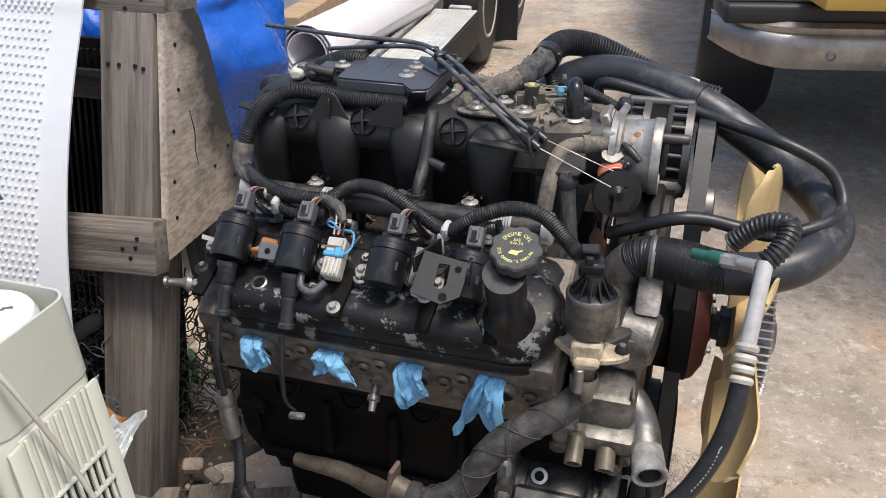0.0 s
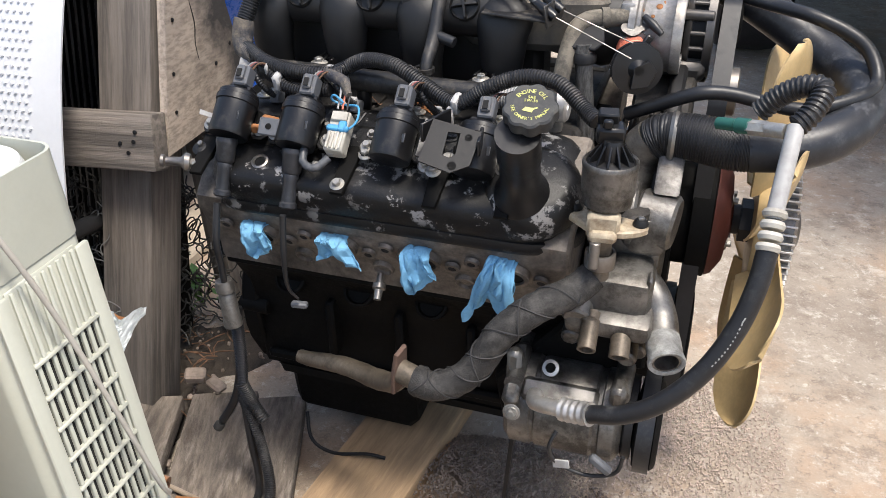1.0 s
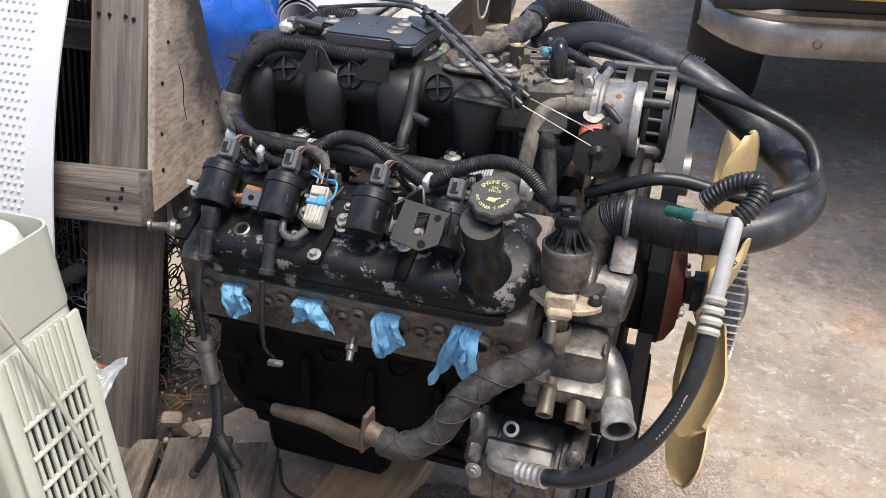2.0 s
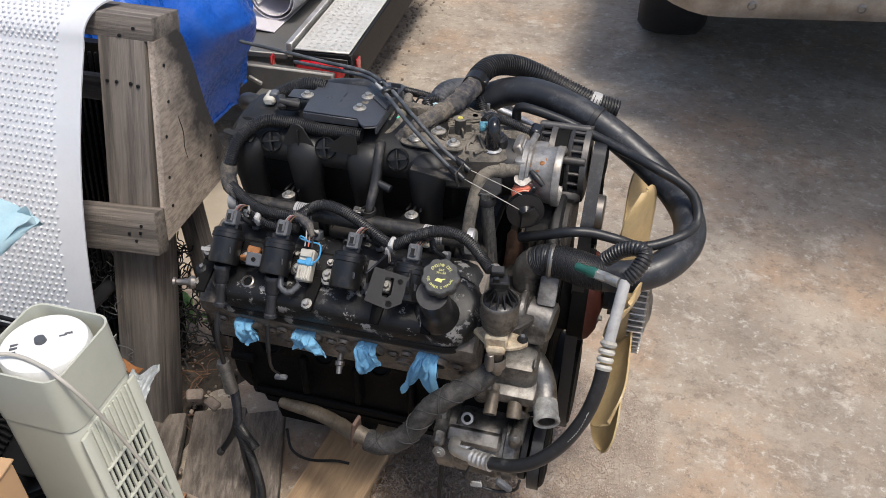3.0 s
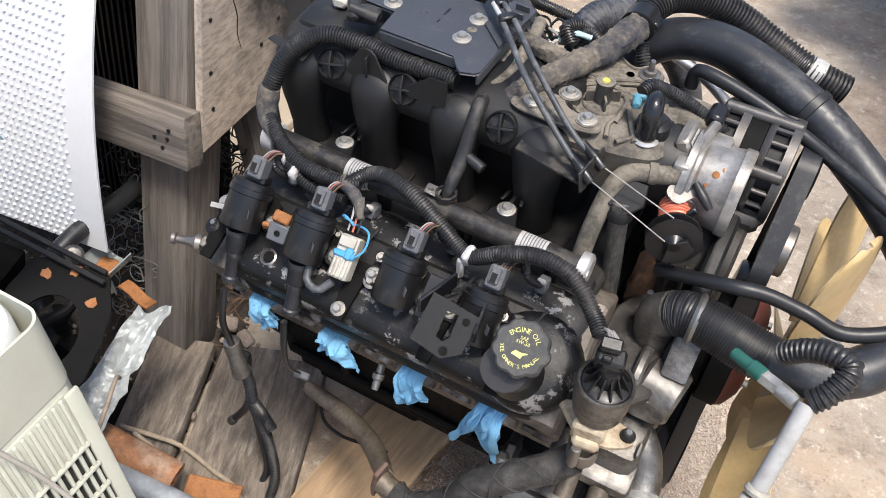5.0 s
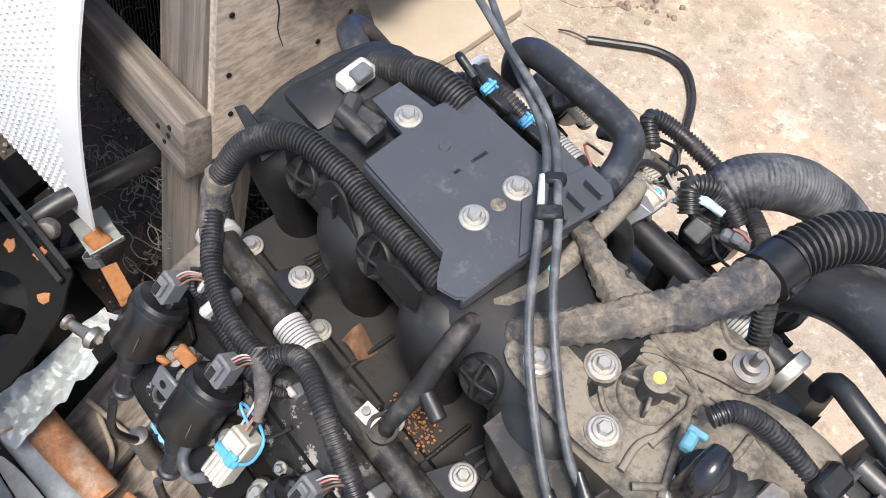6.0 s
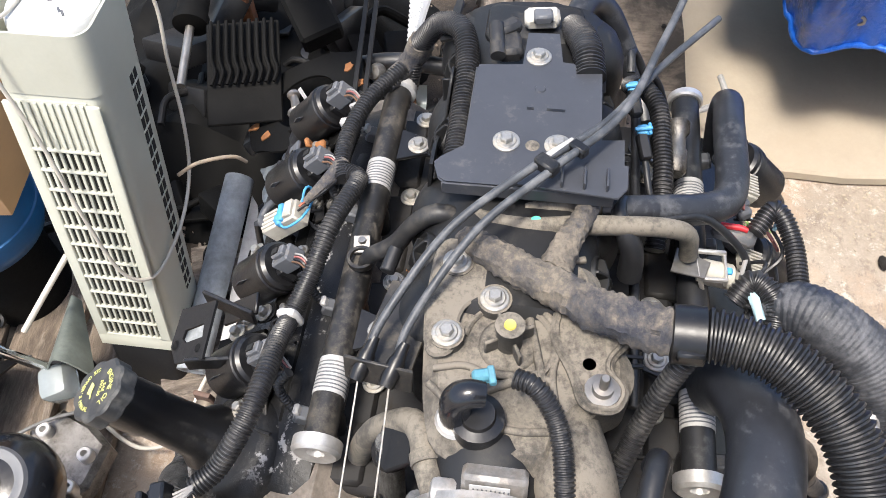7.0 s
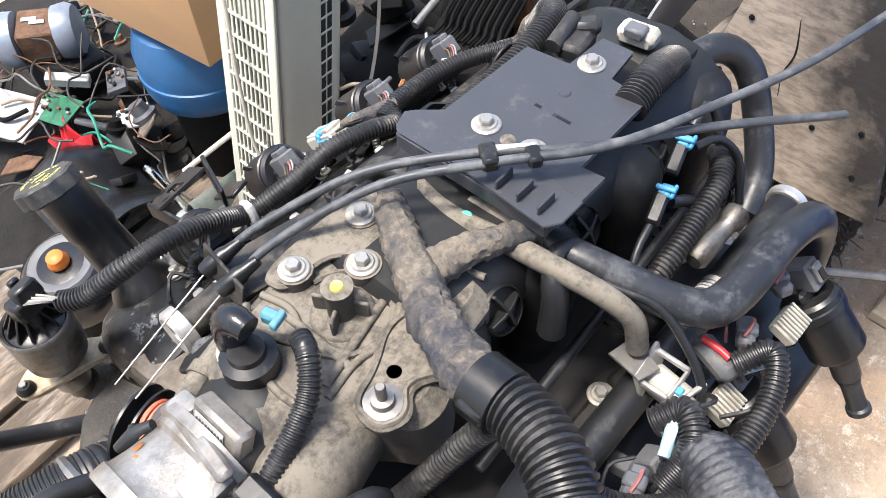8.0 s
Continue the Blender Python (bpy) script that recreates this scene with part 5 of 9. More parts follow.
# pale connector with blue locks
pc = basis((0.032, -0.250, 0.660), nrm((0.05, -0.62, 0.75)), (1, 0.0, 0.06))
wc = part("connector_body", Geo().box((0.024, 0.052, 0.022), pc, 0.002), WHITE_PLASTIC, eng, "dirty white plug with blue locks")
q = Geo()
for dx in (-0.008, -0.003, 0.003, 0.008):
    q.box((0.0032, 0.022, 0.004), pc @ Matrix.Translation((dx, -0.013, 0.0115)), 0.0008)
q.box((0.020, 0.012, 0.006), pc @ Matrix.Translation((0, 0.018, 0.012)), 0.001)
part("ribs", q, WHITE_PLASTIC, wc)
part("lock", Geo().box((0.027, 0.008, 0.008), pc @ Matrix.Translation((0, 0.003, 0.010)), 0.002).box((0.010, 0.014, 0.007), pc @ Matrix.Translation((0.006, 0.005, 0.012)), 0.002), CLIP_BLUE, wc, "blue lock tab")
part("lock_loop", Geo().tube([(0.030, -0.228, 0.692), (0.018, -0.226, 0.700), (0.012, -0.222, 0.692), (0.026, -0.220, 0.686), (0.048, -0.226, 0.688), (0.052, -0.242, 0.676), (0.044, -0.252, 0.668)], 0.0014, 7, 0.004), CLIP_BLUE, wc, "blue strap")
part("plug_wire", Geo().tube([(0.028, -0.275, 0.640), (0.015, -0.288, 0.630), (-0.002, -0.284, 0.634), (-0.006, -0.27, 0.645)], 0.005, 8), GREY_HOSE, wc)
for dx in (-0.006, 0.0, 0.006):
    part("wire", Geo().tube([(0.030 + dx, -0.232, 0.685), (0.028 + dx, -0.215, 0.702), (0.02 + dx, -0.20, 0.712)], 0.0013, 5), (LABEL_WHITE, ORANGE_SPRING, RUBBER)[int(dx / 0.006) + 1], wc)

# black slotted bracket on the front coils
bp = basis((0.184, -0.296, 0.683), nrm((0.14, -0.60, 0.79)), (1, 0.05, -0.14)) @ Matrix.Scale(0.85, 4)
q = Geo()
ring_o = [(-0.032, -0.030), (0.012, -0.036), (0.034, -0.020), (0.036, 0.030), (-0.030, 0.034)]
ring_i = [(-0.004, -0.014), (0.006, -0.016), (0.012, -0.008), (0.010, 0.022), (-0.006, 0.020)]
for zz in (0.0, 0.003):
    q.v += [tuple(bp @ Vector((x, y, zz))) for x, y in ring_o + ring_i]
n5 = 5
for i in range(n5):
    j = (i + 1) % n5
    q.f += [(i, j, 5 + j, 5 + i), (10 + j, 10 + i, 15 + i, 15 + j), (i, 10 + i, 10 + j, j), (5 + j, 15 + j, 15 + i, 5 + i)]
brk = part("bracket", q, DARK_STEEL, eng, "black slotted steel bracket", smooth=0)
part("bracket_hole", Geo().lathe([(0.005, 0.0035), (0.0005, 0.0035)], bp @ Matrix.Translation((0.022, 0.018, 0.0)), 12), DARK_VOID, brk)
part("bracket_hole", Geo().lathe([(0.006, 0.0035), (0.0005, 0.0035)], bp @ Matrix.Translation((0.012, -0.026, 0.0)), 12), DARK_VOID, brk)
part("bracket_arm", Geo().box((0.004, 0.055, 0.022), pose(0.160, -0.266, 0.694, 0, 0, -18), 0.001), BLACK_PLASTIC, brk)
part("bracket_arm", Geo().box((0.004, 0.060, 0.018), pose(0.212, -0.264, 0.684, 0, 0, 10), 0.001), BLACK_PLASTIC, brk)
part("bracket_arm", Geo().box((0.022, 0.05, 0.004), basis((0.150, -0.262, 0.674), nrm((0.2, -0.6, 0.75)), (1, 0, 0)), 0.001), BLACK_PLASTIC, brk)

# ---- intake manifold
shell = eased([(-0.050, 0.735), (-0.080, 0.738), (-0.091, 0.760), (-0.082, 0.788), (-0.045, 0.806), (0.034, 0.804), (0.058, 0.788), (0.066, 0.762), (0.060, 0.740), (0.040, 0.735)])
intake = part("intake_manifold", extrude_x(shell[::-1], -0.172, 0.205, 0.012), INTAKE_PLASTIC, eng, "black plastic intake manifold, dusty on top")
part("runner_core", Geo().box((0.40, 0.070, 0.12), (0.03, 0, 0.68), 0.012), INTAKE_PLASTIC, intake)
part("valley_cover", Geo().box((0.46, 0.30, 0.02), (0.07, 0, 0.632), 0.006), VALLEY, eng, "oily dusty valley floor")
COLUMN_X = (-0.139, -0.030, 0.079, 0.187)
for side, far in ((-1, 0.0), (1, 0.022)):
    for x in COLUMN_X:
        q = Geo().tube([(x, side * (0.045 - far), 0.775), (x, side * (0.070 - far), 0.766), (x, side * (0.079 - far), 0.742), (x, side * (0.079 - far), 0.705), (x, side * (0.073 - far), 0.665), (x, side * (0.070 - far), 0.636)], [0.020, 0.028, 0.026, 0.022, 0.021, 0.023], 20, 0.006)
        q.v = [(x + (a - x) * (1.18 + 7.0 * max(0.0, c - 0.738)), b, c) for a, b, c in q.v]
        part("runner", q, INTAKE_PLASTIC, intake)
        part("floor_rib", Geo().box((0.004, 0.075, 0.008), (x + 0.052, side * 0.112, 0.643), 0.0015), VALLEY, intake)
    for x in CYL_X:
        part("runner_flange", Geo().box((0.098, 0.034, 0.014), (x, side * 0.138, 0.640), 0.004), VALLEY, intake)
cap_prof = [(0.0195, -0.032), (0.0195, 0.004), (0.0180, 0.006), (0.0165, 0.001), (0.001, 0.0005)]


def plug_cap(x, y, z, d):
    m = basis((x, y, z), d)
    c = part("plug_cap", Geo().lathe(cap_prof, m, 26), INTAKE_PLASTIC, intake)
    for spin in (0.2, 0.2 + math.pi / 2):
        part("cross_fin", Geo().prism([(-0.019, 0.0), (0.019, 0.0), (0.016, 0.008), (0.005, 0.011), (-0.005, 0.011), (-0.016, 0.008)], 0.003, m @ Matrix.Rotation(spin, 4, "Z") @ Matrix.Translation((0, 0.0015, 0)) @ Matrix.Rotation(math.pi / 2, 4, "X"), 0.0006), INTAKE_PLASTIC, c)


for x, z in ((-0.089, 0.779), (0.010, 0.781), (0.138, 0.779)):
    plug_cap(x, -0.082, z, nrm((0.0, -0.80, 0.42)))
for x in (-0.05, 0.045, 0.14):
    plug_cap(x, 0.062, 0.770, nrm((0.0, 0.80, 0.42)))
for pts, r, c in (([(-0.06, 0.092, 0.795), (-0.085, 0.10, 0.79), (-0.10, 0.115, 0.765), (-0.09, 0.13, 0.73)], 0.0035, RUBBER), ([(0.0, 0.10, 0.775), (0.03, 0.105, 0.765), (0.055, 0.115, 0.74), (0.06, 0.12, 0.71)], 0.0032, RUBBER), ([(-0.02, 0.10, 0.772), (-0.045, 0.108, 0.755), (-0.05, 0.115, 0.72)], 0.005, LOOM)):
    part("far_wire", Geo().tube(pts, r, 10), c, eng)
sail = eased([(-0.031, 0.0), (0.033, 0.0), (0.020, 0.022), (0.009, 0.041), (-0.008, 0.043), (-0.019, 0.026)], 1)
part("gusset", Geo().prism(sail, 0.003, basis((-0.040, -0.084, 0.776), nrm((0, -1, 0.12)), (1, 0, 0)), 0.0008), INTAKE_PLASTIC, intake)
part("gusset_rib", Geo().box((0.0025, 0.008, 0.036), (-0.038, -0.086, 0.793), 0.0008), INTAKE_PLASTIC, intake)
part("gusset", Geo().prism([(-0.038, 0.008), (-0.030, 0.000), (0.006, 0.000), (0.012, -0.040), (0.017, -0.040), (0.018, 0.034), (-0.004, 0.034)], 0.003, basis((0.050, -0.087, 0.780), nrm((0, -1, 0.1)), (1, 0, 0))), INTAKE_PLASTIC, intake)
part("gusset", Geo().prism([(-0.036, 0.0), (0.022, -0.012), (0.026, 0.004), (-0.030, 0.008)], 0.003, basis((-0.140, -0.092, 0.788), nrm((0, -0.5, 0.85)), (1, 0, 0))), INTAKE_PLASTIC, intake)
# rear boss of the manifold
part("rear_boss", Geo().lathe([(0.05, -0.02), (0.048, 0.0), (0.03, 0.012), (0.012, 0.014)], basis((-0.165, 0, 0.755), (-1, 0, 0)), 28), INTAKE_PLASTIC, intake)
part("rear_block", Geo().box((0.06, 0.10, 0.035), (-0.13, -0.01, 0.79), 0.012, 2), INTAKE_PLASTIC, intake)

# dusty front housing with bolts and ribs
hous = [(0.115, -0.055), (0.165, -0.074), (0.265, -0.066), (0.318, -0.050), (0.322, 0.036), (0.285, 0.045), (0.262, 0.070), (0.250, 0.090), (0.225, 0.092), (0.195, 0.070), (0.13, 0.060)]
fh = part("front_housing", Geo().prism(eased(hous), 0.075, Matrix.Translation((0, 0, 0.722)), 0.012), DUSTY_PLASTIC, eng, "dust covered plastic intake housing")
part("side_plate", Geo().prism(eased([(0.135, -0.070), (0.20, -0.072), (0.245, -0.066), (0.240, -0.042), (0.20, -0.044), (0.185, -0.022), (0.155, -0.022), (0.135, -0.04)]), 0.006, Matrix.Translation((0, 0, 0.799)), 0.002), DUSTY_PLASTIC, fh)
part("arm_plate", Geo().prism(eased([(0.180, 0.030), (0.215, 0.024), (0.245, 0.042), (0.272, 0.050), (0.274, 0.078), (0.252, 0.088), (0.235, 0.070), (0.205, 0.095), (0.185, 0.080)]), 0.006, Matrix.Translation((0, 0, 0.797)), 0.002), DUSTY_PLASTIC, fh)
for a, b in (((0.17, 0.0), (0.21, 0.035)), ((0.25, -0.03), (0.25, 0.03)), ((0.28, -0.05), (0.245, 0.02)), ((0.20, 0.01), (0.27, 0.028)), ((0.165, -0.015), (0.165, 0.03))):
    part("rib", Geo().tube([(*a, 0.797), ((a[0] + b[0]) / 2, (a[1] + b[1]) / 2, 0.7985), (*b, 0.797)], 0.0035, 6), DUSTY_PLASTIC, fh)
part("stud_tower", Geo().lathe([(0.025, -0.02), (0.023, 0.0), (0.020, 0.003), (0.010, 0.004), (0.0095, 0.026), (0.011, 0.028), (0.011, 0.031), (0.007, 0.031)], basis((0.224, -0.004, 0.797), (0, 0, 1)), 24), DUSTY_PLASTIC, fh)
arm_rim = eased([(0.186, 0.034), (0.214, 0.029), (0.243, 0.046), (0.269, 0.053), (0.270, 0.076), (0.253, 0.083), (0.236, 0.065), (0.206, 0.088), (0.189, 0.077)])
part("rim", Geo().tube([(x, y, 0.8035) for x, y in arm_rim + arm_rim[:1]], 0.0022, 6, 0.004), DUSTY_PLASTIC, fh)
part("ring", Geo().tube([(0.224 + 0.034 * math.cos(a), -0.004 + 0.034 * math.sin(a), 0.798) for a in np.linspace(0.4, 4.6, 22)], 0.0025, 6, 0.004), DUSTY_PLASTIC, fh)
for pts in ([(0.262, -0.06), (0.285, -0.03), (0.292, 0.005), (0.29, 0.03)], [(0.20, 0.045), (0.222, 0.035), (0.245, 0.03), (0.275, 0.035)], [(0.128, -0.03), (0.14, 0.0), (0.145, 0.03), (0.14, 0.05)], [(0.25, -0.058), (0.245, -0.035), (0.252, -0.015)]):
    part("ridge", Geo().tube([(x, y, 0.7975) for x, y in pts], 0.003, 6, 0.004), DUSTY_PLASTIC, fh)
part("stud_insert", Geo().lathe([(0.0075, -0.001), (0.0046, 0.001), (0.0042, 0.0025), (0.002, 0.002)], (0.224, -0.004, 0.827), 16), YELLOW, fh, "yellow brass threaded insert")
for k in range(4):
    part("tower_web", Geo().box((0.003, 0.012, 0.018), Matrix.Translation((0.224, -0.004, 0.806)) @ Matrix.Rotation(0.5 + k * math.pi / 2, 4, "Z") @ Matrix.Translation((0, 0.014, 0)), 0.001), DUSTY_PLASTIC, fh)
for x, y, z in ((0.190, -0.018, 0.806), (0.224, -0.051, 0.806), (0.159, -0.051, 0.806), (0.262, -0.045, 0.768)):
    bolt(WASHER_BOLT, (x, y, z), (0, 0, 1), fh)
    part("bolt_boss", Geo().cyl((x, y, z - 0.03), (x, y, z), 0.0135, n=16), DUSTY_PLASTIC, fh)
part("threaded_stud", Geo().lathe([(0.013, 0), (0.013, 0.0015), (0.008, 0.002), (0.0075, 0.007), (0.0035, 0.0075), (0.0035, 0.02), (0.0028, 0.021)], (0.256, 0.066, 0.803), 14), STEEL, fh)
part("pocket", Geo().lathe([(0.005, 0.0), (0.0005, 0.0)], (0.236, 0.056, 0.8035), 12), DARK_VOID, fh)
part("throttle_neck", Geo().lathe([(0.05, 0), (0.052, 0.01), (0.046, 0.03), (0.046, 0.05)], basis((0.295, -0.008, 0.748), (1, 0, 0)), 28), INTAKE_PLASTIC, fh)
part("side_duct", Geo().tube([(0.27, 0.04, 0.76), (0.315, 0.05, 0.765), (0.345, 0.06, 0.745), (0.35, 0.065, 0.70)], [0.03, 0.034, 0.032, 0.03], 16), DUSTY_PLASTIC, eng, "dusty black intake duct")

# flat black engine cover plate
plate = [(-0.037, -0.055), (-0.041, -0.016), (-0.083, -0.014), (-0.084, 0.013), (-0.047, 0.018), (-0.043, 0.053), (0.043, 0.055), (0.041, 0.074), (0.094, 0.074), (0.097, 0.068), (0.098, -0.068), (0.094, -0.074), (0.080, -0.079), (0.074, -0.074), (0.060, -0.057)]
cv = part("cover_plate", Geo().prism(plate, 0.004, Matrix.Translation((0, 0, 0.828)), 0.0012), PLATE_PLASTIC, eng, "flat dark plastic cover plate")
part("plate_edge", Geo().box((0.10, 0.003, 0.014), (0.012, -0.0570, 0.8225), 0.001), PLATE_PLASTIC, cv)
part("plate_lip", Geo().box((0.004, 0.14, 0.014), (0.097, -0.002, 0.822), 0.001), PLATE_PLASTIC, cv)
part("cable_tray", Geo().prism([(0.062, 0.015), (0.098, -0.02), (0.105, 0.07), (0.094, 0.078), (0.07, 0.078)], 0.0025, Matrix.Translation((0, 0, 0.8325)), 0.0008), PLATE_PLASTIC, cv)
for k in range(3):
    part("tray_rib", Geo().box((0.018, 0.002, 0.008), pose(0.09, 0.025 + 0.018 * k, 0.839), 0.0005), PLATE_PLASTIC, cv)
for x, y in ((-0.052, -0.003), (0.052, 0.020), (0.052, -0.023)):
    bolt(WASHER_BOLT, (x, y, 0.832), (0, 0, 1), cv)
part("plate_dimple", Geo().lathe([(0.005, 0), (0.004, 0.0012), (0.001, 0.0014)], (-0.012, 0.001, 0.832), 14), PLATE_PLASTIC, cv)
part("plate_dimple", Geo().lathe([(0.006, 0), (0.005, 0.0006), (0.001, 0.0006)], (0.054, -0.001, 0.832), 14), DUSTY_PLASTIC, cv)
part("plate_marks", Geo().box((0.003, 0.016, 0.0003), (0.012, 0.016, 0.8321)).box((0.003, 0.006, 0.0003), (0.012, -0.006, 0.8321)), BLACK_PLASTIC, cv, "embossed marks", smooth=0)
part("latch_block", Geo().box((0.035, 0.024, 0.016), pose(-0.072, -0.032, 0.826, 0, 0, 12), 0.004).box((0.016, 0.034, 0.014), pose(-0.085, -0.038, 0.832, 10, 0, 30), 0.004).cyl((-0.05, -0.04, 0.832), (-0.085, -0.045, 0.838), 0.007, n=16), DUSTY_LOOM, cv, "dusty cable latch")
part("cream_connector", Geo().box((0.020, 0.034, 0.016), pose(-0.122, -0.004, 0.818, 0, 0, 8), 0.004), WHITE_PLASTIC, eng, "cream wiring plug")
part("connector_face", Geo().box((0.014, 0.018, 0.010), pose(-0.115, -0.003, 0.826, 0, 0, 8), 0.002), CONN_GREY, eng)

# ---- fuel rails
for side, a, b in ((-1, (-0.136, -0.154, 0.697), (0.283, -0.156, 0.692)), (1, (-0.138, 0.154, 0.704), (0.275, 0.158, 0.690))):
    a, b = Vector(a), Vector(b)
    fr = part("fuel_rail", Geo().cyl(a, b, 0.0142, n=20), RAIL_DUST if side < 0 else RUBBER, eng, "dusty fuel rail tube")
    d = (b - a).normalized()
    part("rail_end", Geo().lathe([(0.0142, 0), (0.0185, 0.001), (0.0185, 0.007), (0.0165, 0.009), (0.008, 0.009)], basis(a - d * 0.006, -d * -1), 20), BRIGHT_ALU, fr, "bare metal end ring")
    part("rail_end", Geo().lathe([(0.0142, -0.008), (0.0215, -0.006), (0.0215, 0.004), (0.018, 0.007), (0.008, 0.005), (0.006, -0.002)], basis(b, d), 22), BRIGHT_ALU, fr, "bare metal end cap")
    for t in (0.31, 0.85):
        c = a.lerp(b, t)
        lab = part("rail_label", Geo().cyl(c - d * 0.017, c + d * 0.017, 0.01475, n=20), LABEL_WHITE, fr, "white code label")
        q = Geo()
        for k in range(8):
            q.cyl(c + d * (-0.012 + 0.0035 * k), c + d * (-0.0107 + 0.0035 * k), 0.0149, n=20)
        tagged(part("label_print", q, CONN_GREY, lab, smooth=0), kind="stuff")
    for x in (-0.052, 0.171):
        t = (x - a.x) / (b.x - a.x)
        c = a.lerp(b, t)
        y0 = c.y
        tabp = part("rail_tab", Geo().prism([(x - 0.026, y0), (x + 0.026, y0), (x + 0.010, y0 - side * 0.045), (x - 0.010, y0 - side * 0.045)][:: -side if side < 0 else 1], 0.004, Matrix.Translation((0, 0, 0.695)), 0.001), BLACK_PLASTIC, fr)
        bolt(WASHER_BOLT, (x, y0 - side * 0.034, 0.699), (0, 0, 1), fr)
        for k in (-1, 0, 1):
            part("tab_prong", Geo().box((0.004, 0.026, 0.003), pose(x + 0.010 * k, y0 - side * 0.058, 0.70, 0, 0, 10 * k), 0.0008), BLACK_PLASTIC, tabp)
    for x in (-0.135, -0.022, 0.087, 0.198):
        bolt(WASHER_BOLT, (x, side * 0.127, 0.648), (0, 0, 1))
    for x in CYL_X:
        t = (x - a.x) / (b.x - a.x)
        c = a.lerp(b, t)
        part("injector", Geo().lathe([(0.008, 0.045), (0.010, 0.03), (0.0085, 0.015), (0.008, 0.0)], basis(c + Vector((0, -side * 0.004, -0.052)), (0, 0, 1)), 14), BLACK_PLASTIC, fr)
        part("injector_plug", Geo().box((0.013, 0.020, 0.016), pose(x, c.y + side * 0.022, 0.668, side * 20, 0, 0), 0.002), CONN_GREY, fr)
part("rail_clip", Geo().box((0.018, 0.016, 0.002), pose(0.090, -0.152, 0.7150, 0, 12, 8), 0.0006).lathe([(0.004, 0), (0.0036, 0.003), (0.0010, 0.0032)], Matrix.Translation((0.087, -0.152, 0.7163)), 12), STEEL, eng, "pale metal clip")
part("rail_clip", Geo().lathe([(0.013, 0), (0.013, 0.006), (0.010, 0.006), (0.010, 0)], (0.106, -0.150, 0.712), 16, True), RAIL_DUST, eng)
part("leaf_litter", Geo().slab(lambda u, v: (0.0 + 0.026 * u, -0.118 + 0.022 * v, 0.652 + 0.010 * math.sin(3 * u + 2 * v)), 6, 5, 0.0008), LEAF_BROWN, eng, "dry leaf caught in the manifold")
q = Geo()
for _ in range(110):
    s = rng.uniform(0.0012, 0.0034)
    q.box((s, s, s * 0.6), pose(0.10 + rng.gauss(0, 0.016), -0.11 + rng.gauss(0, 0.009), 0.648, rng.uniform(0, 90), rng.uniform(0, 90), 0), s * 0.2)
tagged(part("debris", q, RUST_FLECK, eng, "orange dirt crumbs"), kind="stuff")

for x, y, z in ((-0.122, 0.117, 0.646), (-0.036, 0.111, 0.701)):
    bolt(WASHER_BOLT, (x, y, z), (0, 0, 1))
    part("bolt_boss", Geo().cyl((x, y, z - 0.02), (x, y, z), 0.014, n=16), BLACK_PLASTIC, eng)
# vent hose between housing and rail
part("vent_hose", Geo().tube([(0.103, -0.060, 0.790), (0.106, -0.078, 0.795), (0.107, -0.098, 0.775), (0.107, -0.115, 0.745), (0.106, -0.140, 0.722), (0.106, -0.147, 0.705)], [0.0088, 0.0088, 0.008, 0.009, 0.008, 0.007], 12), DUSTY_LOOM, eng, "dusty black rubber vent hose")
part("hose_stub", Geo().cyl((0.108, -0.112, 0.748), (0.135, -0.118, 0.742), 0.007, n=12, ch=0.001), RUBBER, eng)
part("air_tube", Geo().tube([(0.335, -0.045, 0.770), (0.312, -0.055, 0.770), (0.290, -0.062, 0.768), (0.276, -0.075, 0.755), (0.270, -0.105, 0.715), (0.268, -0.125, 0.66), (0.268, -0.13, 0.62)], 0.0108, 14), DUSTY_HOSE, eng, "dusty rubber air hose")
part("air_tube_collar", Geo().tube([(0.314, -0.054, 0.7705), (0.305, -0.057, 0.7705)], 0.0125, 14), DUSTY_HOSE, eng)

# ---- main wiring looms
part("loom", Geo().tube([(0.070, -0.066, 0.806), (0.0, -0.067, 0.806), (-0.06, -0.069, 0.812), (-0.105, -0.080, 0.812), (-0.137, -0.106, 0.790), (-0.150, -0.130, 0.752)], 0.0108, 16, rib=0.0036), LOOM, eng, "black corrugated wiring loom")
part("taped_loom", Geo().tube([(-0.150, -0.130, 0.752), (-0.152, -0.137, 0.735), (-0.146, -0.148, 0.718), (-0.12, -0.166, 0.714)], [0.0135, 0.013, 0.0115, 0.009], 12, wob=0.25), TAPE, eng, "taped wiring joint")
part("loom", Geo().tube([(-0.146, -0.146, 0.722), (-0.10, -0.178, 0.716), (-0.055, -0.192, 0.712), (-0.015, -0.193, 0.712), (0.012, -0.186, 0.712)], 0.0088, 12, rib=0.0036), LOOM, eng)
part("loom", Geo().tube([(-0.148, -0.136, 0.735), (-0.14, -0.142, 0.700), (-0.125, -0.150, 0.680)], 0.008, 10, rib=0.0036), LOOM, eng)
part("loom", Geo().tube([(0.0, -0.188, 0.711), (0.012, -0.170, 0.716), (0.040, -0.171, 0.728), (0.080, -0.182, 0.728), (0.125, -0.194, 0.710), (0.166, -0.206, 0.698), (0.205, -0.204, 0.722), (0.245, -0.202, 0.737), (0.285, -0.208, 0.735), (0.318, -0.226, 0.716), (0.335, -0.243, 0.710)], 0.0088, 16, rib=0.0034), LOOM, eng, "black corrugated wiring loom")
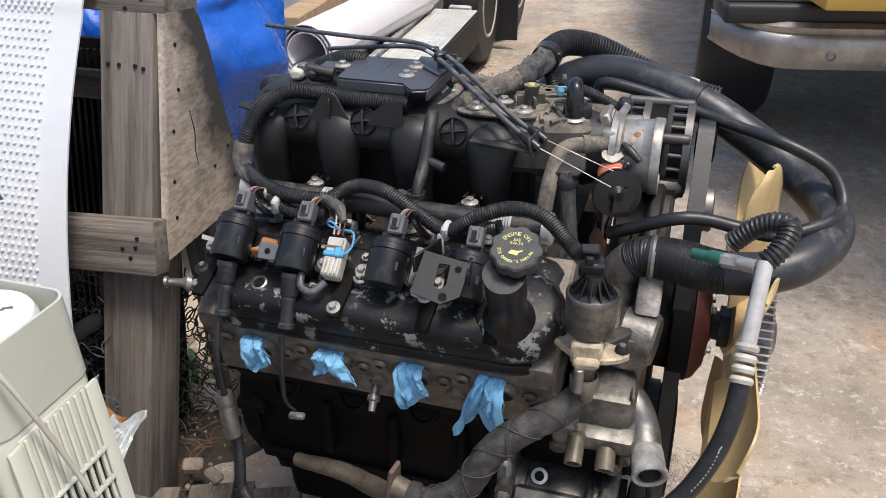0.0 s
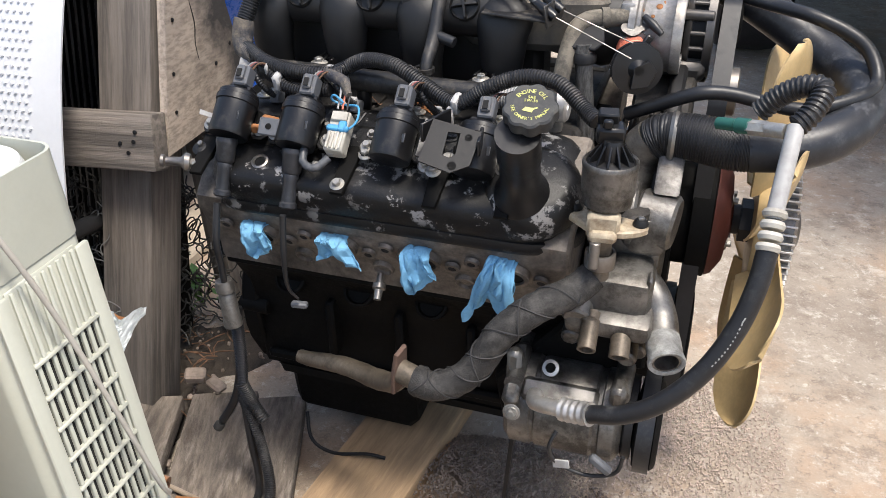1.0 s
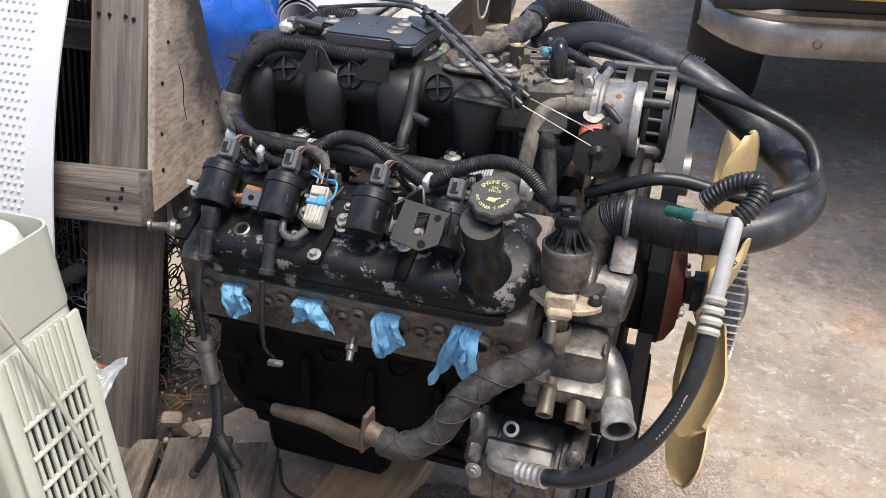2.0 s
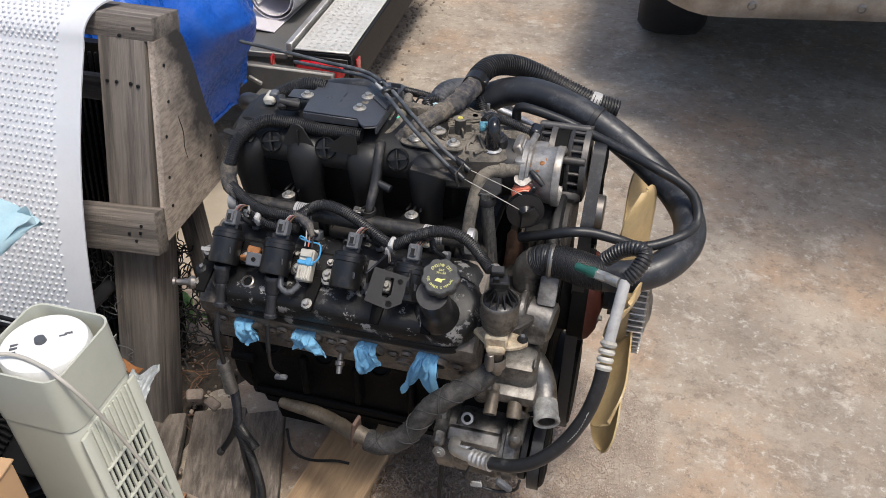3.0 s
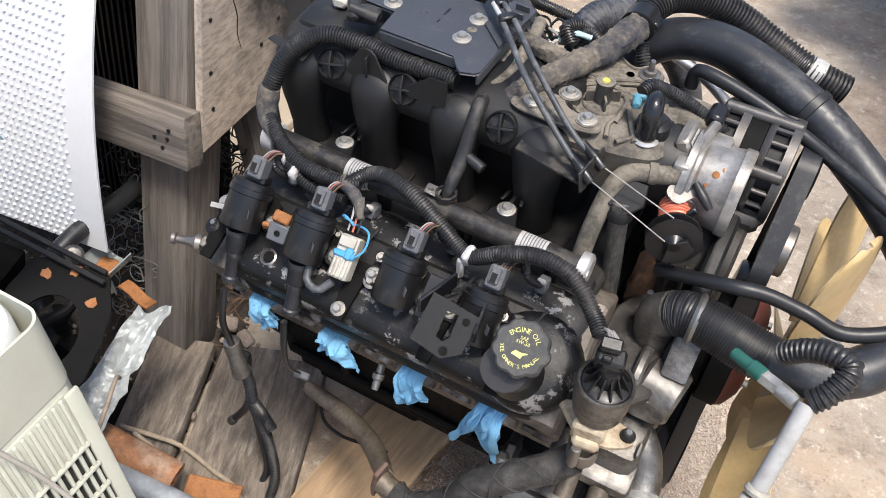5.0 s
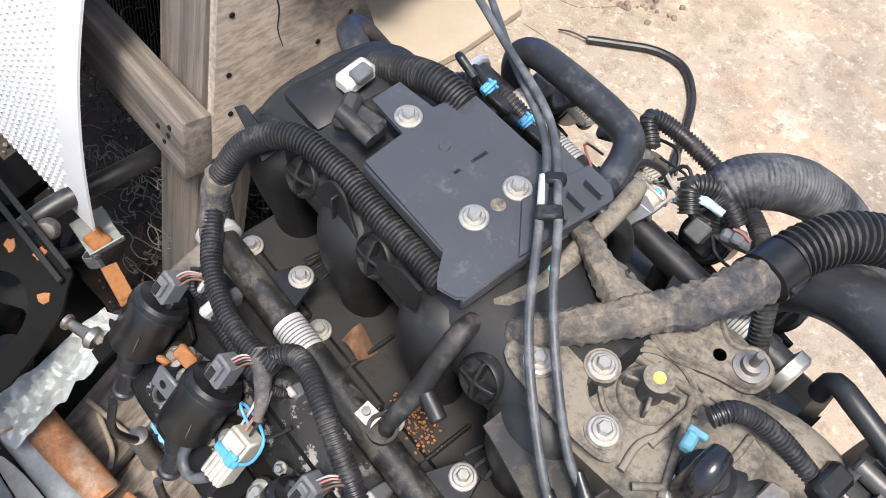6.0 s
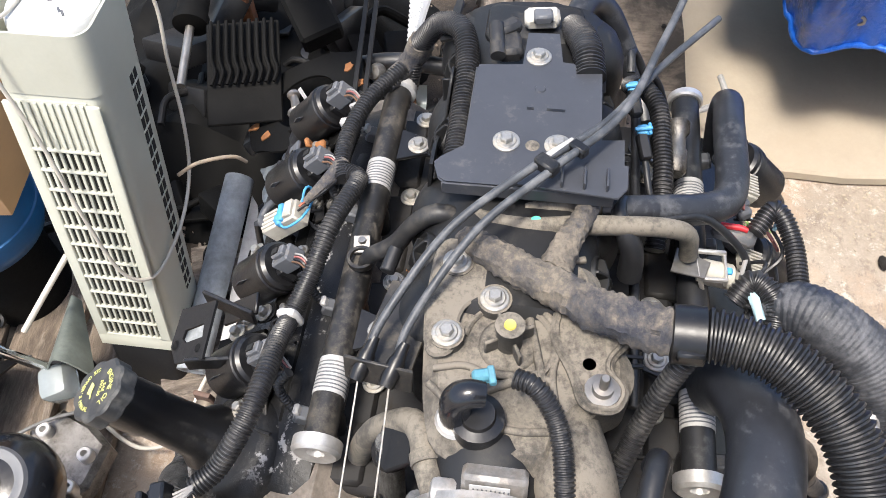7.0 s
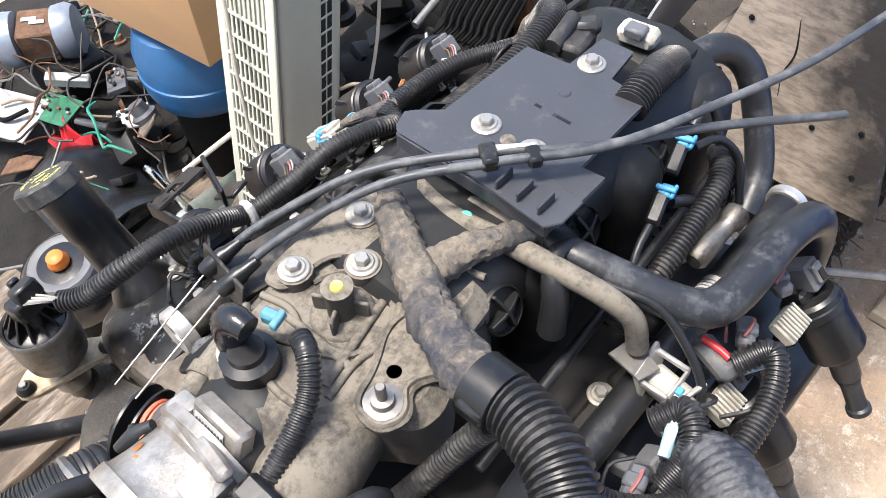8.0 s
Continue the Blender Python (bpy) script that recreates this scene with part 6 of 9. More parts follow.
part("loom", Geo().tube([(-0.09, -0.188, 0.705), (-0.05, -0.198, 0.690), (0.0, -0.200, 0.695)], 0.0085, 10, rib=0.0038), LOOM, eng)
part("cable_clip", Geo().box((0.011, 0.023, 0.023), pose(0.166, -0.206, 0.698, 20, 0, -10), 0.006, 2).box((0.008, 0.008, 0.03), pose(0.160, -0.214, 0.682), 0.002), LABEL_WHITE, eng, "white loom clip")
part("cable_clip", Geo().box((0.010, 0.022, 0.022), pose(-0.072, -0.196, 0.699, 15, 0, 0), 0.003), LABEL_WHITE, eng, "white loom clip")
part("taped_joint", Geo().tube([(-0.01, -0.190, 0.713), (0.02, -0.205, 0.71), (0.035, -0.222, 0.70)], [0.009, 0.007, 0.004], 10, wob=0.35), TAPE, eng)

# ---- EGR valve
ex, ey = 0.357, -0.270
eg = part("egr_valve", Geo().lathe([(0.020, 0.628), (0.0270, 0.630), (0.0278, 0.634), (0.0278, 0.642), (0.0292, 0.644), (0.0296, 0.647), (0.0296, 0.672), (0.0302, 0.674), (0.0302, 0.679), (0.0285, 0.681), (0.0265, 0.679), (0.0262, 0.674)], Matrix.Translation((ex, ey, 0)), 40), CAST_ALU, eng, "round metal exhaust gas valve with a black cap")
part("valve_cap", Geo().lathe([(0.0262, 0.672), (0.0255, 0.678), (0.0225, 0.680), (0.0130, 0.682), (0.0120, 0.698), (0.0100, 0.703)], Matrix.Translation((ex, ey, 0)), 32), BLACK_PLASTIC, eg)
CAP_RIB = Geo().prism([(0.0115, 0.0), (0.0245, 0.0), (0.0235, 0.004), (0.0125, 0.020)], 0.0022, Matrix.Translation((0, 0.0011, 0)) @ Matrix.Rotation(math.pi / 2, 4, "X"), 0.0005).mesh("rib", BLACK_PLASTIC)
for k in range(12):
    part("rib", CAP_RIB, None, eg, m=Matrix.Translation((ex, ey, 0.680)) @ Matrix.Rotation(k * math.pi / 6, 4, "Z"))
part("plug", Geo().box((0.030, 0.020, 0.020), pose(ex - 0.004, ey + 0.006, 0.708, 12, 0, 12), 0.003).box((0.022, 0.014, 0.016), pose(ex - 0.008, ey + 0.010, 0.724, 20, 0, 12), 0.002).box((0.010, 0.006, 0.010), pose(ex - 0.006, ey - 0.006, 0.722, 12, 0, 12), 0.0015), BLACK_PLASTIC, eg)
for k in range(4):
    part("plug_wire", Geo().tube([(ex - 0.012 + 0.004 * k, ey + 0.018, 0.722), (ex - 0.020 + 0.002 * k, ey + 0.030, 0.722), (0.333 + 0.001 * k, -0.242, 0.711)], 0.0014, 5), LEAD_GREY, eg)
arms = eased([(-0.050, 0.012), (-0.036, 0.000), (-0.012, -0.022), (0.020, -0.024), (0.040, -0.014), (0.050, -0.002), (0.040, 0.010), (0.014, 0.016), (-0.014, 0.020), (-0.040, 0.026)], 1)
part("flange", Geo().prism(arms, 0.009, Matrix.Translation((ex, ey - 0.004, 0.600)), 0.002), VALVE_CREAM, eg, "scorched cream mounting flange")
part("valve_body", Geo().box((0.036, 0.034, 0.030), pose(ex, ey - 0.012, 0.612, 0, 0, 6), 0.004).box((0.030, 0.020, 0.014), pose(ex + 0.002, ey - 0.026, 0.603, 12, 0, 6), 0.004), VALVE_CREAM, eg, "scorched cream valve body")
part("shade_ring", Geo().lathe([(0.021, 0.622), (0.022, 0.630)], Matrix.Translation((ex, ey, 0)), 28), BLACK_IRON, eg)
part("neck", Geo().lathe([(0.0125, 0.545), (0.0125, 0.590), (0.016, 0.594), (0.016, 0.602)], Matrix.Translation((ex, ey - 0.018, 0)), 22), TAN_PIPE, eg)
part("nut", Geo().lathe([(0.0120, 0.562), (0.0170, 0.561), (0.0172, 0.563), (0.0172, 0.577), (0.0165, 0.579), (0.0140, 0.579), (0.0135, 0.570)], Matrix.Translation((ex + 0.001, ey - 0.020, 0)), 30), STEEL, eg, "round steel gland nut")
part("pintle", Geo().cyl((ex - 0.004, ey - 0.040, 0.568), (ex - 0.004, ey - 0.036, 0.598), 0.006, n=14, ch=0.001), STEEL, eg)
for dx, dy in ((-0.036, 0.014), (0.039, -0.004)):
    bolt(SMALL_BOLT, (ex + dx, ey + dy, 0.613), (0, 0, 1), eg)
    part("spacer", Geo().lathe([(0.0078, 0.609), (0.0085, 0.6095), (0.0085, 0.612), (0.0055, 0.6165)], (ex + dx, ey + dy, 0.0), 14), DARK_STEEL, eg)

# insulated pipe and stained tail pipe
part("wrapped_pipe", Geo().tube([(0.352, -0.288, 0.545), (0.335, -0.302, 0.530), (0.300, -0.328, 0.517), (0.264, -0.346, 0.488), (0.243, -0.356, 0.450), (0.222, -0.364, 0.424), (0.190, -0.374, 0.412), (0.165, -0.372, 0.414)], 0.0178, 18, 0.004, wob=0.10), WRAP, eng, "pipe in a stitched heat sleeve")
def winding(pts, r, pitch, phase, turn):
    """A thread wound round a smooth line."""
    line, length = spline(pts, 0.003)
    x = (line[1] - line[0]).orthogonal().normalized()
    out = []
    for i, p in enumerate(line):
        t = (line[min(i + 1, len(line) - 1)] - line[max(i - 1, 0)]).normalized()
        x = (x - t * x.dot(t)).normalized()
        a = phase + turn * 2 * math.pi * i * 0.003 / pitch
        out.append(tuple(p + x * (r * math.cos(a)) + t.cross(x) * (r * math.sin(a))))
    return out


SLEEVE = [(0.335, -0.302, 0.530), (0.300, -0.328, 0.517), (0.264, -0.346, 0.488), (0.243, -0.356, 0.450), (0.222, -0.364, 0.424), (0.190, -0.374, 0.412), (0.168, -0.372, 0.414)]
for ph, tn in ((0.0, 1), (3.1, 1), (0.9, -1)):
    part("stitching", Geo().tube(winding(SLEEVE, 0.0184, 0.075, ph, tn), 0.0011, 5, 0.003), STITCH, eng)
part("pipe_stub", Geo().tube([(0.170, -0.372, 0.414), (0.145, -0.366, 0.418)], 0.0145, 16), TAN_PIPE, eng)
part("pipe_flange", Geo().prism([(-0.012, -0.030), (0.010, -0.032), (0.016, 0.0), (0.010, 0.032), (-0.012, 0.030), (-0.016, 0)], 0.006, basis((0.146, -0.366, 0.418), nrm((-0.95, 0.15, 0.1)), (0, 1, 0)), 0.0015), FLANGE_RUST, eng, "rusty pipe flange")
part("tail_pipe", Geo().tube([(0.142, -0.350, 0.394), (0.115, -0.320, 0.355), (0.075, -0.285, 0.325), (0.02, -0.262, 0.315), (-0.045, -0.245, 0.300), (-0.062, -0.24, 0.297)], [0.011, 0.013, 0.014, 0.013, 0.012, 0.010], 14, wob=0.1), TAN_PIPE, eng, "stained bare tail pipe")

# compressor with pulley
cx = basis((0.248, -0.222, 0.296), (1, 0, 0), (0, -1, 0))
comp = part("compressor", Geo().lathe([(0.030, 0.0), (0.055, 0.004), (0.0635, 0.012), (0.0635, 0.038), (0.061, 0.040), (0.061, 0.044), (0.0635, 0.046), (0.0635, 0.118), (0.060, 0.122), (0.060, 0.128), (0.064, 0.13), (0.064, 0.148), (0.05, 0.158)], cx, 40), CAST_ALU, eng, "cast aluminium air conditioning compressor")
part("mount_ear", Geo().box((0.022, 0.090, 0.02), pose(0.262, -0.25, 0.352, 25), 0.006).cyl((0.262, -0.272, 0.352), (0.262, -0.17, 0.352), 0.012, n=14), CAST_ALU, comp)
part("mount_ear", Geo().box((0.020, 0.022, 0.14), pose(0.258, -0.245, 0.318), 0.006), CAST_ALU, comp)
part("mount_ear", Geo().box((0.020, 0.03, 0.03), pose(0.395, -0.262, 0.362), 0.006).cyl((0.398, -0.268, 0.362), (0.398, -0.17, 0.362), 0.012, n=14), CAST_ALU, comp)
part("port_pad", Geo().box((0.10, 0.032, 0.014), pose(0.322, -0.266, 0.345, 35), 0.006), CAST_ALU, comp)
hn = nrm((0, -0.72, 0.69))
for x, r, dz in ((0.308, 0.017, 0.0), (0.305, 0.011, 0.036)):
    c = Vector((x, -0.222, 0.296)) + hn * 0.064 + Vector((0, 0.69, 0.72)) * dz
    part("port_ring", Geo().lathe([(r, -0.004), (r, 0.003), (r * 0.62, 0.004), (r * 0.6, -0.001)], basis(c, hn), 20), BRIGHT_ALU, comp)
    part("port", Geo().lathe([(r * 0.62, 0.001), (0.0005, 0.001)], basis(c, hn), 16), DARK_VOID, comp)
part("clutch_coil", Geo().lathe([(0.05, 0), (0.056, 0.004), (0.056, 0.014)], basis((0.404, -0.222, 0.296), (1, 0, 0)), 32), DARK_STEEL, comp)
part("pulley", Geo().lathe([(0.03, 0)] + [(0.0585 + (0.0025 if k % 2 else 0), 0.004 + 0.0026 * k) for k in range(10)] + [(0.057, 0.032), (0.052, 0.034), (0.045, 0.030), (0.02, 0.032)], basis((0.418, -0.222, 0.290), (1, 0, 0)), 40), BLACK_IRON, comp, "black ribbed pulley")
part("wire", Geo().tube([(0.325, -0.285, 0.300), (0.318, -0.295, 0.278), (0.33, -0.29, 0.25), (0.37, -0.285, 0.235), (0.405, -0.285, 0.25), (0.412, -0.285, 0.28)], 0.0028, 6), RUBBER, comp)
part("wire_plug", Geo().box((0.034, 0.012, 0.012), pose(0.385, -0.288, 0.262, 0, 38, 0), 0.003), CONN_GREY, comp)
part("wire_tag", Geo().box((0.022, 0.003, 0.014), pose(0.335, -0.292, 0.252, 0, -10, 0), 0.001), LABEL_WHITE, comp)
bolt(WASHER_BOLT, (0.268, -0.300, 0.330), (0, -1, 0.2), comp)
part("bracket_cast", Geo().prism([(0.22, 0.30), (0.30, 0.40), (0.33, 0.44), (0.42, 0.43), (0.42, 0.36), (0.30, 0.32), (0.255, 0.22), (0.235, 0.22)][::-1], 0.05, basis((0, -0.155, 0), (0, -1, 0), (1, 0, 0)), 0.006), BLACK_IRON, eng, "black accessory bracket")
part("strap", Geo().box((0.006, 0.016, 0.16), pose(0.253, -0.24, 0.155, 0, 4, 0), 0.001), DARK_STEEL, eng)

# water pump, outlets, pulley and fan
wp = part("water_pump", Geo().lathe([(0.105, 0.0), (0.105, 0.02), (0.085, 0.03), (0.075, 0.055), (0.050, 0.065), (0.032, 0.07), (0.032, 0.095)], basis((0.345, 0.0, 0.500), (1, 0, 0)), 36), CAST_ALU, eng, "cast aluminium water pump")
q = Geo().box((0.075, 0.09, 0.085), pose(0.385, -0.135, 0.505, 0, 0, 0), 0.018, 2).box((0.05, 0.07, 0.06), pose(0.400, -0.165, 0.555, 10, 0, 0), 0.014, 2)
q.cyl((0.385, -0.165, 0.565), (0.432, -0.172, 0.562), 0.034, n=24, ch=0.004).cyl((0.372, -0.165, 0.565), (0.384, -0.165, 0.565), 0.040, n=24, ch=0.003)
part("pump_casting", q, CAST_ALU, wp)
q = Geo().box((0.085, 0.07, 0.075), pose(0.375, -0.205, 0.480, 8, 0, 0), 0.016, 2).box((0.105, 0.05, 0.03), pose(0.370, -0.232, 0.452, 12, 0, 0), 0.010, 2).cyl((0.333, -0.215, 0.475), (0.333, -0.255, 0.458), 0.018, n=18, ch=0.003)
part("thermostat_housing", q, CAST_ALU, wp)
for a, b, r in (((0.350, -0.242, 0.462), (0.352, -0.284, 0.436), 0.0115), ((0.388, -0.236, 0.452), (0.390, -0.272, 0.424), 0.0125)):
    o = part("outlet", Geo().tube([a, tuple((Vector(a) + Vector(b)) / 2), b], r, 16, 0.006, hollow=True), TAN_PIPE, wp, "open metal outlet")
    m = Vector(a).lerp(Vector(b), 0.25)
    part("bead", Geo().lathe([(r, -0.003), (r + 0.002, 0), (r, 0.003)], basis(m, Vector(b) - Vector(a)), 18), TAN_PIPE, o)
op = [(0.398, -0.178, 0.482), (0.416, -0.192, 0.468), (0.428, -0.206, 0.448), (0.436, -0.228, 0.434), (0.446, -0.264, 0.424)]
lo = part("large_outlet", Geo().tube(op, [0.022, 0.0225, 0.0225, 0.0205, 0.0205], 26, 0.004, hollow=True), CAST_ALU, wp, "large open water outlet")
part("crust", Geo().lathe([(0.0212, -0.036), (0.0216, -0.030), (0.0214, -0.006), (0.0228, -0.003), (0.0230, 0.001), (0.0215, 0.003), (0.0175, 0.002), (0.0165, -0.004), (0.0165, -0.03)], basis(op[-1], Vector(op[-1]) - Vector(op[-2])), 30), CRUST, lo, "pale corrosion crust")
part("flange_tab", Geo().box((0.006, 0.02, 0.04), pose(0.413, -0.222, 0.498, 10, 0, 0), 0.002), CAST_ALU, wp)
for x, y, z in ((0.408, -0.205, 0.400), (0.325, -0.225, 0.42), (0.398, -0.23, 0.405)):
    part("cast_stud", Geo().cyl((x, y + 0.03, z), (x, y - 0.012, z - 0.006), 0.012, n=14, ch=0.003), CAST_ALU, wp)
part("front_bracket", Geo().prism([(-0.18, 0.56), (-0.09, 0.66), (-0.02, 0.70), (0.10, 0.70), (0.12, 0.60), (0.0, 0.56), (-0.10, 0.52)][::-1], 0.02, basis((0.395, 0, 0), (1, 0, 0), (0, 1, 0)), 0.004), DARK_STEEL, eng)
part("bracket_web", Geo().prism([(-0.175, 0.60), (-0.12, 0.66), (-0.115, 0.60)][::-1], 0.03, basis((0.40, 0, 0), (1, 0, 0), (0, 1, 0)), 0.003), CAST_ALU, eng)
part("neck_casting", Geo().tube([(0.385, -0.11, 0.55), (0.378, -0.115, 0.59), (0.375, -0.118, 0.625), (0.39, -0.122, 0.648)], [0.030, 0.028, 0.027, 0.026], 18), CAST_ALU, eng, "cast water neck")
pul = part("pump_pulley", Geo().lathe([(0.03, 0.0), (0.082, 0.002), (0.086, 0.004), (0.086, 0.030), (0.083, 0.032)], basis((0.444, 0, 0.492), (1, 0, 0)), 44), BLACK_IRON, eng, "black pulley with a rusty red face")
part("pulley_face", Geo().lathe([(0.084, 0.0), (0.080, 0.008), (0.060, 0.020), (0.030, 0.024), (0.022, 0.026)], basis((0.476, 0, 0.492), (1, 0, 0)), 40), RED_PULLEY, pul)
for k in range(4):
    a = k * math.pi / 2 + 0.5
    bolt(FLANGE_BOLT, (0.497, 0.042 * math.cos(a), 0.492 + 0.042 * math.sin(a)), (1, 0, 0), pul)
part("shaft", Geo().cyl((0.49, 0, 0.492), (0.56, 0, 0.492), 0.021, n=18, ch=0.002).lathe([(0.030, 0), (0.030, 0.022)], basis((0.512, 0, 0.492), (1, 0, 0)), 6), DARK_STEEL, pul)
part("crank_pulley", Geo().lathe([(0.03, 0.0)] + [(0.088 + (0.003 if k % 2 else 0), 0.004 + 0.003 * k) for k in range(9)] + [(0.085, 0.034), (0.06, 0.036), (0.03, 0.03)], basis((0.438, 0.0, 0.262), (1, 0, 0)), 44), BLACK_IRON, eng, "black crankshaft pulley")
part("idler_pulley", Geo().lathe([(0.012, 0.0), (0.030, 0.0), (0.032, 0.002), (0.032, 0.030), (0.030, 0.032), (0.022, 0.030), (0.018, 0.026), (0.008, 0.026)], basis((0.448, 0.015, 0.668), (1, 0, 0)), 32), STEEL, eng, "shiny bare idler pulley")


def hull(circles, n=40):
    pts = [(c[0] + c[2] * math.cos(2 * math.pi * k / n), c[1] + c[2] * math.sin(2 * math.pi * k / n)) for c in circles for k in range(n)]
    pts = sorted(set(pts))
    cross = lambda o, a, b: (a[0] - o[0]) * (b[1] - o[1]) - (a[1] - o[1]) * (b[0] - o[0])
    lo, hi = [], []
    for p in pts:
        while len(lo) > 1 and cross(lo[-2], lo[-1], p) <= 0:
            lo.pop()
        lo.append(p)
    for p in reversed(pts):
        while len(hi) > 1 and cross(hi[-2], hi[-1], p) <= 0:
            hi.pop()
        hi.append(p)
    return lo[:-1] + hi[:-1]


def belt(circles, x0, x1, parent):
    o, i = hull([(y, z, r + 0.004) for y, z, r in circles]), hull(circles)
    q = Geo()
    for loop in (o, i):
        k = len(loop)
        q.add([(x0, y, z) for y, z in loop] + [(x1, y, z) for y, z in loop], [((j + 1) % k, j, k + j, k + (j + 1) % k) for j in range(k)])
    return part("drive_belt", q, RUBBER, parent, "black rubber drive belt")


belt([(0.0, 0.262, 0.092), (0.06, 0.745, 0.030), (-0.015, 0.662, 0.033), (0.13, 0.45, 0.05)], 0.446, 0.468, eng)
belt([(0.0, 0.262, 0.092), (-0.222, 0.290, 0.062)], 0.424, 0.444, eng)
part("tensioner", Geo().lathe([(0.02, 0), (0.048, 0.003), (0.05, 0.006), (0.05, 0.028), (0.03, 0.032)], basis((0.438, 0.13, 0.45), (1, 0, 0)), 30), BLACK_PLASTIC, eng)

part("front_cover", Geo().prism(eased([(-0.105, 0.24), (-0.12, 0.40), (-0.105, 0.58), (0.105, 0.58), (0.12, 0.40), (0.105, 0.24)], 1)[::-1], 0.028, basis((0.400, 0, 0), (1, 0, 0), (0, 1, 0)), 0.004), BLACK_IRON, eng, "oily black front cover")
part("pump_hub", Geo().lathe([(0.03, 0), (0.072, 0.0), (0.072, 0.018)], basis((0.428, 0, 0.492), (1, 0, 0)), 32), BLACK_IRON, eng)

# fan and clutch
fan = part("cooling_fan", Geo().lathe([(0.05, 0.0), (0.075, 0.002), (0.078, 0.006), (0.078, 0.026), (0.072, 0.03), (0.05, 0.03)], basis((0.527, 0, 0.480), (1, 0, 0)), 36), FAN_NYLON, eng, "aged tan nylon cooling fan")


def blade_mesh():
    def at(u, v):
        r = 0.072 + 0.200 * v
        w = (0.036 + 0.018 * min(1, v * 1.5)) * (1 if v < 0.74 else max(0.02, 1 - ((v - 0.74) / 0.261) ** 2.2) ** 0.5)
        pitch = math.radians(37 - 15 * v)
        s = (u - 0.5) * 2 * w
        curve = 0.008 * (1 - (2 * u - 1) ** 2)
        return Vector((s * math.sin(pitch) + curve, s * math.cos(pitch) + 0.02 * v * v, r))
    return Geo().slab(at, 10, 40, 0.003).mesh("blade", FAN_NYLON, 50)


BLADE = blade_mesh()
for k in range(8):
    part("blade", BLADE, None, fan, m=Matrix.Translation((0.540, 0, 0.480)) @ Matrix.Rotation(0.16 + k * 2 * math.pi / 8, 4, "X"))
part("fan_clutch", Geo().lathe([(0.03, 0.0), (0.078, 0.002), (0.080, 0.006), (0.080, 0.026), (0.06, 0.030), (0.03, 0.036), (0.02, 0.04)], basis((0.550, 0, 0.486), (1, 0, 0)), 40), CAST_ALU, fan, "finned metal fan clutch")
FIN = Geo().box((0.028, 0.0026, 0.014), Matrix.Translation((0.015, 0, 0.080)), 0.0005).mesh("fin", BRIGHT_ALU)
for k in range(48):
    part("fin", FIN, None, fan, m=Matrix.Translation((0.550, 0, 0.486)) @ Matrix.Rotation(k * 2 * math.pi / 48, 4, "X"))

# alternator
am = basis((0.346, 0.072, 0.730), (1, 0, 0), (0, -1, 0))
alt = part("alternator", Geo().lathe([(0.030, 0.004), (0.056, 0.005), (0.0565, 0.092), (0.030, 0.094)], am, 40), DARK_STEEL, eng, "cast aluminium alternator with slotted ends and dark windings")
part("stator", Geo().lathe([(0.058, 0.035), (0.0610, 0.036), (0.0610, 0.056), (0.058, 0.057)], am, 44), BLACK_IRON, alt)
for x0, x1 in ((0.000, 0.036), (0.056, 0.094)):
    part("end_frame", Geo().lathe([(0.040, x0), (0.060, x0 + 0.001), (0.064, x0 + 0.005), (0.0655, x0 + 0.009), (0.0575, x0 + 0.010)], am, 44).lathe([(0.0575, x1 - 0.012), (0.0655, x1 - 0.011), (0.0645, x1 - 0.001), (0.058, x1)], am, 44), CASE_ALU, alt, "cast aluminium end frame")
    rib_mesh = Geo().box((x1 - x0 - 0.012, 0.0050, 0.007), Matrix.Translation((x0 + (x1 - x0) / 2, 0, 0.0615)), 0.0015).mesh("vent_rib", CASE_ALU)
    for k in range(20):
        part("vent_rib", rib_mesh, None, alt, m=Matrix.Translation((0.346, 0.072, 0.730)) @ Matrix.Rotation(k * math.pi / 10 + 8 * x0, 4, "X"))
for a in (-0.5, 1.5, 2.6, 4.2):
    part("clamp_ear", Geo().cyl((0.348, 0.072 + 0.063 * math.cos(a), 0.730 + 0.063 * math.sin(a)), (0.438, 0.072 + 0.063 * math.cos(a), 0.730 + 0.063 * math.sin(a)), 0.007, n=14, ch=0.002), CASE_ALU, alt)
part("alternator_pulley", Geo().lathe([(0.012, 0), (0.030, 0.002)] + [(0.0285 + 0.0015 * (k % 2), 0.004 + 0.002 * k) for k in range(10)] + [(0.024, 0.027), (0.012, 0.028)], basis((0.444, 0.06, 0.745), (1, 0, 0)), 28), BLACK_IRON, alt)
part("mount", Geo().box((0.07, 0.03, 0.03), pose(0.40, 0.02, 0.690, 10, 0, 0), 0.008), CASE_ALU, alt)
part("mount_bracket", Geo().prism(eased([(-0.060, 0.575), (-0.055, 0.655), (-0.010, 0.690), (0.050, 0.672), (0.120, 0.690), (0.130, 0.560), (0.02, 0.545)], 1)[::-1], 0.075, basis((0.352, 0, 0), (1, 0, 0), (0, 1, 0)), 0.004), DARK_CAST, eng, "grimy dark alternator bracket")
for k in range(4):
    part("bracket_rib", Geo().box((0.006, 0.012, 0.085), pose(0.362 + 0.018 * k, -0.060, 0.618, 6, 0, 0), 0.002), DARK_CAST, eng)
part("back_plug", Geo().box((0.02, 0.03, 0.03), pose(0.344, 0.050, 0.786, 0, 10, 0), 0.004), BLACK_PLASTIC, alt)

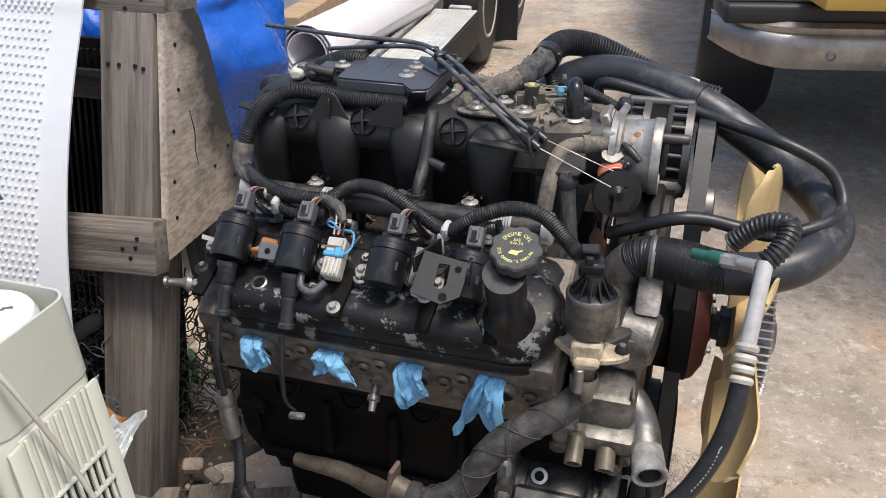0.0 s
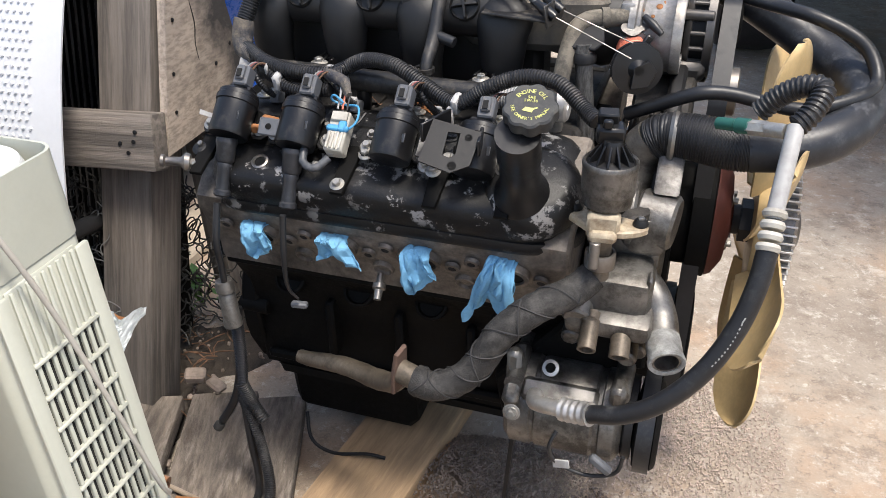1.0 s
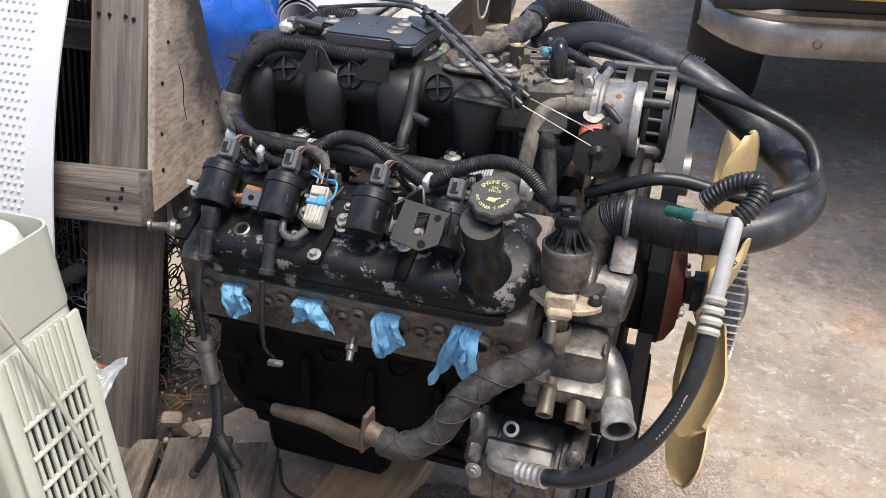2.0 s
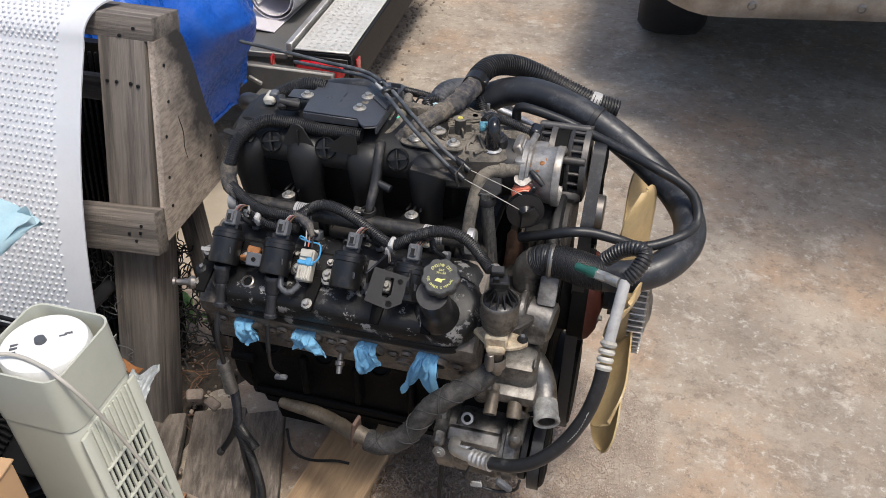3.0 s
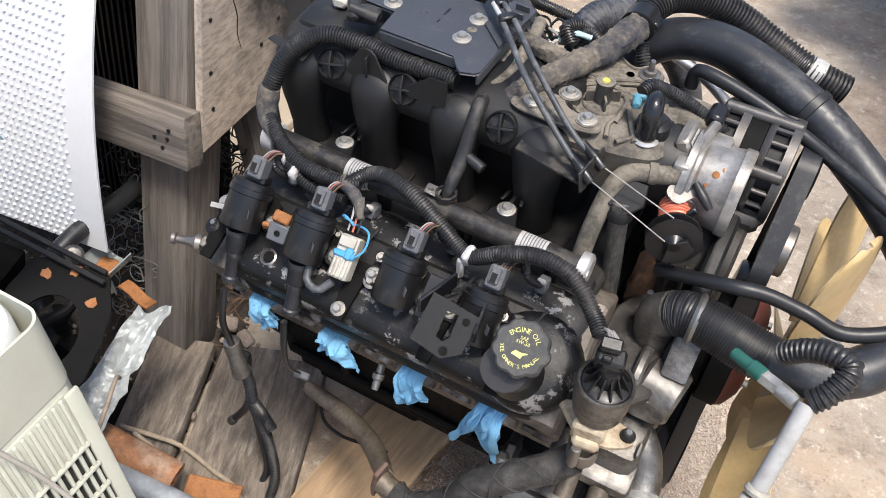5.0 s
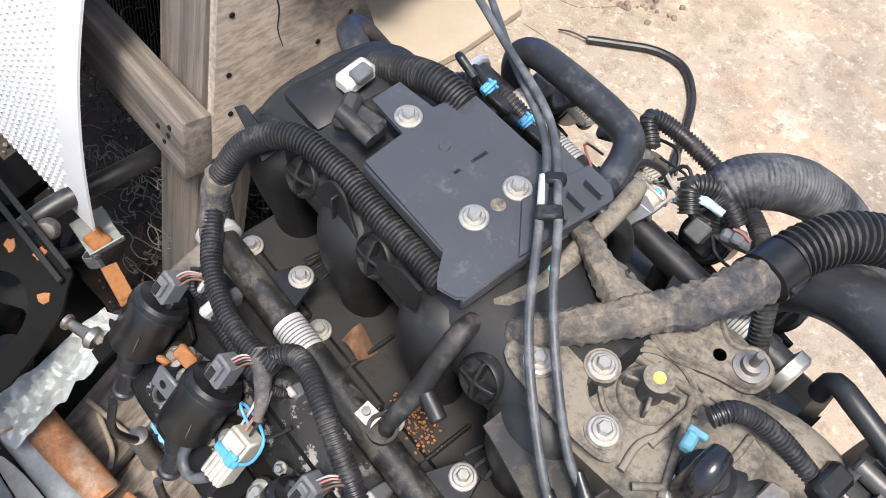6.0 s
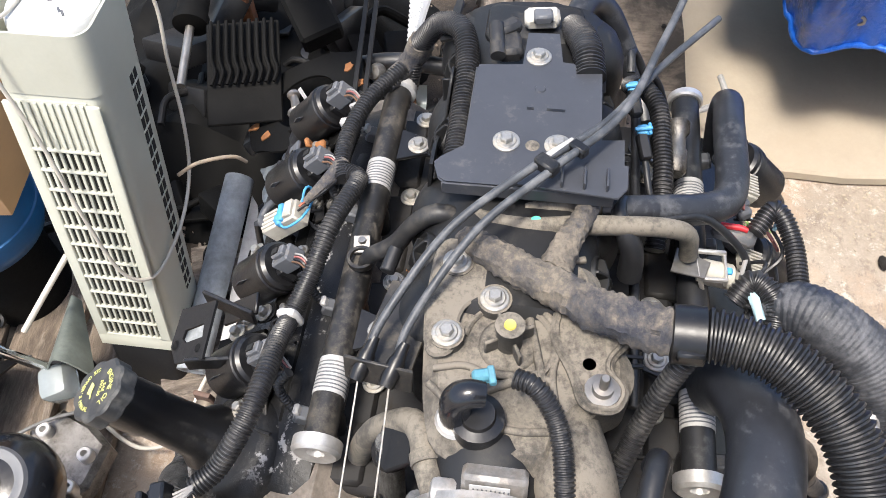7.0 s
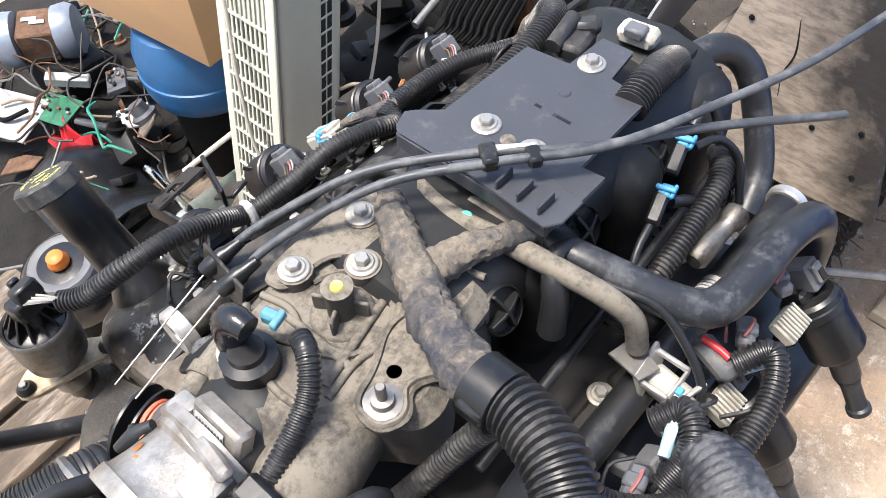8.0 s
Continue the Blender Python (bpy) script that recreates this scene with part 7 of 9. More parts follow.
# throttle body
tb = part("throttle_body", Geo().lathe([(0.054, 0.0), (0.054, 0.008), (0.050, 0.010), (0.050, 0.014), (0.046, 0.017), (0.0475, 0.040), (0.0495, 0.052), (0.0515, 0.054), (0.0515, 0.064), (0.0500, 0.066), (0.042, 0.066), (0.038, 0.03), (0.001, 0.028)], basis((0.338, -0.010, 0.746), (1, 0, 0)), 40), THROTTLE_ALU, eng, "bright cast throttle body")
for size, m in (((0.020, 0.030, 0.056), pose(0.336, -0.034, 0.760, 0, 0, 0)), ((0.05, 0.030, 0.024), pose(0.362, -0.018, 0.776, 12, 0, 0)), ((0.044, 0.022, 0.03), pose(0.372, -0.044, 0.748, 0, 0, 0)), ((0.030, 0.026, 0.016), pose(0.36, 0.014, 0.783, -12, 0, 0))):
    part("casting", Geo().box(size, m, 0.005, 2), THROTTLE_ALU, tb)
ls = part("position_sensor", Geo().box((0.016, 0.046, 0.028), pose(0.330, -0.004, 0.789, 0, -25, 0), 0.003), THROTTLE_ALU, tb, "metal sensor with a code label")
part("label", Geo().box((0.0008, 0.028, 0.018), pose(0.3385, -0.007, 0.7925, 0, -25, 0), 0.0003), LABEL_WHITE, ls)
q = Geo()
for k in range(9):
    q.box((0.0006, 0.0012, 0.012), pose(0.3392, -0.018 + 0.003 * k, 0.7928, 0, -25, 0))
tagged(part("code_print", q, CONN_GREY, ls, smooth=0), kind="stuff")
for a, x, r in ((-2.35, 0.352, 0.0030), (-2.20, 0.372, 0.0042), (-2.50, 0.366, 0.0024)):
    part("stain_patch", Geo().lathe([(r, 0), (r * 0.7, 0.0007)], basis((x, -0.010 + 0.0475 * math.cos(-a), 0.746 + 0.0475 * math.sin(-a)), (0, math.cos(-a), math.sin(-a))), 12), RUST_FLECK, tb)
part("stain_patch", Geo().lathe([(0.0045, 0), (0.003, 0.0008)], basis((0.380, -0.030, 0.7875), (0.3, -0.3, 0.9)), 12), RUST_FLECK, tb)
wh = basis((0.358, -0.092, 0.722), nrm((0.30, -0.93, 0.1)), (1, 0, 0))
part("throttle_wheel", Geo().lathe([(0.006, -0.014), (0.029, -0.012), (0.031, -0.011), (0.031, -0.009), (0.020, -0.007), (0.019, -0.003), (0.029, -0.001), (0.031, 0.000), (0.031, 0.002), (0.012, 0.004), (0.006, 0.012)], wh, 40), BLACK_PLASTIC, tb, "dusty black throttle cable wheel")
part("wheel_cam", Geo().prism([(-0.008, -0.023), (0.014, -0.020), (0.022, 0.0), (0.012, 0.012), (-0.006, 0.004)], 0.006, wh @ Matrix.Translation((0, 0, 0.006)), 0.001), BLACK_PLASTIC, tb)
q = Geo()
sp0 = Vector((0.352, -0.078, 0.733))
sd2 = nrm((-0.25, 0.93, 0.05))
xx = basis(sp0, sd2)
q.tube([tuple(xx @ Vector((0.0175 * math.cos(k * 0.55), 0.0175 * math.sin(k * 0.55), k * 0.00042))) for k in range(72)], 0.0019, 6, 0.004)
part("return_spring", q, ORANGE_SPRING, tb, "orange return spring")
part("linkage_lever", Geo().box((0.010, 0.006, 0.026), pose(0.362, -0.072, 0.746, 0, 30, 20), 0.002), BLACK_PLASTIC, tb)
part("front_shelf", Geo().prism(eased([(0.318, -0.242), (0.372, -0.236), (0.408, -0.190), (0.404, -0.060), (0.322, -0.055)], 1), 0.014, Matrix.Translation((0, 0, 0.574)), 0.003), DARK_CAST, eng, "grimy dark accessory bracket")
# cast arm round the spring, rubber-covered lever beside it
part("spring_bracket", Geo().prism(eased([(-0.022, -0.004), (-0.008, 0.020), (0.030, 0.022), (0.034, 0.006), (0.008, 0.004), (-0.004, -0.014)]), 0.012, basis((0.350, -0.052, 0.752), nrm((0.1, -0.55, 0.83)), (1, 0, 0)), 0.002), CAST_ALU, tb, "dull cast spring bracket")
part("stop_lever", Geo().tube([(0.356, -0.050, 0.774), (0.368, -0.058, 0.767), (0.380, -0.064, 0.758)], [0.004, 0.006, 0.004], 10), RUBBER, tb)
part("cross_strap", Geo().box((0.012, 0.060, 0.008), pose(0.346, 0.000, 0.796, 6, 0, -8), 0.003), THROTTLE_ALU, tb, "pale cast strap across the body")
part("linkage_plate", Geo().prism(eased([(-0.014, -0.014), (0.014, -0.012), (0.016, 0.008), (0.0, 0.016), (-0.014, 0.010)]), 0.005, basis((0.352, -0.056, 0.742), nrm((0, -1, 0.2)), (1, 0, 0)), 0.001), CAST_ALU, tb)

# throttle and cruise cables
for pts in ([(0.246, -0.112, 0.788), (0.215, -0.100, 0.806), (0.150, -0.058, 0.836), (0.094, 0.000, 0.850), (0.040, 0.056, 0.850), (-0.05, 0.105, 0.832), (-0.152, 0.166, 0.806)],
            [(0.250, -0.088, 0.790), (0.215, -0.078, 0.808), (0.150, -0.036, 0.840), (0.094, 0.018, 0.853), (0.030, 0.070, 0.853), (-0.06, 0.102, 0.846), (-0.15, 0.130, 0.842), (-0.255, 0.152, 0.842)]):
    c = part("throttle_cable", Geo().tube(pts, 0.0035, 10, 0.005), GREY_HOSE, eng, "grey sheathed control cable")
    part("cable_end", Geo().lathe([(0.006, -0.006), (0.007, 0.0), (0.007, 0.014), (0.0055, 0.018), (0.004, 0.03)], basis(Vector(pts[0]) + Vector((0.008, -0.003, -0.003)), nrm((-0.8, 0.3, 0.4))), 12), BLACK_PLASTIC, c)
part("cable_clip", Geo().box((0.012, 0.020, 0.012), pose(0.091, 0.012, 0.852, 0, 0, -38), 0.002).box((0.010, 0.016, 0.010), pose(0.072, 0.036, 0.853, 0, 0, -38), 0.002), BLACK_PLASTIC, eng, "black cable clip")
part("cable_print", Geo().tube([(0.088, 0.006, 0.8530), (0.064, 0.031, 0.8530)], 0.0030, 8), LABEL_WHITE, eng, "white printed mark")
for a, b in (((0.258, -0.115, 0.783), (0.352, -0.118, 0.742)), ((0.262, -0.090, 0.785), (0.350, -0.090, 0.752))):
    part("inner_wire", Geo().tube([a, tuple((Vector(a) + Vector(b)) / 2), b], 0.0008, 6), ZINC, eng, "bare steel inner wire")
q = Geo().prism([(0.165, -0.105), (0.250, -0.122), (0.256, -0.078), (0.19, -0.066), (0.165, -0.075)], 0.003, Matrix.Translation((0, 0, 0.776)), 0.0008)
q.box((0.003, 0.055, 0.026), pose(0.253, -0.10, 0.784, 0, -12, -8), 0.0008)
part("cable_bracket", q, RAIL_DUST, eng, "dusty black cable bracket")
# braided riser
part("braided_riser", Geo().tube([(0.291, -0.088, 0.746), (0.295, -0.090, 0.70), (0.302, -0.092, 0.64), (0.307, -0.094, 0.575)], 0.0112, 24), BRAID, eng, "braided metal riser tube")
part("riser_collar", Geo().lathe([(0.012, 0.0), (0.0155, 0.002), (0.0155, 0.010), (0.0125, 0.014)], basis((0.2925, -0.0885, 0.722), nrm((-0.05, 0.03, 1))), 24), DARK_STEEL, eng)
part("riser_flange", Geo().prism([(-0.026, -0.008), (-0.016, -0.020), (0.016, -0.020), (0.026, -0.008), (0.022, 0.016), (-0.022, 0.016)], 0.006, basis((0.290, -0.078, 0.750), nrm((0, -0.6, 0.8)), (1, 0, 0)), 0.0015), DARK_STEEL, eng)

# map sensor, blue plug, wires on the front housing
part("rail_ring", Geo().lathe([(0.0165, -0.009), (0.019, -0.008), (0.019, 0.008), (0.0165, 0.009)], basis((-0.134, -0.154, 0.697), (1, 0, 0)), 24), LABEL_WHITE, eng, "dull silver rail ring")
part("vacuum_tower", Geo().lathe([(0.024, 0.0), (0.022, 0.01), (0.020, 0.012), (0.019, 0.045), (0.013, 0.048), (0.012, 0.052)], (0.290, -0.020, 0.765), 24), BLACK_PLASTIC, eng, "black vacuum valve")
part("vacuum_elbow", Geo().tube([(0.288, -0.036, 0.790), (0.288, -0.036, 0.818), (0.2875, -0.034, 0.833), (0.286, -0.026, 0.839), (0.285, -0.016, 0.838)], [0.0110, 0.0120, 0.0118, 0.0108, 0.0088], 18, 0.003), GLOSS_RUBBER, eng, "shiny rubber elbow")
part("elbow_clamp", Geo().lathe([(0.0135, -0.002), (0.0155, 0), (0.0135, 0.003)], (0.288, -0.036, 0.797), 20), BRIGHT_ALU, eng)
part("sensor_plug", Geo().box((0.009, 0.014, 0.010), pose(0.266, -0.020, 0.826, 0, 0, 15), 0.002).box((0.014, 0.005, 0.006), pose(0.266, -0.013, 0.829, 0, 0, 15), 0.001), TEAL_PLUG, eng, "light blue sensor plug")
part("sensor_loom", Geo().tube([(0.264, 0.004, 0.824), (0.270, 0.018, 0.826), (0.284, 0.032, 0.816), (0.305, 0.040, 0.806), (0.335, 0.045, 0.79), (0.36, 0.05, 0.775)], 0.0072, 14, rib=0.0034), LOOM, eng)

# taped harness junction and big loom
part("harness", Geo().tube([(0.125, -0.048, 0.790), (0.140, -0.040, 0.806), (0.160, -0.010, 0.812), (0.182, 0.030, 0.816), (0.200, 0.058, 0.822), (0.212, 0.090, 0.828), (0.217, 0.112, 0.830)], [0.009, 0.0125, 0.0135, 0.0150, 0.0150, 0.0165, 0.0175], 26, 0.003, rib=0.009, amp=0.07, wob=0.20), TAPE, eng, "dusty taped wiring harness")
part("harness", Geo().tube([(0.085, 0.052, 0.800), (0.105, 0.046, 0.808), (0.135, 0.034, 0.812), (0.165, 0.024, 0.812)], [0.0085, 0.0095, 0.0110, 0.0135], 24, 0.003, rib=0.009, amp=0.07, wob=0.20), TAPE, eng)
part("harness_ends", Geo().tube([(0.122, -0.050, 0.786), (0.115, -0.058, 0.78), (0.10, -0.062, 0.785)], [0.010, 0.012, 0.007], 10, wob=0.4), WHITE_PLASTIC, eng, "frayed pale cloth tape")
part("harness_collar", Geo().lathe([(0.0195, -0.012), (0.0215, -0.011), (0.0215, 0.011), (0.0195, 0.012)], basis((0.219, 0.122, 0.831), nrm((0.05, 1, 0.1))), 24).box((0.012, 0.020, 0.010), pose(0.236, 0.122, 0.836), 0.002), BLACK_PLASTIC, eng)
part("loom", Geo().tube([(0.218, 0.120, 0.831), (0.222, 0.150, 0.836), (0.238, 0.186, 0.838), (0.272, 0.222, 0.826), (0.315, 0.240, 0.805), (0.37, 0.243, 0.78), (0.42, 0.235, 0.765), (0.468, 0.239, 0.752)], 0.0185, 18, rib=0.0055), LOOM, eng, "thick black corrugated loom")
part("pale_band", Geo().lathe([(0.0195, -0.010), (0.0205, 0), (0.0195, 0.010)], basis((0.425, 0.236, 0.764), nrm((1, 0, -0.2))), 20), LABEL_WHITE, eng)
part("loom", Geo().tube([(0.222, 0.128, 0.808), (0.235, 0.116, 0.785), (0.255, 0.102, 0.752), (0.285, 0.088, 0.722), (0.30, 0.08, 0.69)], 0.0085, 10, rib=0.0036), LOOM, eng)

# coolant and heater hoses
part("coolant_hose", Geo().tube([(0.085, -0.052, 0.786), (0.108, -0.038, 0.797), (0.114, 0.0, 0.799), (0.108, 0.045, 0.800), (0.102, 0.085, 0.797), (0.094, 0.118, 0.788), (0.085, 0.138, 0.768), (0.082, 0.145, 0.735)], 0.0085, 14), DUSTY_HOSE, eng, "dusty coolant hose")
part("coolant_hose", Geo().tube([(0.105, -0.03, 0.79), (0.096, 0.0, 0.797), (0.088, 0.035, 0.797), (0.080, 0.065, 0.792)], 0.0085, 12), DUSTY_HOSE, eng)
part("green_dot", Geo().lathe([(0.005, 0), (0.004, 0.0012), (0.001, 0.0014)], (0.112, 0.008, 0.8062), 12), GREEN_DOT, eng, "mint green paint dot")
part("heater_pipe", Geo().tube([(0.082, 0.062, 0.790), (0.080, 0.085, 0.790), (0.070, 0.120, 0.782), (0.058, 0.150, 0.772), (0.043, 0.172, 0.766), (0.015, 0.180, 0.764), (-0.05, 0.181, 0.762), (-0.095, 0.186, 0.748), (-0.118, 0.19, 0.715), (-0.118, 0.195, 0.66)], [0.012, 0.0132, 0.0138, 0.0145, 0.0152, 0.0150, 0.0146, 0.0150, 0.0150, 0.0140], 20), WORN_RUBBER, eng, "thick moulded black heater hose")
part("heater_loop", Geo().tube([(-0.15, 0.030, 0.775), (-0.175, 0.033, 0.785), (-0.200, 0.045, 0.778), (-0.212, 0.065, 0.755), (-0.206, 0.088, 0.712), (-0.185, 0.110, 0.675), (-0.15, 0.12, 0.655)], 0.0135, 16), WORN_RUBBER, eng, "looped black heater hose")
part("loop_clamp", Geo().lathe([(0.014, -0.008), (0.0155, -0.007), (0.0155, 0.007), (0.014, 0.008)], basis((-0.155, 0.031, 0.777), nrm((-1, 0, 0.3))), 20), STEEL, eng)
part("rear_loom", Geo().tube([(-0.036, 0.044, 0.826), (-0.07, 0.040, 0.828), (-0.11, 0.032, 0.812), (-0.145, 0.024, 0.785), (-0.16, 0.02, 0.74), (-0.165, 0.0, 0.69)], 0.0135, 14, rib=0.0038), LOOM, eng, "black corrugated wiring loom")
part("vent_elbow", Geo().tube([(0.116, 0.092, 0.745), (0.112, 0.090, 0.775), (0.105, 0.082, 0.792), (0.092, 0.075, 0.80), (0.075, 0.080, 0.797)], [0.011, 0.0105, 0.0095, 0.007, 0.005], 12), RUBBER, eng, "black rubber vent elbow")
part("thin_line", Geo().tube([(0.075, 0.080, 0.797), (0.085, 0.11, 0.788), (0.072, 0.15, 0.778), (0.075, 0.19, 0.74), (0.085, 0.205, 0.71)], 0.0035, 7), RUBBER, eng)
part("hose_bracket", Geo().prism([(0.088, 0.128), (0.122, 0.120), (0.128, 0.158), (0.105, 0.166)], 0.003, Matrix.Translation((-0.022, 0.006, 0.727)) @ Matrix.Translation((0.107, 0.14, 0)) @ Matrix.Scale(0.78, 4) @ Matrix.Translation((-0.107, -0.14, 0)), 0.0008), STEEL, eng, "pale metal hose bracket")
part("metal_clamp", Geo().box((0.036, 0.004, 0.028), pose(0.082, 0.158, 0.716, 20, 0, 5), 0.001).box((0.004, 0.028, 0.005), pose(0.067, 0.168, 0.722), 0.001).box((0.004, 0.028, 0.005), pose(0.097, 0.168, 0.722), 0.001).box((0.034, 0.003, 0.008), pose(0.082, 0.181, 0.718), 0.001), BRIGHT_ALU, eng)
part("clamp_core", Geo().cyl((0.082, 0.160, 0.712), (0.082, 0.190, 0.706), 0.012, n=18, ch=0.002).cyl((0.082, 0.189, 0.706), (0.082, 0.198, 0.704), 0.007, n=14, ch=0.001), WHITE_PLASTIC, eng)
part("blue_clip", Geo().box((0.007, 0.007, 0.004), (0.084, 0.184, 0.7185), 0.001), CLIP_BLUE, eng)
for x, y in ((0.056, 0.211), (0.150, 0.222), (-0.039, 0.214)):
    rb = part("ribbed_module", Geo().box((0.028, 0.022, 0.012), pose(x, y, 0.690, -24, 0, 0), 0.002), WHITE_PLASTIC, eng, "pale ribbed coil heat sink")
    q = Geo()
    for k in range(7):
        q.box((0.0022, 0.021, 0.004), pose(x - 0.0115 + 0.0038 * k, y + 0.002, 0.697, -24, 0, 0), 0.0006)
    part("ribs", q, WHITE_PLASTIC, rb)
for k, (x, y) in enumerate(((-0.055, 0.086), (-0.016, 0.097))):
    part("blue_lock", Geo().box((0.011, 0.011, 0.009), pose(x, y, 0.800 - 0.015 * k, 10, 20, 10), 0.002).box((0.004, 0.016, 0.004), pose(x + 0.002, y, 0.8055 - 0.015 * k, 10, 20, 10), 0.001).box((0.012, 0.003, 0.004), pose(x, y + 0.006, 0.804 - 0.015 * k, 10, 20, 10), 0.001), CLIP_BLUE, eng, "bright blue connector lock")
    part("lock_body", Geo().box((0.026, 0.011, 0.010), pose(x + 0.014, y + 0.002, 0.794 - 0.015 * k, 0, 20, 15), 0.002), BLACK_PLASTIC, eng)
part("wire", Geo().tube([(-0.07, 0.083, 0.805), (-0.088, 0.082, 0.815), (-0.095, 0.09, 0.80), (-0.09, 0.10, 0.78)], 0.004, 8), RUBBER, eng)
part("fuel_fitting", Geo().lathe([(0.007, 0), (0.010, 0.004), (0.010, 0.026), (0.008, 0.03), (0.008, 0.045), (0.011, 0.05), (0.011, 0.06), (0.007, 0.062)], basis((-0.008, 0.135, 0.738), nrm((-0.95, 0.05, 0.1))), 18), CAST_ALU, eng, "dull metal quick fitting")
part("fuel_line", Geo().tube([(0.07, 0.118, 0.72), (0.018, 0.122, 0.742), (-0.03, 0.120, 0.754), (-0.07, 0.115, 0.762), (-0.10, 0.10, 0.76), (-0.12, 0.09, 0.74)], 0.009, 10, rib=0.0038), LOOM, eng)
part("bracket_plate", Geo().box((0.07, 0.048, 0.003), pose(-0.018, 0.118, 0.699, 0, 0, 2), 0.001), DARK_STEEL, eng)
part("loom", Geo().tube([(0.05, 0.205, 0.735), (0.03, 0.222, 0.745), (0.06, 0.238, 0.735), (0.12, 0.240, 0.725), (0.16, 0.228, 0.725), (0.19, 0.20, 0.735), (0.20, 0.17, 0.75)], 0.0085, 10, rib=0.0036), LOOM, eng)
part("loom", Geo().tube([(0.12, 0.185, 0.725), (0.105, 0.200, 0.738), (0.125, 0.218, 0.735), (0.155, 0.215, 0.72)], 0.010, 12, rib=0.0038), LOOM, eng)
part("taped_wire", Geo().tube([(0.10, 0.19, 0.722), (0.118, 0.198, 0.735), (0.14, 0.205, 0.73)], 0.004, 6, wob=0.4).tube([(0.11, 0.195, 0.716), (0.125, 0.21, 0.725), (0.15, 0.212, 0.716)], 0.003, 6), PALE_BLUE, eng, "pale blue taped wires")
part("red_plug", Geo().box((0.040, 0.018, 0.016), pose(0.045, 0.190, 0.722, 0, 0, 70), 0.005), CONN_GREY, eng)
part("red_wire", Geo().tube([(0.043, 0.176, 0.732), (0.044, 0.19, 0.7325), (0.046, 0.2, 0.732)], 0.003, 6), RED_PLASTIC, eng)
# loose leads and split plugs on the far bank
for i in range(16):
    a = Vector((rng.uniform(0.01, 0.19), rng.uniform(0.185, 0.225), rng.uniform(0.70, 0.725)))
    b = a + Vector((rng.uniform(-0.035, 0.035), rng.uniform(-0.02, 0.03), rng.uniform(0.004, 0.02)))
    c = b + Vector((rng.uniform(-0.04, 0.04), rng.uniform(-0.02, 0.02), rng.uniform(-0.02, 0.006)))
    part("lead", Geo().tube([tuple(a), tuple(b), tuple(c)], rng.uniform(0.0011, 0.0022), 6, 0.005), (RUBBER, LEAD_GREY, RUBBER, LEAD_RED, PALE_BLUE, RUBBER)[i % 6], eng)
for x, y, turn in ((0.012, 0.196, 25), (0.108, 0.204, -40), (0.165, 0.200, 15), (-0.045, 0.190, 60)):
    pl = part("split_plug", Geo().box((0.030, 0.014, 0.012), pose(x, y, 0.722, 8, -10, turn), 0.003).box((0.012, 0.016, 0.008), pose(x, y, 0.727, 8, -10, turn), 0.002), CONN_GREY, eng, "grey split wiring plug")
    part("red_lead", Geo().tube([(x - 0.008, y, 0.7315), (x, y + 0.002, 0.733), (x + 0.010, y + 0.002, 0.731)], 0.0014, 6, 0.004), LEAD_RED, pl)
part("valley_rod", Geo().cyl((0.215, 0.105, 0.690), (-0.10, 0.098, 0.735), 0.0048, n=12, ch=0.001), RUBBER, eng, "thin black rod along the far rail")
part("far_bolt_plate", Geo().box((0.026, 0.026, 0.004), pose(0.012, 0.124, 0.664, 0, 0, 10), 0.001), DARK_STEEL, eng)
# large grey corrugated pipe and elbow on the far side
part("grey_duct", Geo().tube([(0.125, 0.218, 0.695), (0.125, 0.232, 0.728), (0.140, 0.258, 0.735), (0.165, 0.295, 0.72), (0.205, 0.33, 0.685), (0.25, 0.35, 0.63), (0.28, 0.36, 0.55)], [0.022, 0.026, 0.027, 0.024, 0.0225, 0.0225, 0.022], 24, rib=0.0040, amp=0.025), SCUFFED_HOSE, eng, "grey corrugated coolant hose")
part("duct_clamp", Geo().box((0.012, 0.03, 0.05), pose(0.175, 0.305, 0.71, 30, 0, 30), 0.003), DARK_STEEL, eng)
part("silver_pipe", Geo().tube([(0.19, 0.30, 0.70), (0.24, 0.29, 0.69), (0.30, 0.27, 0.68), (0.36, 0.24, 0.66)], 0.0075, 10), BRIGHT_ALU, eng, "bare metal line")
part("top_hose", Geo().tube([(0.205, 0.165, 0.735), (0.225, 0.172, 0.770), (0.262, 0.180, 0.790), (0.31, 0.176, 0.800), (0.37, 0.158, 0.796), (0.444, 0.131, 0.778), (0.515, 0.105, 0.745), (0.580, 0.065, 0.712), (0.618, 0.005, 0.695), (0.622, -0.055, 0.682), (0.590, -0.112, 0.672), (0.545, -0.138, 0.662), (0.50, -0.140, 0.655)], 0.0265, 22), WORN_RUBBER, eng, "scuffed thick radiator hose")
part("hose_clamp", Geo().lathe([(0.0268, -0.006), (0.0285, -0.005), (0.0285, 0.005), (0.0268, 0.006)], basis((0.438, 0.1335, 0.780), nrm((0.93, -0.33, -0.25))), 26), RUBBER, eng)
part("sleeved_hose", Geo().tube([(0.530, -0.140, 0.660), (0.49, -0.138, 0.655), (0.44, -0.130, 0.658), (0.405, -0.124, 0.655), (0.388, -0.122, 0.645)], [0.024, 0.0275, 0.0285, 0.027, 0.026], 20, rib=0.003, amp=0.04), RUBBER, eng, "hose in a woven black sleeve")
part("hose_clip", Geo().lathe([(0.029, -0.004), (0.031, 0), (0.029, 0.004)], basis((0.412, -0.125, 0.655), nrm((1, 0, 0))), 26), STEEL, eng)
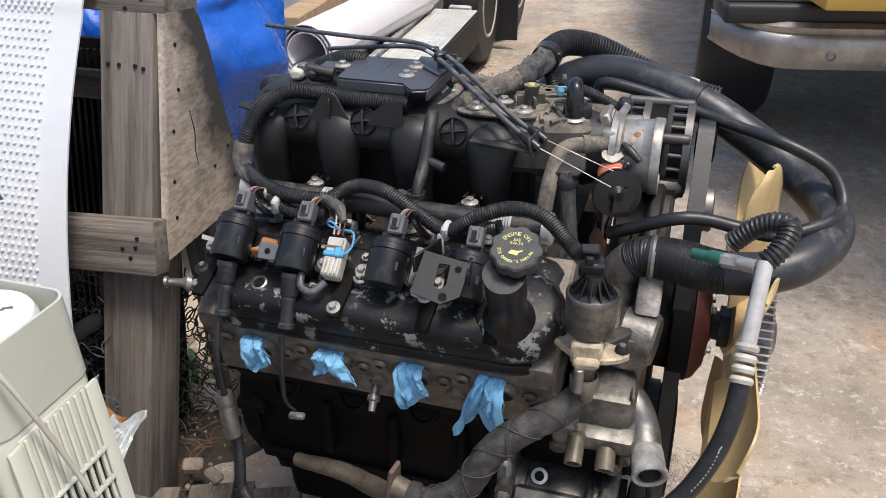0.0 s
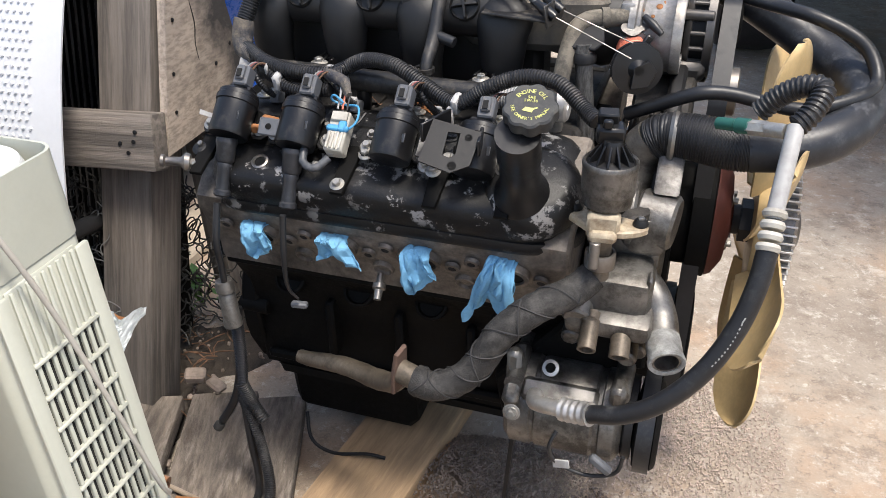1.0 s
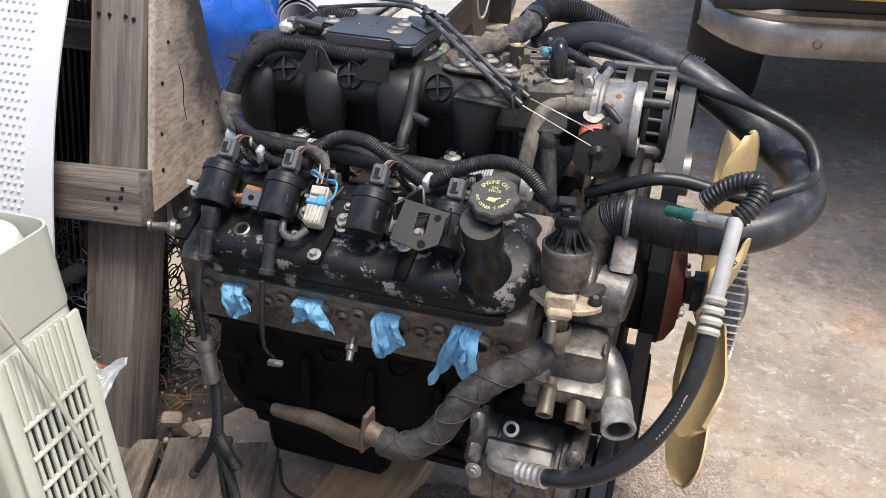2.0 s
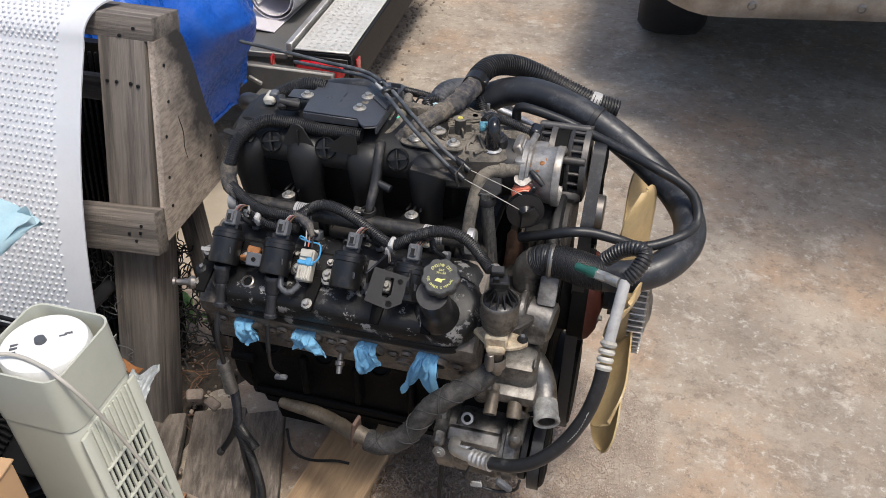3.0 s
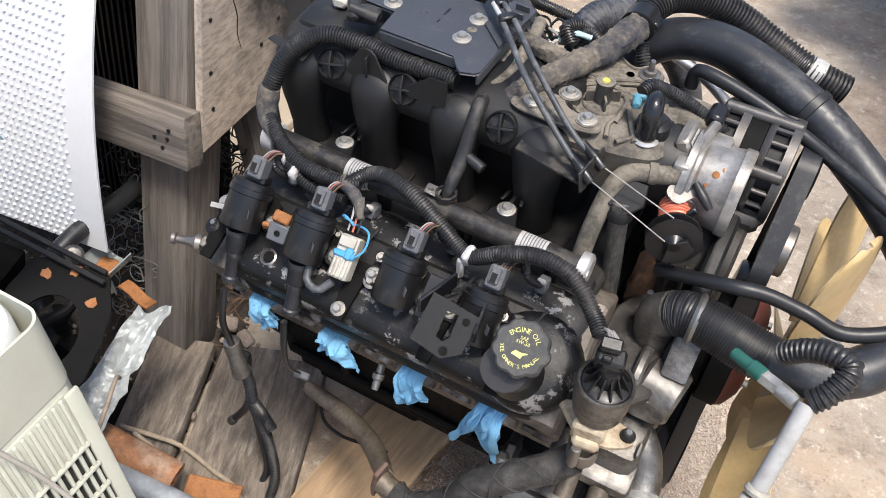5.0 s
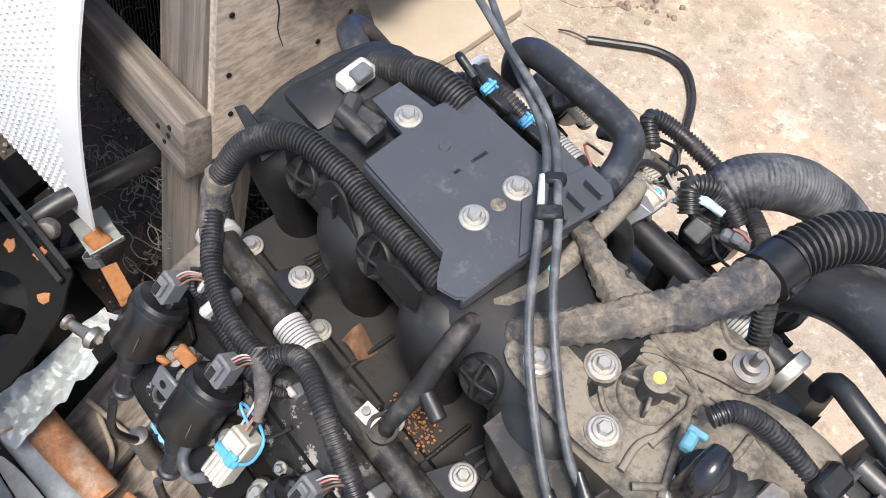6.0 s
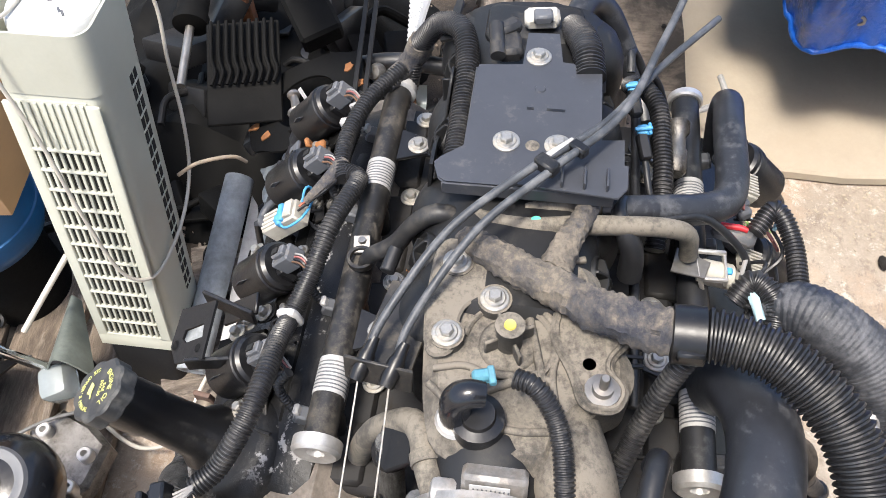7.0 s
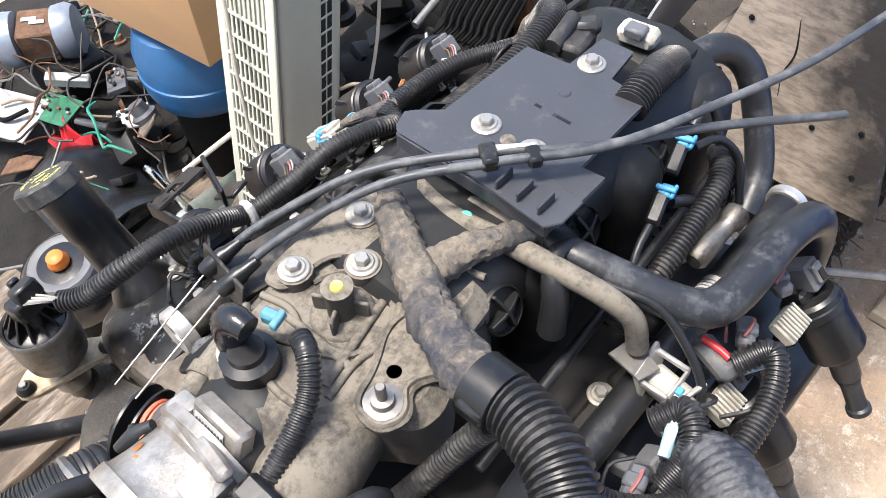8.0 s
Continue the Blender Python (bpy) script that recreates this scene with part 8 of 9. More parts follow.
part("small_hose", Geo().tube([(0.300, 0.105, 0.78), (0.302, 0.106, 0.802), (0.325, 0.10, 0.806), (0.38, 0.092, 0.797), (0.442, 0.079, 0.782), (0.50, 0.05, 0.775), (0.551, 0.018, 0.772), (0.60, 0.006, 0.755), (0.624, -0.004, 0.735), (0.632, -0.03, 0.71), (0.61, -0.07, 0.705), (0.555, -0.10, 0.695), (0.513, -0.094, 0.696), (0.47, -0.098, 0.704), (0.435, -0.105, 0.704), (0.39, -0.095, 0.682), (0.351, -0.082, 0.660)], 0.0085, 12), RUBBER, eng, "thin black hose")
# air conditioning line
part("ac_elbow", Geo().tube([(0.50, -0.175, 0.715), (0.52, -0.178, 0.738), (0.542, -0.185, 0.752), (0.556, -0.195, 0.752), (0.548, -0.215, 0.735), (0.535, -0.225, 0.722)], 0.0115, 14, rib=0.0055), LOOM, eng, "ribbed black elbow")
part("ac_pipe", Geo().tube([(0.534, -0.228, 0.722), (0.530, -0.260, 0.692), (0.526, -0.290, 0.660), (0.525, -0.298, 0.650)], 0.0088, 16), LABEL_WHITE, eng, "white coated metal line")
q = Geo()
for k in range(4):
    p = Vector((0.5255, -0.296, 0.655)) + Vector((-0.0006, -0.0075, -0.009)) * k
    q.lathe([(0.0110, -0.004), (0.0128, 0.0), (0.0110, 0.004)], basis(p, nrm((-0.05, -0.62, -0.78))), 18)
part("crimp", q, WHITE_PLASTIC, eng, "crimped pale collar")
part("ac_hose", Geo().tube([(0.524, -0.318, 0.626), (0.520, -0.332, 0.590), (0.508, -0.347, 0.545), (0.483, -0.362, 0.495), (0.448, -0.370, 0.452), (0.410, -0.366, 0.420), (0.372, -0.354, 0.400)], 0.0110, 16), RUBBER, eng, "thick black refrigerant hose")
for k in range(14):
    t = k / 13
    p = Vector((0.5125, -0.3545, 0.562)).lerp(Vector((0.488, -0.3695, 0.506)), t) + Vector((0.003, -0.002, 0)) * math.sin(math.pi * t)
    part("hose_print", Geo().box((0.0014, 0.0012, 0.007 if k == 0 else rng.uniform(0.001, 0.003)), basis(p, (0.024, 0.015, 0.056)), 0.0002), LABEL_WHITE, eng)
part("hose_fitting", Geo().tube([(0.372, -0.354, 0.400), (0.352, -0.346, 0.392), (0.338, -0.340, 0.387)], 0.0135, 16, rib=0.009, amp=0.12), BRIGHT_ALU, eng)
part("fitting_pipe", Geo().tube([(0.338, -0.340, 0.387), (0.318, -0.332, 0.380), (0.300, -0.318, 0.370), (0.296, -0.296, 0.362)], 0.010, 14), BRIGHT_ALU, eng, "bare metal end fitting")
part("pressure_switch", Geo().cyl((0.526, -0.228, 0.716), (0.508, -0.216, 0.712), 0.008, n=14).cyl((0.508, -0.216, 0.712), (0.490, -0.206, 0.708), 0.0085, n=6), ZINC, eng)
part("switch_body", Geo().cyl((0.492, -0.207, 0.709), (0.478, -0.199, 0.706), 0.0085, n=16, ch=0.001).cyl((0.478, -0.199, 0.706), (0.458, -0.188, 0.702), 0.0068, n=16, ch=0.001), GREEN_PLASTIC, eng, "dark green pressure switch")
part("dry_leaf", Geo().slab(lambda u, v: (0.322 + 0.03 * u, -0.07 + 0.025 * v, 0.57 + 0.06 * v + 0.012 * math.sin(5 * u) + 0.008 * math.sin(7 * v)), 10, 8, 0.0008), LEAF_BROWN, eng, "curled dry leaf behind the riser")

# ---------------------------------------------------------------- shop towels in the ports
def towel(port_x, x0, x1, top, low, seed):
    """Paper pinched in a port, crumpled out over its rim and hanging down."""
    q = Geo()
    for layer_no in range(3):
        sd = seed + 3.7 * layer_no
        k = 1.0 - 0.22 * layer_no

        def at(u, v):
            out = min(1.0, v * 2.2)
            px = port_x + (u - 0.5) * 0.030
            hx = x0 + (x1 - x0) * (0.5 + (u - 0.5) * k + 0.06 * math.sin(sd))
            reach = 0.45 + 0.55 * abs(math.sin(2.3 * u + sd)) + 0.12 * noise.noise(Vector((u * 5, 0, sd)))
            crease = 0.016 * abs(noise.noise(Vector((u * 3.2, v * 1.2, sd)))) + 0.003 * noise.noise(Vector((u * 7, v * 4, sd + 2)))
            x = px + (hx - px) * min(1, v * 1.15) + 0.006 * noise.noise(Vector((u * 6, v * 5, sd + 9)))
            y = -0.252 - 0.034 * math.sin(0.5 * math.pi * out) + 0.010 * max(0.0, v - 0.5) - 1.4 * crease + 0.004 * layer_no
            z = top - 0.010 + 0.010 * math.sin(math.pi * min(1, 1.4 * v)) - (top - low) * k * reach * max(0.0, v - 0.15) / 0.85 + 0.5 * crease
            return (x, y, z)

        q.slab(at, 26, 18, 0.0008)
    return solo("shop_towel", q, TOWEL, "crumpled blue paper shop towel stuffed in an exhaust port", "paper towel", "towels in the ports", smooth=28)


towel(CYL_X[0], -0.100, -0.058, 0.534, 0.494, 1.0)
towel(CYL_X[1], 0.004, 0.064, 0.534, 0.504, 2.3)
towel(CYL_X[2], 0.122, 0.164, 0.536, 0.484, 4.1)
towel(CYL_X[3], 0.202, 0.266, 0.540, 0.446, 5.2)

# ---------------------------------------------------------------- tower fan
tf = thing("tower_fan", "cream plastic tower fan, baseless and leaning", "tower fan", (-0.117, -0.617, 0.03))
SHEAR = Matrix(((1, 0, -0.083 / 0.585, -0.117), (0, 1, 0.040 / 0.585, -0.617), (0, 0, 1, 0.150), (0, 0, 0, 1)))


def rounded(w, d, r, n=5):
    pts = []
    for cx, cy, a0 in ((w - r, d - r, 0), (-w + r, d - r, 90), (-w + r, -d + r, 180), (w - r, -d + r, 270)):
        for k in range(n + 1):
            a = radians(a0 + 90 * k / n)
            pts.append((cx + r * math.cos(a), cy + r * math.sin(a)))
    return pts


def ring_prism(outer, inner, z0, z1, m):
    n = len(outer)
    q = Geo()
    v = [(x, y, z) for z in (z0, z1) for x, y in outer] + [(x, y, z) for z in (z0, z1) for x, y in inner]
    f = []
    for i in range(n):
        j = (i + 1) % n
        f += [(i, j, n + j, n + i), (2 * n + j, 2 * n + i, 3 * n + i, 3 * n + j), (n + i, n + j, 3 * n + j, 3 * n + i), (j, i, 2 * n + i, 2 * n + j)]
    return q.add(v, f, m)


part("body", Geo().prism(rounded(0.062, 0.066, 0.022), 0.535, SHEAR, 0.006), CREAM, tf)
part("rim", ring_prism(rounded(0.0632, 0.0672, 0.022), rounded(0.0600, 0.0640, 0.019), 0.50, 0.585, SHEAR), CREAM, tf)
part("foot", Geo().prism(rounded(0.055, 0.060, 0.02), 0.125, SHEAR @ Matrix.Translation((0.01, 0, -0.12)), 0.004), DARK_STEEL, tf)
# dark panel on the face paints the shade inside the fan's slots
part("grille_back", Geo().box((0.001, 0.092, 0.40), SHEAR @ Matrix.Translation((0.0632, -0.002, 0.225))), SLOT_SHADE, tf)
for y, w in ((-0.056, 0.018), (0.052, 0.018)):
    part("grille_frame", Geo().box((0.006, w, 0.47), SHEAR @ Matrix.Translation((0.065, y, 0.255)), 0.0015), CREAM, tf)
part("grille_frame", Geo().box((0.006, 0.126, 0.03), SHEAR @ Matrix.Translation((0.065, -0.002, 0.010)), 0.0015), CREAM, tf)
part("grille_top", Geo().box((0.003, 0.092, 0.075), SHEAR @ Matrix.Translation((0.0630, -0.002, 0.455)), 0.001), CREAM, tf)
for k in range(9):
    part("bar", Geo().box((0.0045, 0.0046, 0.470), SHEAR @ Matrix.Translation((0.0652, -0.042 + 0.0100 * k, 0.2555)), 0.0008), CREAM, tf)
for k in range(12):
    part("cross_bar", Geo().box((0.006, 0.092, 0.0042), SHEAR @ Matrix.Translation((0.066, -0.002, 0.026 + 0.0355 * k)), 0.001), CREAM, tf)
# slotted side panels: dark strips on the face paint the slots' inner shade
for k in range(2):
    part("side_slot", Geo().box((0.008, 0.001, 0.42), SHEAR @ Matrix.Translation((-0.016 - 0.012 * k, 0.0663, 0.26))), DARK_VOID, tf)
for k in range(17):
    part("side_bar", Geo().box((0.024, 0.002, 0.004), SHEAR @ Matrix.Translation((-0.022, 0.0668, 0.062 + 0.0245 * k)), 0.0006), CREAM, tf)
lid = part("lid", Geo().lathe([(0.0590, 0.53), (0.0590, 0.573), (0.056, 0.580), (0.030, 0.584), (0.001, 0.584)], SHEAR @ Matrix.Translation((-0.002, 0.002, 0)), 36), CREAM_WHITE, tf, "round white control lid")
part("knob", Geo().lathe([(0.008, 0), (0.007, 0.005), (0.002, 0.006)], SHEAR @ Matrix.Translation((-0.004, 0.0, 0.584)), 16), CONN_GREY, lid)
for x, y in ((-0.030, -0.022), (-0.033, -0.016), (-0.027, -0.030), (0.018, 0.018), (0.022, 0.024)):
    part("vent_slot", Geo().box((0.010, 0.003, 0.0016), SHEAR @ Matrix.Translation((x, y, 0.5835)) @ Matrix.Rotation(0.6, 4, "Z")), CONN_GREY, lid)
part("cord", Geo().tube([(-0.30, -0.62, 0.715), (-0.268, -0.632, 0.742), (-0.22, -0.612, 0.738), (-0.17, -0.618, 0.735), (-0.135, -0.632, 0.738), (-0.112, -0.628, 0.70), (-0.095, -0.606, 0.60), (-0.072, -0.590, 0.48), (-0.058, -0.572, 0.37), (-0.072, -0.548, 0.330), (-0.115, -0.536, 0.322), (-0.19, -0.530, 0.335), (-0.252, -0.530, 0.372), (-0.285, -0.528, 0.45), (-0.308, -0.530, 0.54), (-0.335, -0.532, 0.63), (-0.34, -0.560, 0.715), (-0.30, -0.590, 0.735), (-0.25, -0.610, 0.735)], 0.0028, 8), CORD, tf, "white power cord looped round the fan")
part("cord", Geo().tube([(-0.185, -0.505, 0.44), (-0.19, -0.47, 0.465), (-0.215, -0.43, 0.455), (-0.228, -0.418, 0.43)], 0.0028, 7), DIRTY_CORD, tf)

# ---------------------------------------------------------------- carton on a blue gas bottle
bx = thing("carton", "plain brown cardboard carton on a blue gas bottle", "box", (-0.258, -0.946, 0.393))
bm_ = pose(-0.258, -0.946, 0.558, 0, 0, 6)
part("carton_body", Geo().box((0.32, 0.36, 0.33), bm_, 0.004, 2), CARDBOARD, bx)
part("flap", Geo().box((0.322, 0.18, 0.003), bm_ @ pose(0, 0.092, 0.168), 0.001), CARDBOARD, bx)
part("flap", Geo().box((0.322, 0.18, 0.003), bm_ @ pose(0, -0.092, 0.168), 0.001), CARDBOARD, bx)
part("tape", Geo().box((0.326, 0.05, 0.0012), bm_ @ pose(0, 0, 0.1702), 0.0004), TAN_PIPE, bx)
tank = thing("gas_bottle", "blue painted steel gas bottle on a black foot ring", "gas bottle", (-0.20, -0.93, 0.0))
part("shell", Geo().lathe([(0.03, 0.198), (0.085, 0.205), (0.108, 0.220), (0.116, 0.245), (0.116, 0.268), (0.119, 0.270), (0.119, 0.278), (0.116, 0.280), (0.116, 0.32), (0.10, 0.368), (0.06, 0.388), (0.02, 0.3925)], (-0.20, -0.93, 0.0), 48), BLUE_DRUM, tank)
part("foot_ring", Geo().lathe([(0.078, 0.0), (0.082, 0.0), (0.082, 0.21), (0.078, 0.21)], (-0.20, -0.93, 0.0), 40, True), BLACK_IRON, tank, "rusty black foot ring")

# ---------------------------------------------------------------- pale blue panel on a rusty post
pb = thing("car_fender", "chipped pale blue steel body panel propped on a rusty post", "car panel", (-0.45, -0.45, 0.0))


def panel_at(u, v):
    deep = 0.50 + 0.65 * u ** 0.6
    nose = math.sqrt(max(0.0, 1 - (1 - min(1, u * 5)) ** 2))
    w = 0.5 + (v - 0.5) * (0.45 + 0.55 * nose)
    x = -0.36 - 0.34 * u - 0.03 * (2 * v - 1) ** 2 * (1 - min(1, u * 4))
    y = -0.335 - (0.10 + 0.13 * u) * w * deep - 0.02 * u
    z = 0.748 + 0.03 * u - 0.105 * w * deep + 0.028 * math.sin(2.6 * w) + 0.012 * math.sin(4 * u)
    return (x, y, z)


part("panel", Geo().slab(panel_at, 30, 20, 0.014), PALE_BLUE, pb, smooth=60)
part("bolt_ring", Geo().lathe([(0.009, 0), (0.009, 0.004), (0.0055, 0.0045), (0.005, 0.001)], basis((-0.412, -0.379, 0.742), nrm((0.2, -0.7, 0.65))), 16), CHROME, pb)
part("rusty_post", Geo().box((0.04, 0.03, 0.70), pose(-0.745, -0.60, 0.36, 0, 3, 10), 0.004), RUST, pb)

# ---------------------------------------------------------------- scrap beside the engine
sk = thing("heat_sink", "black finned metal heat sink in the scrap", "heat sink", (-0.48, -0.50, 0.30))
sm = basis((-0.475, -0.505, 0.365), nrm((0.25, 0.1, 1)), (1, 0.25, 0))
# plate coloured near-black to carry the shade lying over the heap
part("plate", Geo().box((0.20, 0.125, 0.006), sm, 0.002), BLACK_IRON, sk)
for k in range(9):
    q = Geo().tube([tuple(sm @ Vector((-0.095, -0.052 + 0.013 * k, 0.014))), tuple(sm @ Vector((-0.02, -0.052 + 0.013 * k, 0.014))), tuple(sm @ Vector((0.005, -0.046 + 0.013 * k, 0.014))), tuple(sm @ Vector((0.03, -0.053 + 0.013 * k, 0.013)))], 0.0032, 6)
    part("fin", q, BLACK_IRON, sk)
gk = thing("gasket_plate", "black engine gasket plate with orange sealant scraps", "gasket", (-0.42, -0.40, 0.25))
gm = basis((-0.425, -0.385, 0.355), nrm((0.164, -0.347, 0.946)), (0.23, -0.9, -0.37))
part("plate", ring_prism([(0.110 * math.copysign(abs(math.cos(a)) ** 0.45, math.cos(a)), 0.080 * math.copysign(abs(math.sin(a)) ** 0.45, math.sin(a)) + 0.006 * math.sin(5 * a)) for a in np.linspace(0, 2 * math.pi, 32, endpoint=False)], [(0.058 * math.cos(a), 0.050 * math.sin(a)) for a in np.linspace(0, 2 * math.pi, 32, endpoint=False)], 0, 0.005, gm), BLACK_IRON, gk)
for a in (0.2, 0.7, 2.2, 3.0, 3.7, 5.4):
    part("sealant", Geo().prism([(0.012 * math.cos(k) * rng.uniform(0.5, 1.2), 0.008 * math.sin(k) * rng.uniform(0.6, 1.3)) for k in np.linspace(0, 6.28, 8, endpoint=False)], 0.002, gm @ Matrix.Translation((0.10 * math.cos(a), 0.062 * math.sin(a), 0.005)) @ Matrix.Rotation(a, 4, "Z")), RUST_FLECK, gk, "orange sealant scrap")
for i, (dx, y) in enumerate(((0, -0.292), (0.01, -0.308))):
    solo("slotted_bar", Geo().box((0.42, 0.008, 0.006), pose(-0.60 + dx, y, 0.43, 0, 8, 4), 0.001), DARK_STEEL, "long thin black steel bar", "bar", "steel bars")
sh = thing("shock_absorber", "oily black shock absorber lying in the scrap", "shock absorber", (-0.62, -0.64, 0.32))
part("cylinder", Geo().lathe([(0.010, 0), (0.026, 0.004), (0.028, 0.01), (0.028, 0.18), (0.032, 0.182), (0.032, 0.20), (0.02, 0.204)], basis((-0.78, -0.66, 0.40), nrm((1, 0.12, -0.2))), 24), BLACK_IRON, sh)
part("rod", Geo().cyl((-0.585, -0.637, 0.36), (-0.46, -0.622, 0.335), 0.008, n=12), STEEL, sh)
solo("black_box", Geo().box((0.10, 0.075, 0.05), pose(-0.585, -0.405, 0.40, 10, 20, 35), 0.006), BLACK_IRON, "small black vented plastic box", "box")
solo("black_hose", Geo().tube([(-0.50, -0.33, 0.37), (-0.50, -0.25, 0.39), (-0.50, -0.15, 0.385), (-0.52, -0.08, 0.36)], 0.015, 12), RUBBER, "short black rubber hose in the scrap", "hose")
solo("idler_wheel", Geo().lathe([(0.006, 0), (0.014, 0.004), (0.016, 0.012), (0.012, 0.022), (0.004, 0.024)], basis((-0.477, -0.266, 0.385), nrm((0.6, -0.4, 0.6))), 18), CAST_ALU, "round metal idler wheel in the scrap", "pulley")
def crumple(u, v):
    """Torn sheet running down from the post, folded across and creased."""
    n1 = noise.noise(Vector((u * 5, v * 2.2, 1.7)))
    n2 = noise.noise(Vector((u * 17, v * 6, 4.1)))
    wide = 0.046 + 0.030 * u + 0.010 * noise.noise(Vector((u * 9, 0, 3)))
    fold = 0.018 * abs(v - 0.45 - 0.2 * n1)
    return (-0.360 - 0.030 * u + wide * v + 0.006 * n2, -0.268 - 0.215 * u + 0.026 * v + 0.010 * n1, 0.325 - 0.115 * u + fold + 0.010 * n1 + 0.008 * n2)


solo("bent_sheet", Geo().slab(crumple, 60, 16, 0.0012), GALV, "crumpled torn galvanised sheet metal", "sheet metal", smooth=25)
solo("rust_strip", Geo().slab(lambda u, v: (-0.432 + 0.062 * u, -0.222 - 0.006 * u - 0.022 * v, 0.300 - 0.014 * u + 0.004 * math.sin(7 * u) + 0.006 * v), 10, 4, 0.003), RUST_FLECK, "orange rusted steel strip", "strip")


def pipe(name, a, b, r, material, label, group=""):
    return solo(name, Geo().tube([a, tuple((Vector(a) + Vector(b)) / 2), b], r, 20, 0.03, hollow=True), material, label, "pipe", group)


pipe("steel_pipe", (-0.37, -0.522, 0.205), (-0.03, -0.530, 0.115), 0.0255, GREY_PIPE, "dull grey steel pipe in the scrap", "grey pipes")
pipe("steel_pipe", (-0.375, -0.462, 0.17), (-0.04, -0.424, 0.105), 0.020, GREY_PIPE, "dull grey steel pipe with a brown stain", "grey pipes")
pipe("rusty_pipe", (-0.40, -0.432, 0.19), (-0.215, -0.408, 0.135), 0.026, RUST_PIPE, "orange rusty pipe stub")
solo("plastic_strip", Geo().slab(lambda u, v: (-0.35 + 0.27 * u, -0.498 + 0.03 * v * math.sin(3.14 * u) ** 0.5, 0.185 - 0.07 * u), 16, 2, 0.003), LABEL_WHITE, "narrow white plastic strip in the scrap", "strip")
solo("rust_plate", Geo().box((0.09, 0.04, 0.006), pose(-0.17, -0.385, 0.09, 20, 10, 20), 0.002), RUST_FLECK, "flat rusty steel plate", "plate")
# dark odds and ends filling the heap, near-black to carry its shade
shapes = (
    lambda: Geo().box((rng.uniform(0.05, 0.14), rng.uniform(0.03, 0.09), rng.uniform(0.02, 0.06)), Matrix.Identity(4), 0.006, 2),
    lambda: Geo().lathe([(0.01, 0), (0.03, 0.004), (0.032, 0.02), (0.022, 0.026), (0.02, 0.05), (0.008, 0.052)], Matrix.Identity(4), 18),
    lambda: Geo().tube([(0, 0, 0), (0.05, 0.02, 0.02), (0.11, 0.0, 0.01), (0.16, 0.03, 0.0)], rng.uniform(0.006, 0.014), 10),
    lambda: Geo().prism([(-0.05, -0.03), (0.05, -0.02), (0.07, 0.02), (0.01, 0.04), (-0.04, 0.03)], 0.008, Matrix.Identity(4), 0.002),
)
names = ("scrap_block", "scrap_pulley", "scrap_hose", "scrap_bracket")
words = ("oily black cast block in the scrap heap", "black scrap pulley in the heap", "black rubber hose end in the heap", "flat dark steel bracket in the heap")
for i in range(72):
    k = rng.randrange(4)
    x, y = rng.uniform(-0.95, -0.30), rng.uniform(-0.92, -0.26)
    if x > -0.42 and y > -0.34:
        continue
    top = 0.26 if x < -0.42 else 0.10
    clear_of_post = x < -0.54 or y < -0.37
    m = Matrix.Translation((x, y, 0.03 + top * rng.random())) @ Euler((rng.uniform(-0.6, 0.6), rng.uniform(-0.6, 0.6), rng.uniform(0, 6.28))).to_matrix().to_4x4()
    shape, tone = shapes[k](), (BLACK_IRON, DARK_STEEL, BLACK_PLASTIC, BLACK_IRON, DARK_STEEL)[rng.randrange(5)]
    if clear_of_post:
        solo(names[k], shape, tone, words[k], "scrap", "scrap heap", m=m)
# near-black mound puts the heap's shaded depth into colour
solo("scrap_base", Geo().grid(lambda u, v: (-1.15 + 0.80 * u, -1.05 + 0.80 * v, 0.0 + 0.20 * min(1, 5 * u, 5 * (1 - u)) * min(1, 5 * v, 5 * (1 - v)) * (0.8 + 0.4 * noise.noise(Vector((u * 7, v * 7, 2))))), 40, 40), BLACK_IRON, "near-black backing added for the shaded depth of the scrap heap", "scrap heap", kind="stuff")

# ---------------------------------------------------------------- deck boards and parts near the front
for k, (y, w, x1) in enumerate(((-0.70, 0.10, 0.55), (-0.83, 0.12, 0.60), (-0.96, 0.11, 0.62))):
    plank("plank", (-0.30 + 0.02 * k, y - 0.04), (x1, y + 0.03), w, 0.022, 0.012, WOOD_OLD_X, "dirty brown board on the ground", "ground boards")
solo("pine_offcut", Geo().box((0.10, 0.055, 0.05), pose(0.01, -0.505, 0.026, 0, 0, 20), 0.003), WOOD_NEW, "small yellow pine offcut", "timber")
pm = thing("vacuum_pump", "black domed pump with an orange plug", "pump", (0.24, -0.73, 0.04))
dm = basis((0.246, -0.654, 0.285), nrm((0.15, 0.08, 1))) @ Matrix.Diagonal((0.90, 0.90, 0.66, 1))
part("dome", Geo().lathe([(0.084, -0.03), (0.086, 0.0), (0.084, 0.02), (0.074, 0.050), (0.058, 0.068), (0.044, 0.074), (0.001, 0.074)], dm, 48), GLOSS_RUBBER, pm)
part("dish", Geo().lathe([(0.058, 0.066), (0.052, 0.076), (0.044, 0.0765), (0.034, 0.072), (0.002, 0.072)], dm, 40), CONN_GREY, pm)
part("plug", Geo().lathe([(0.017, 0.078), (0.018, 0.084), (0.015, 0.092), (0.014, 0.102), (0.010, 0.106), (0.001, 0.107)], dm, 24), ORANGE_CAP, pm, "orange plug")
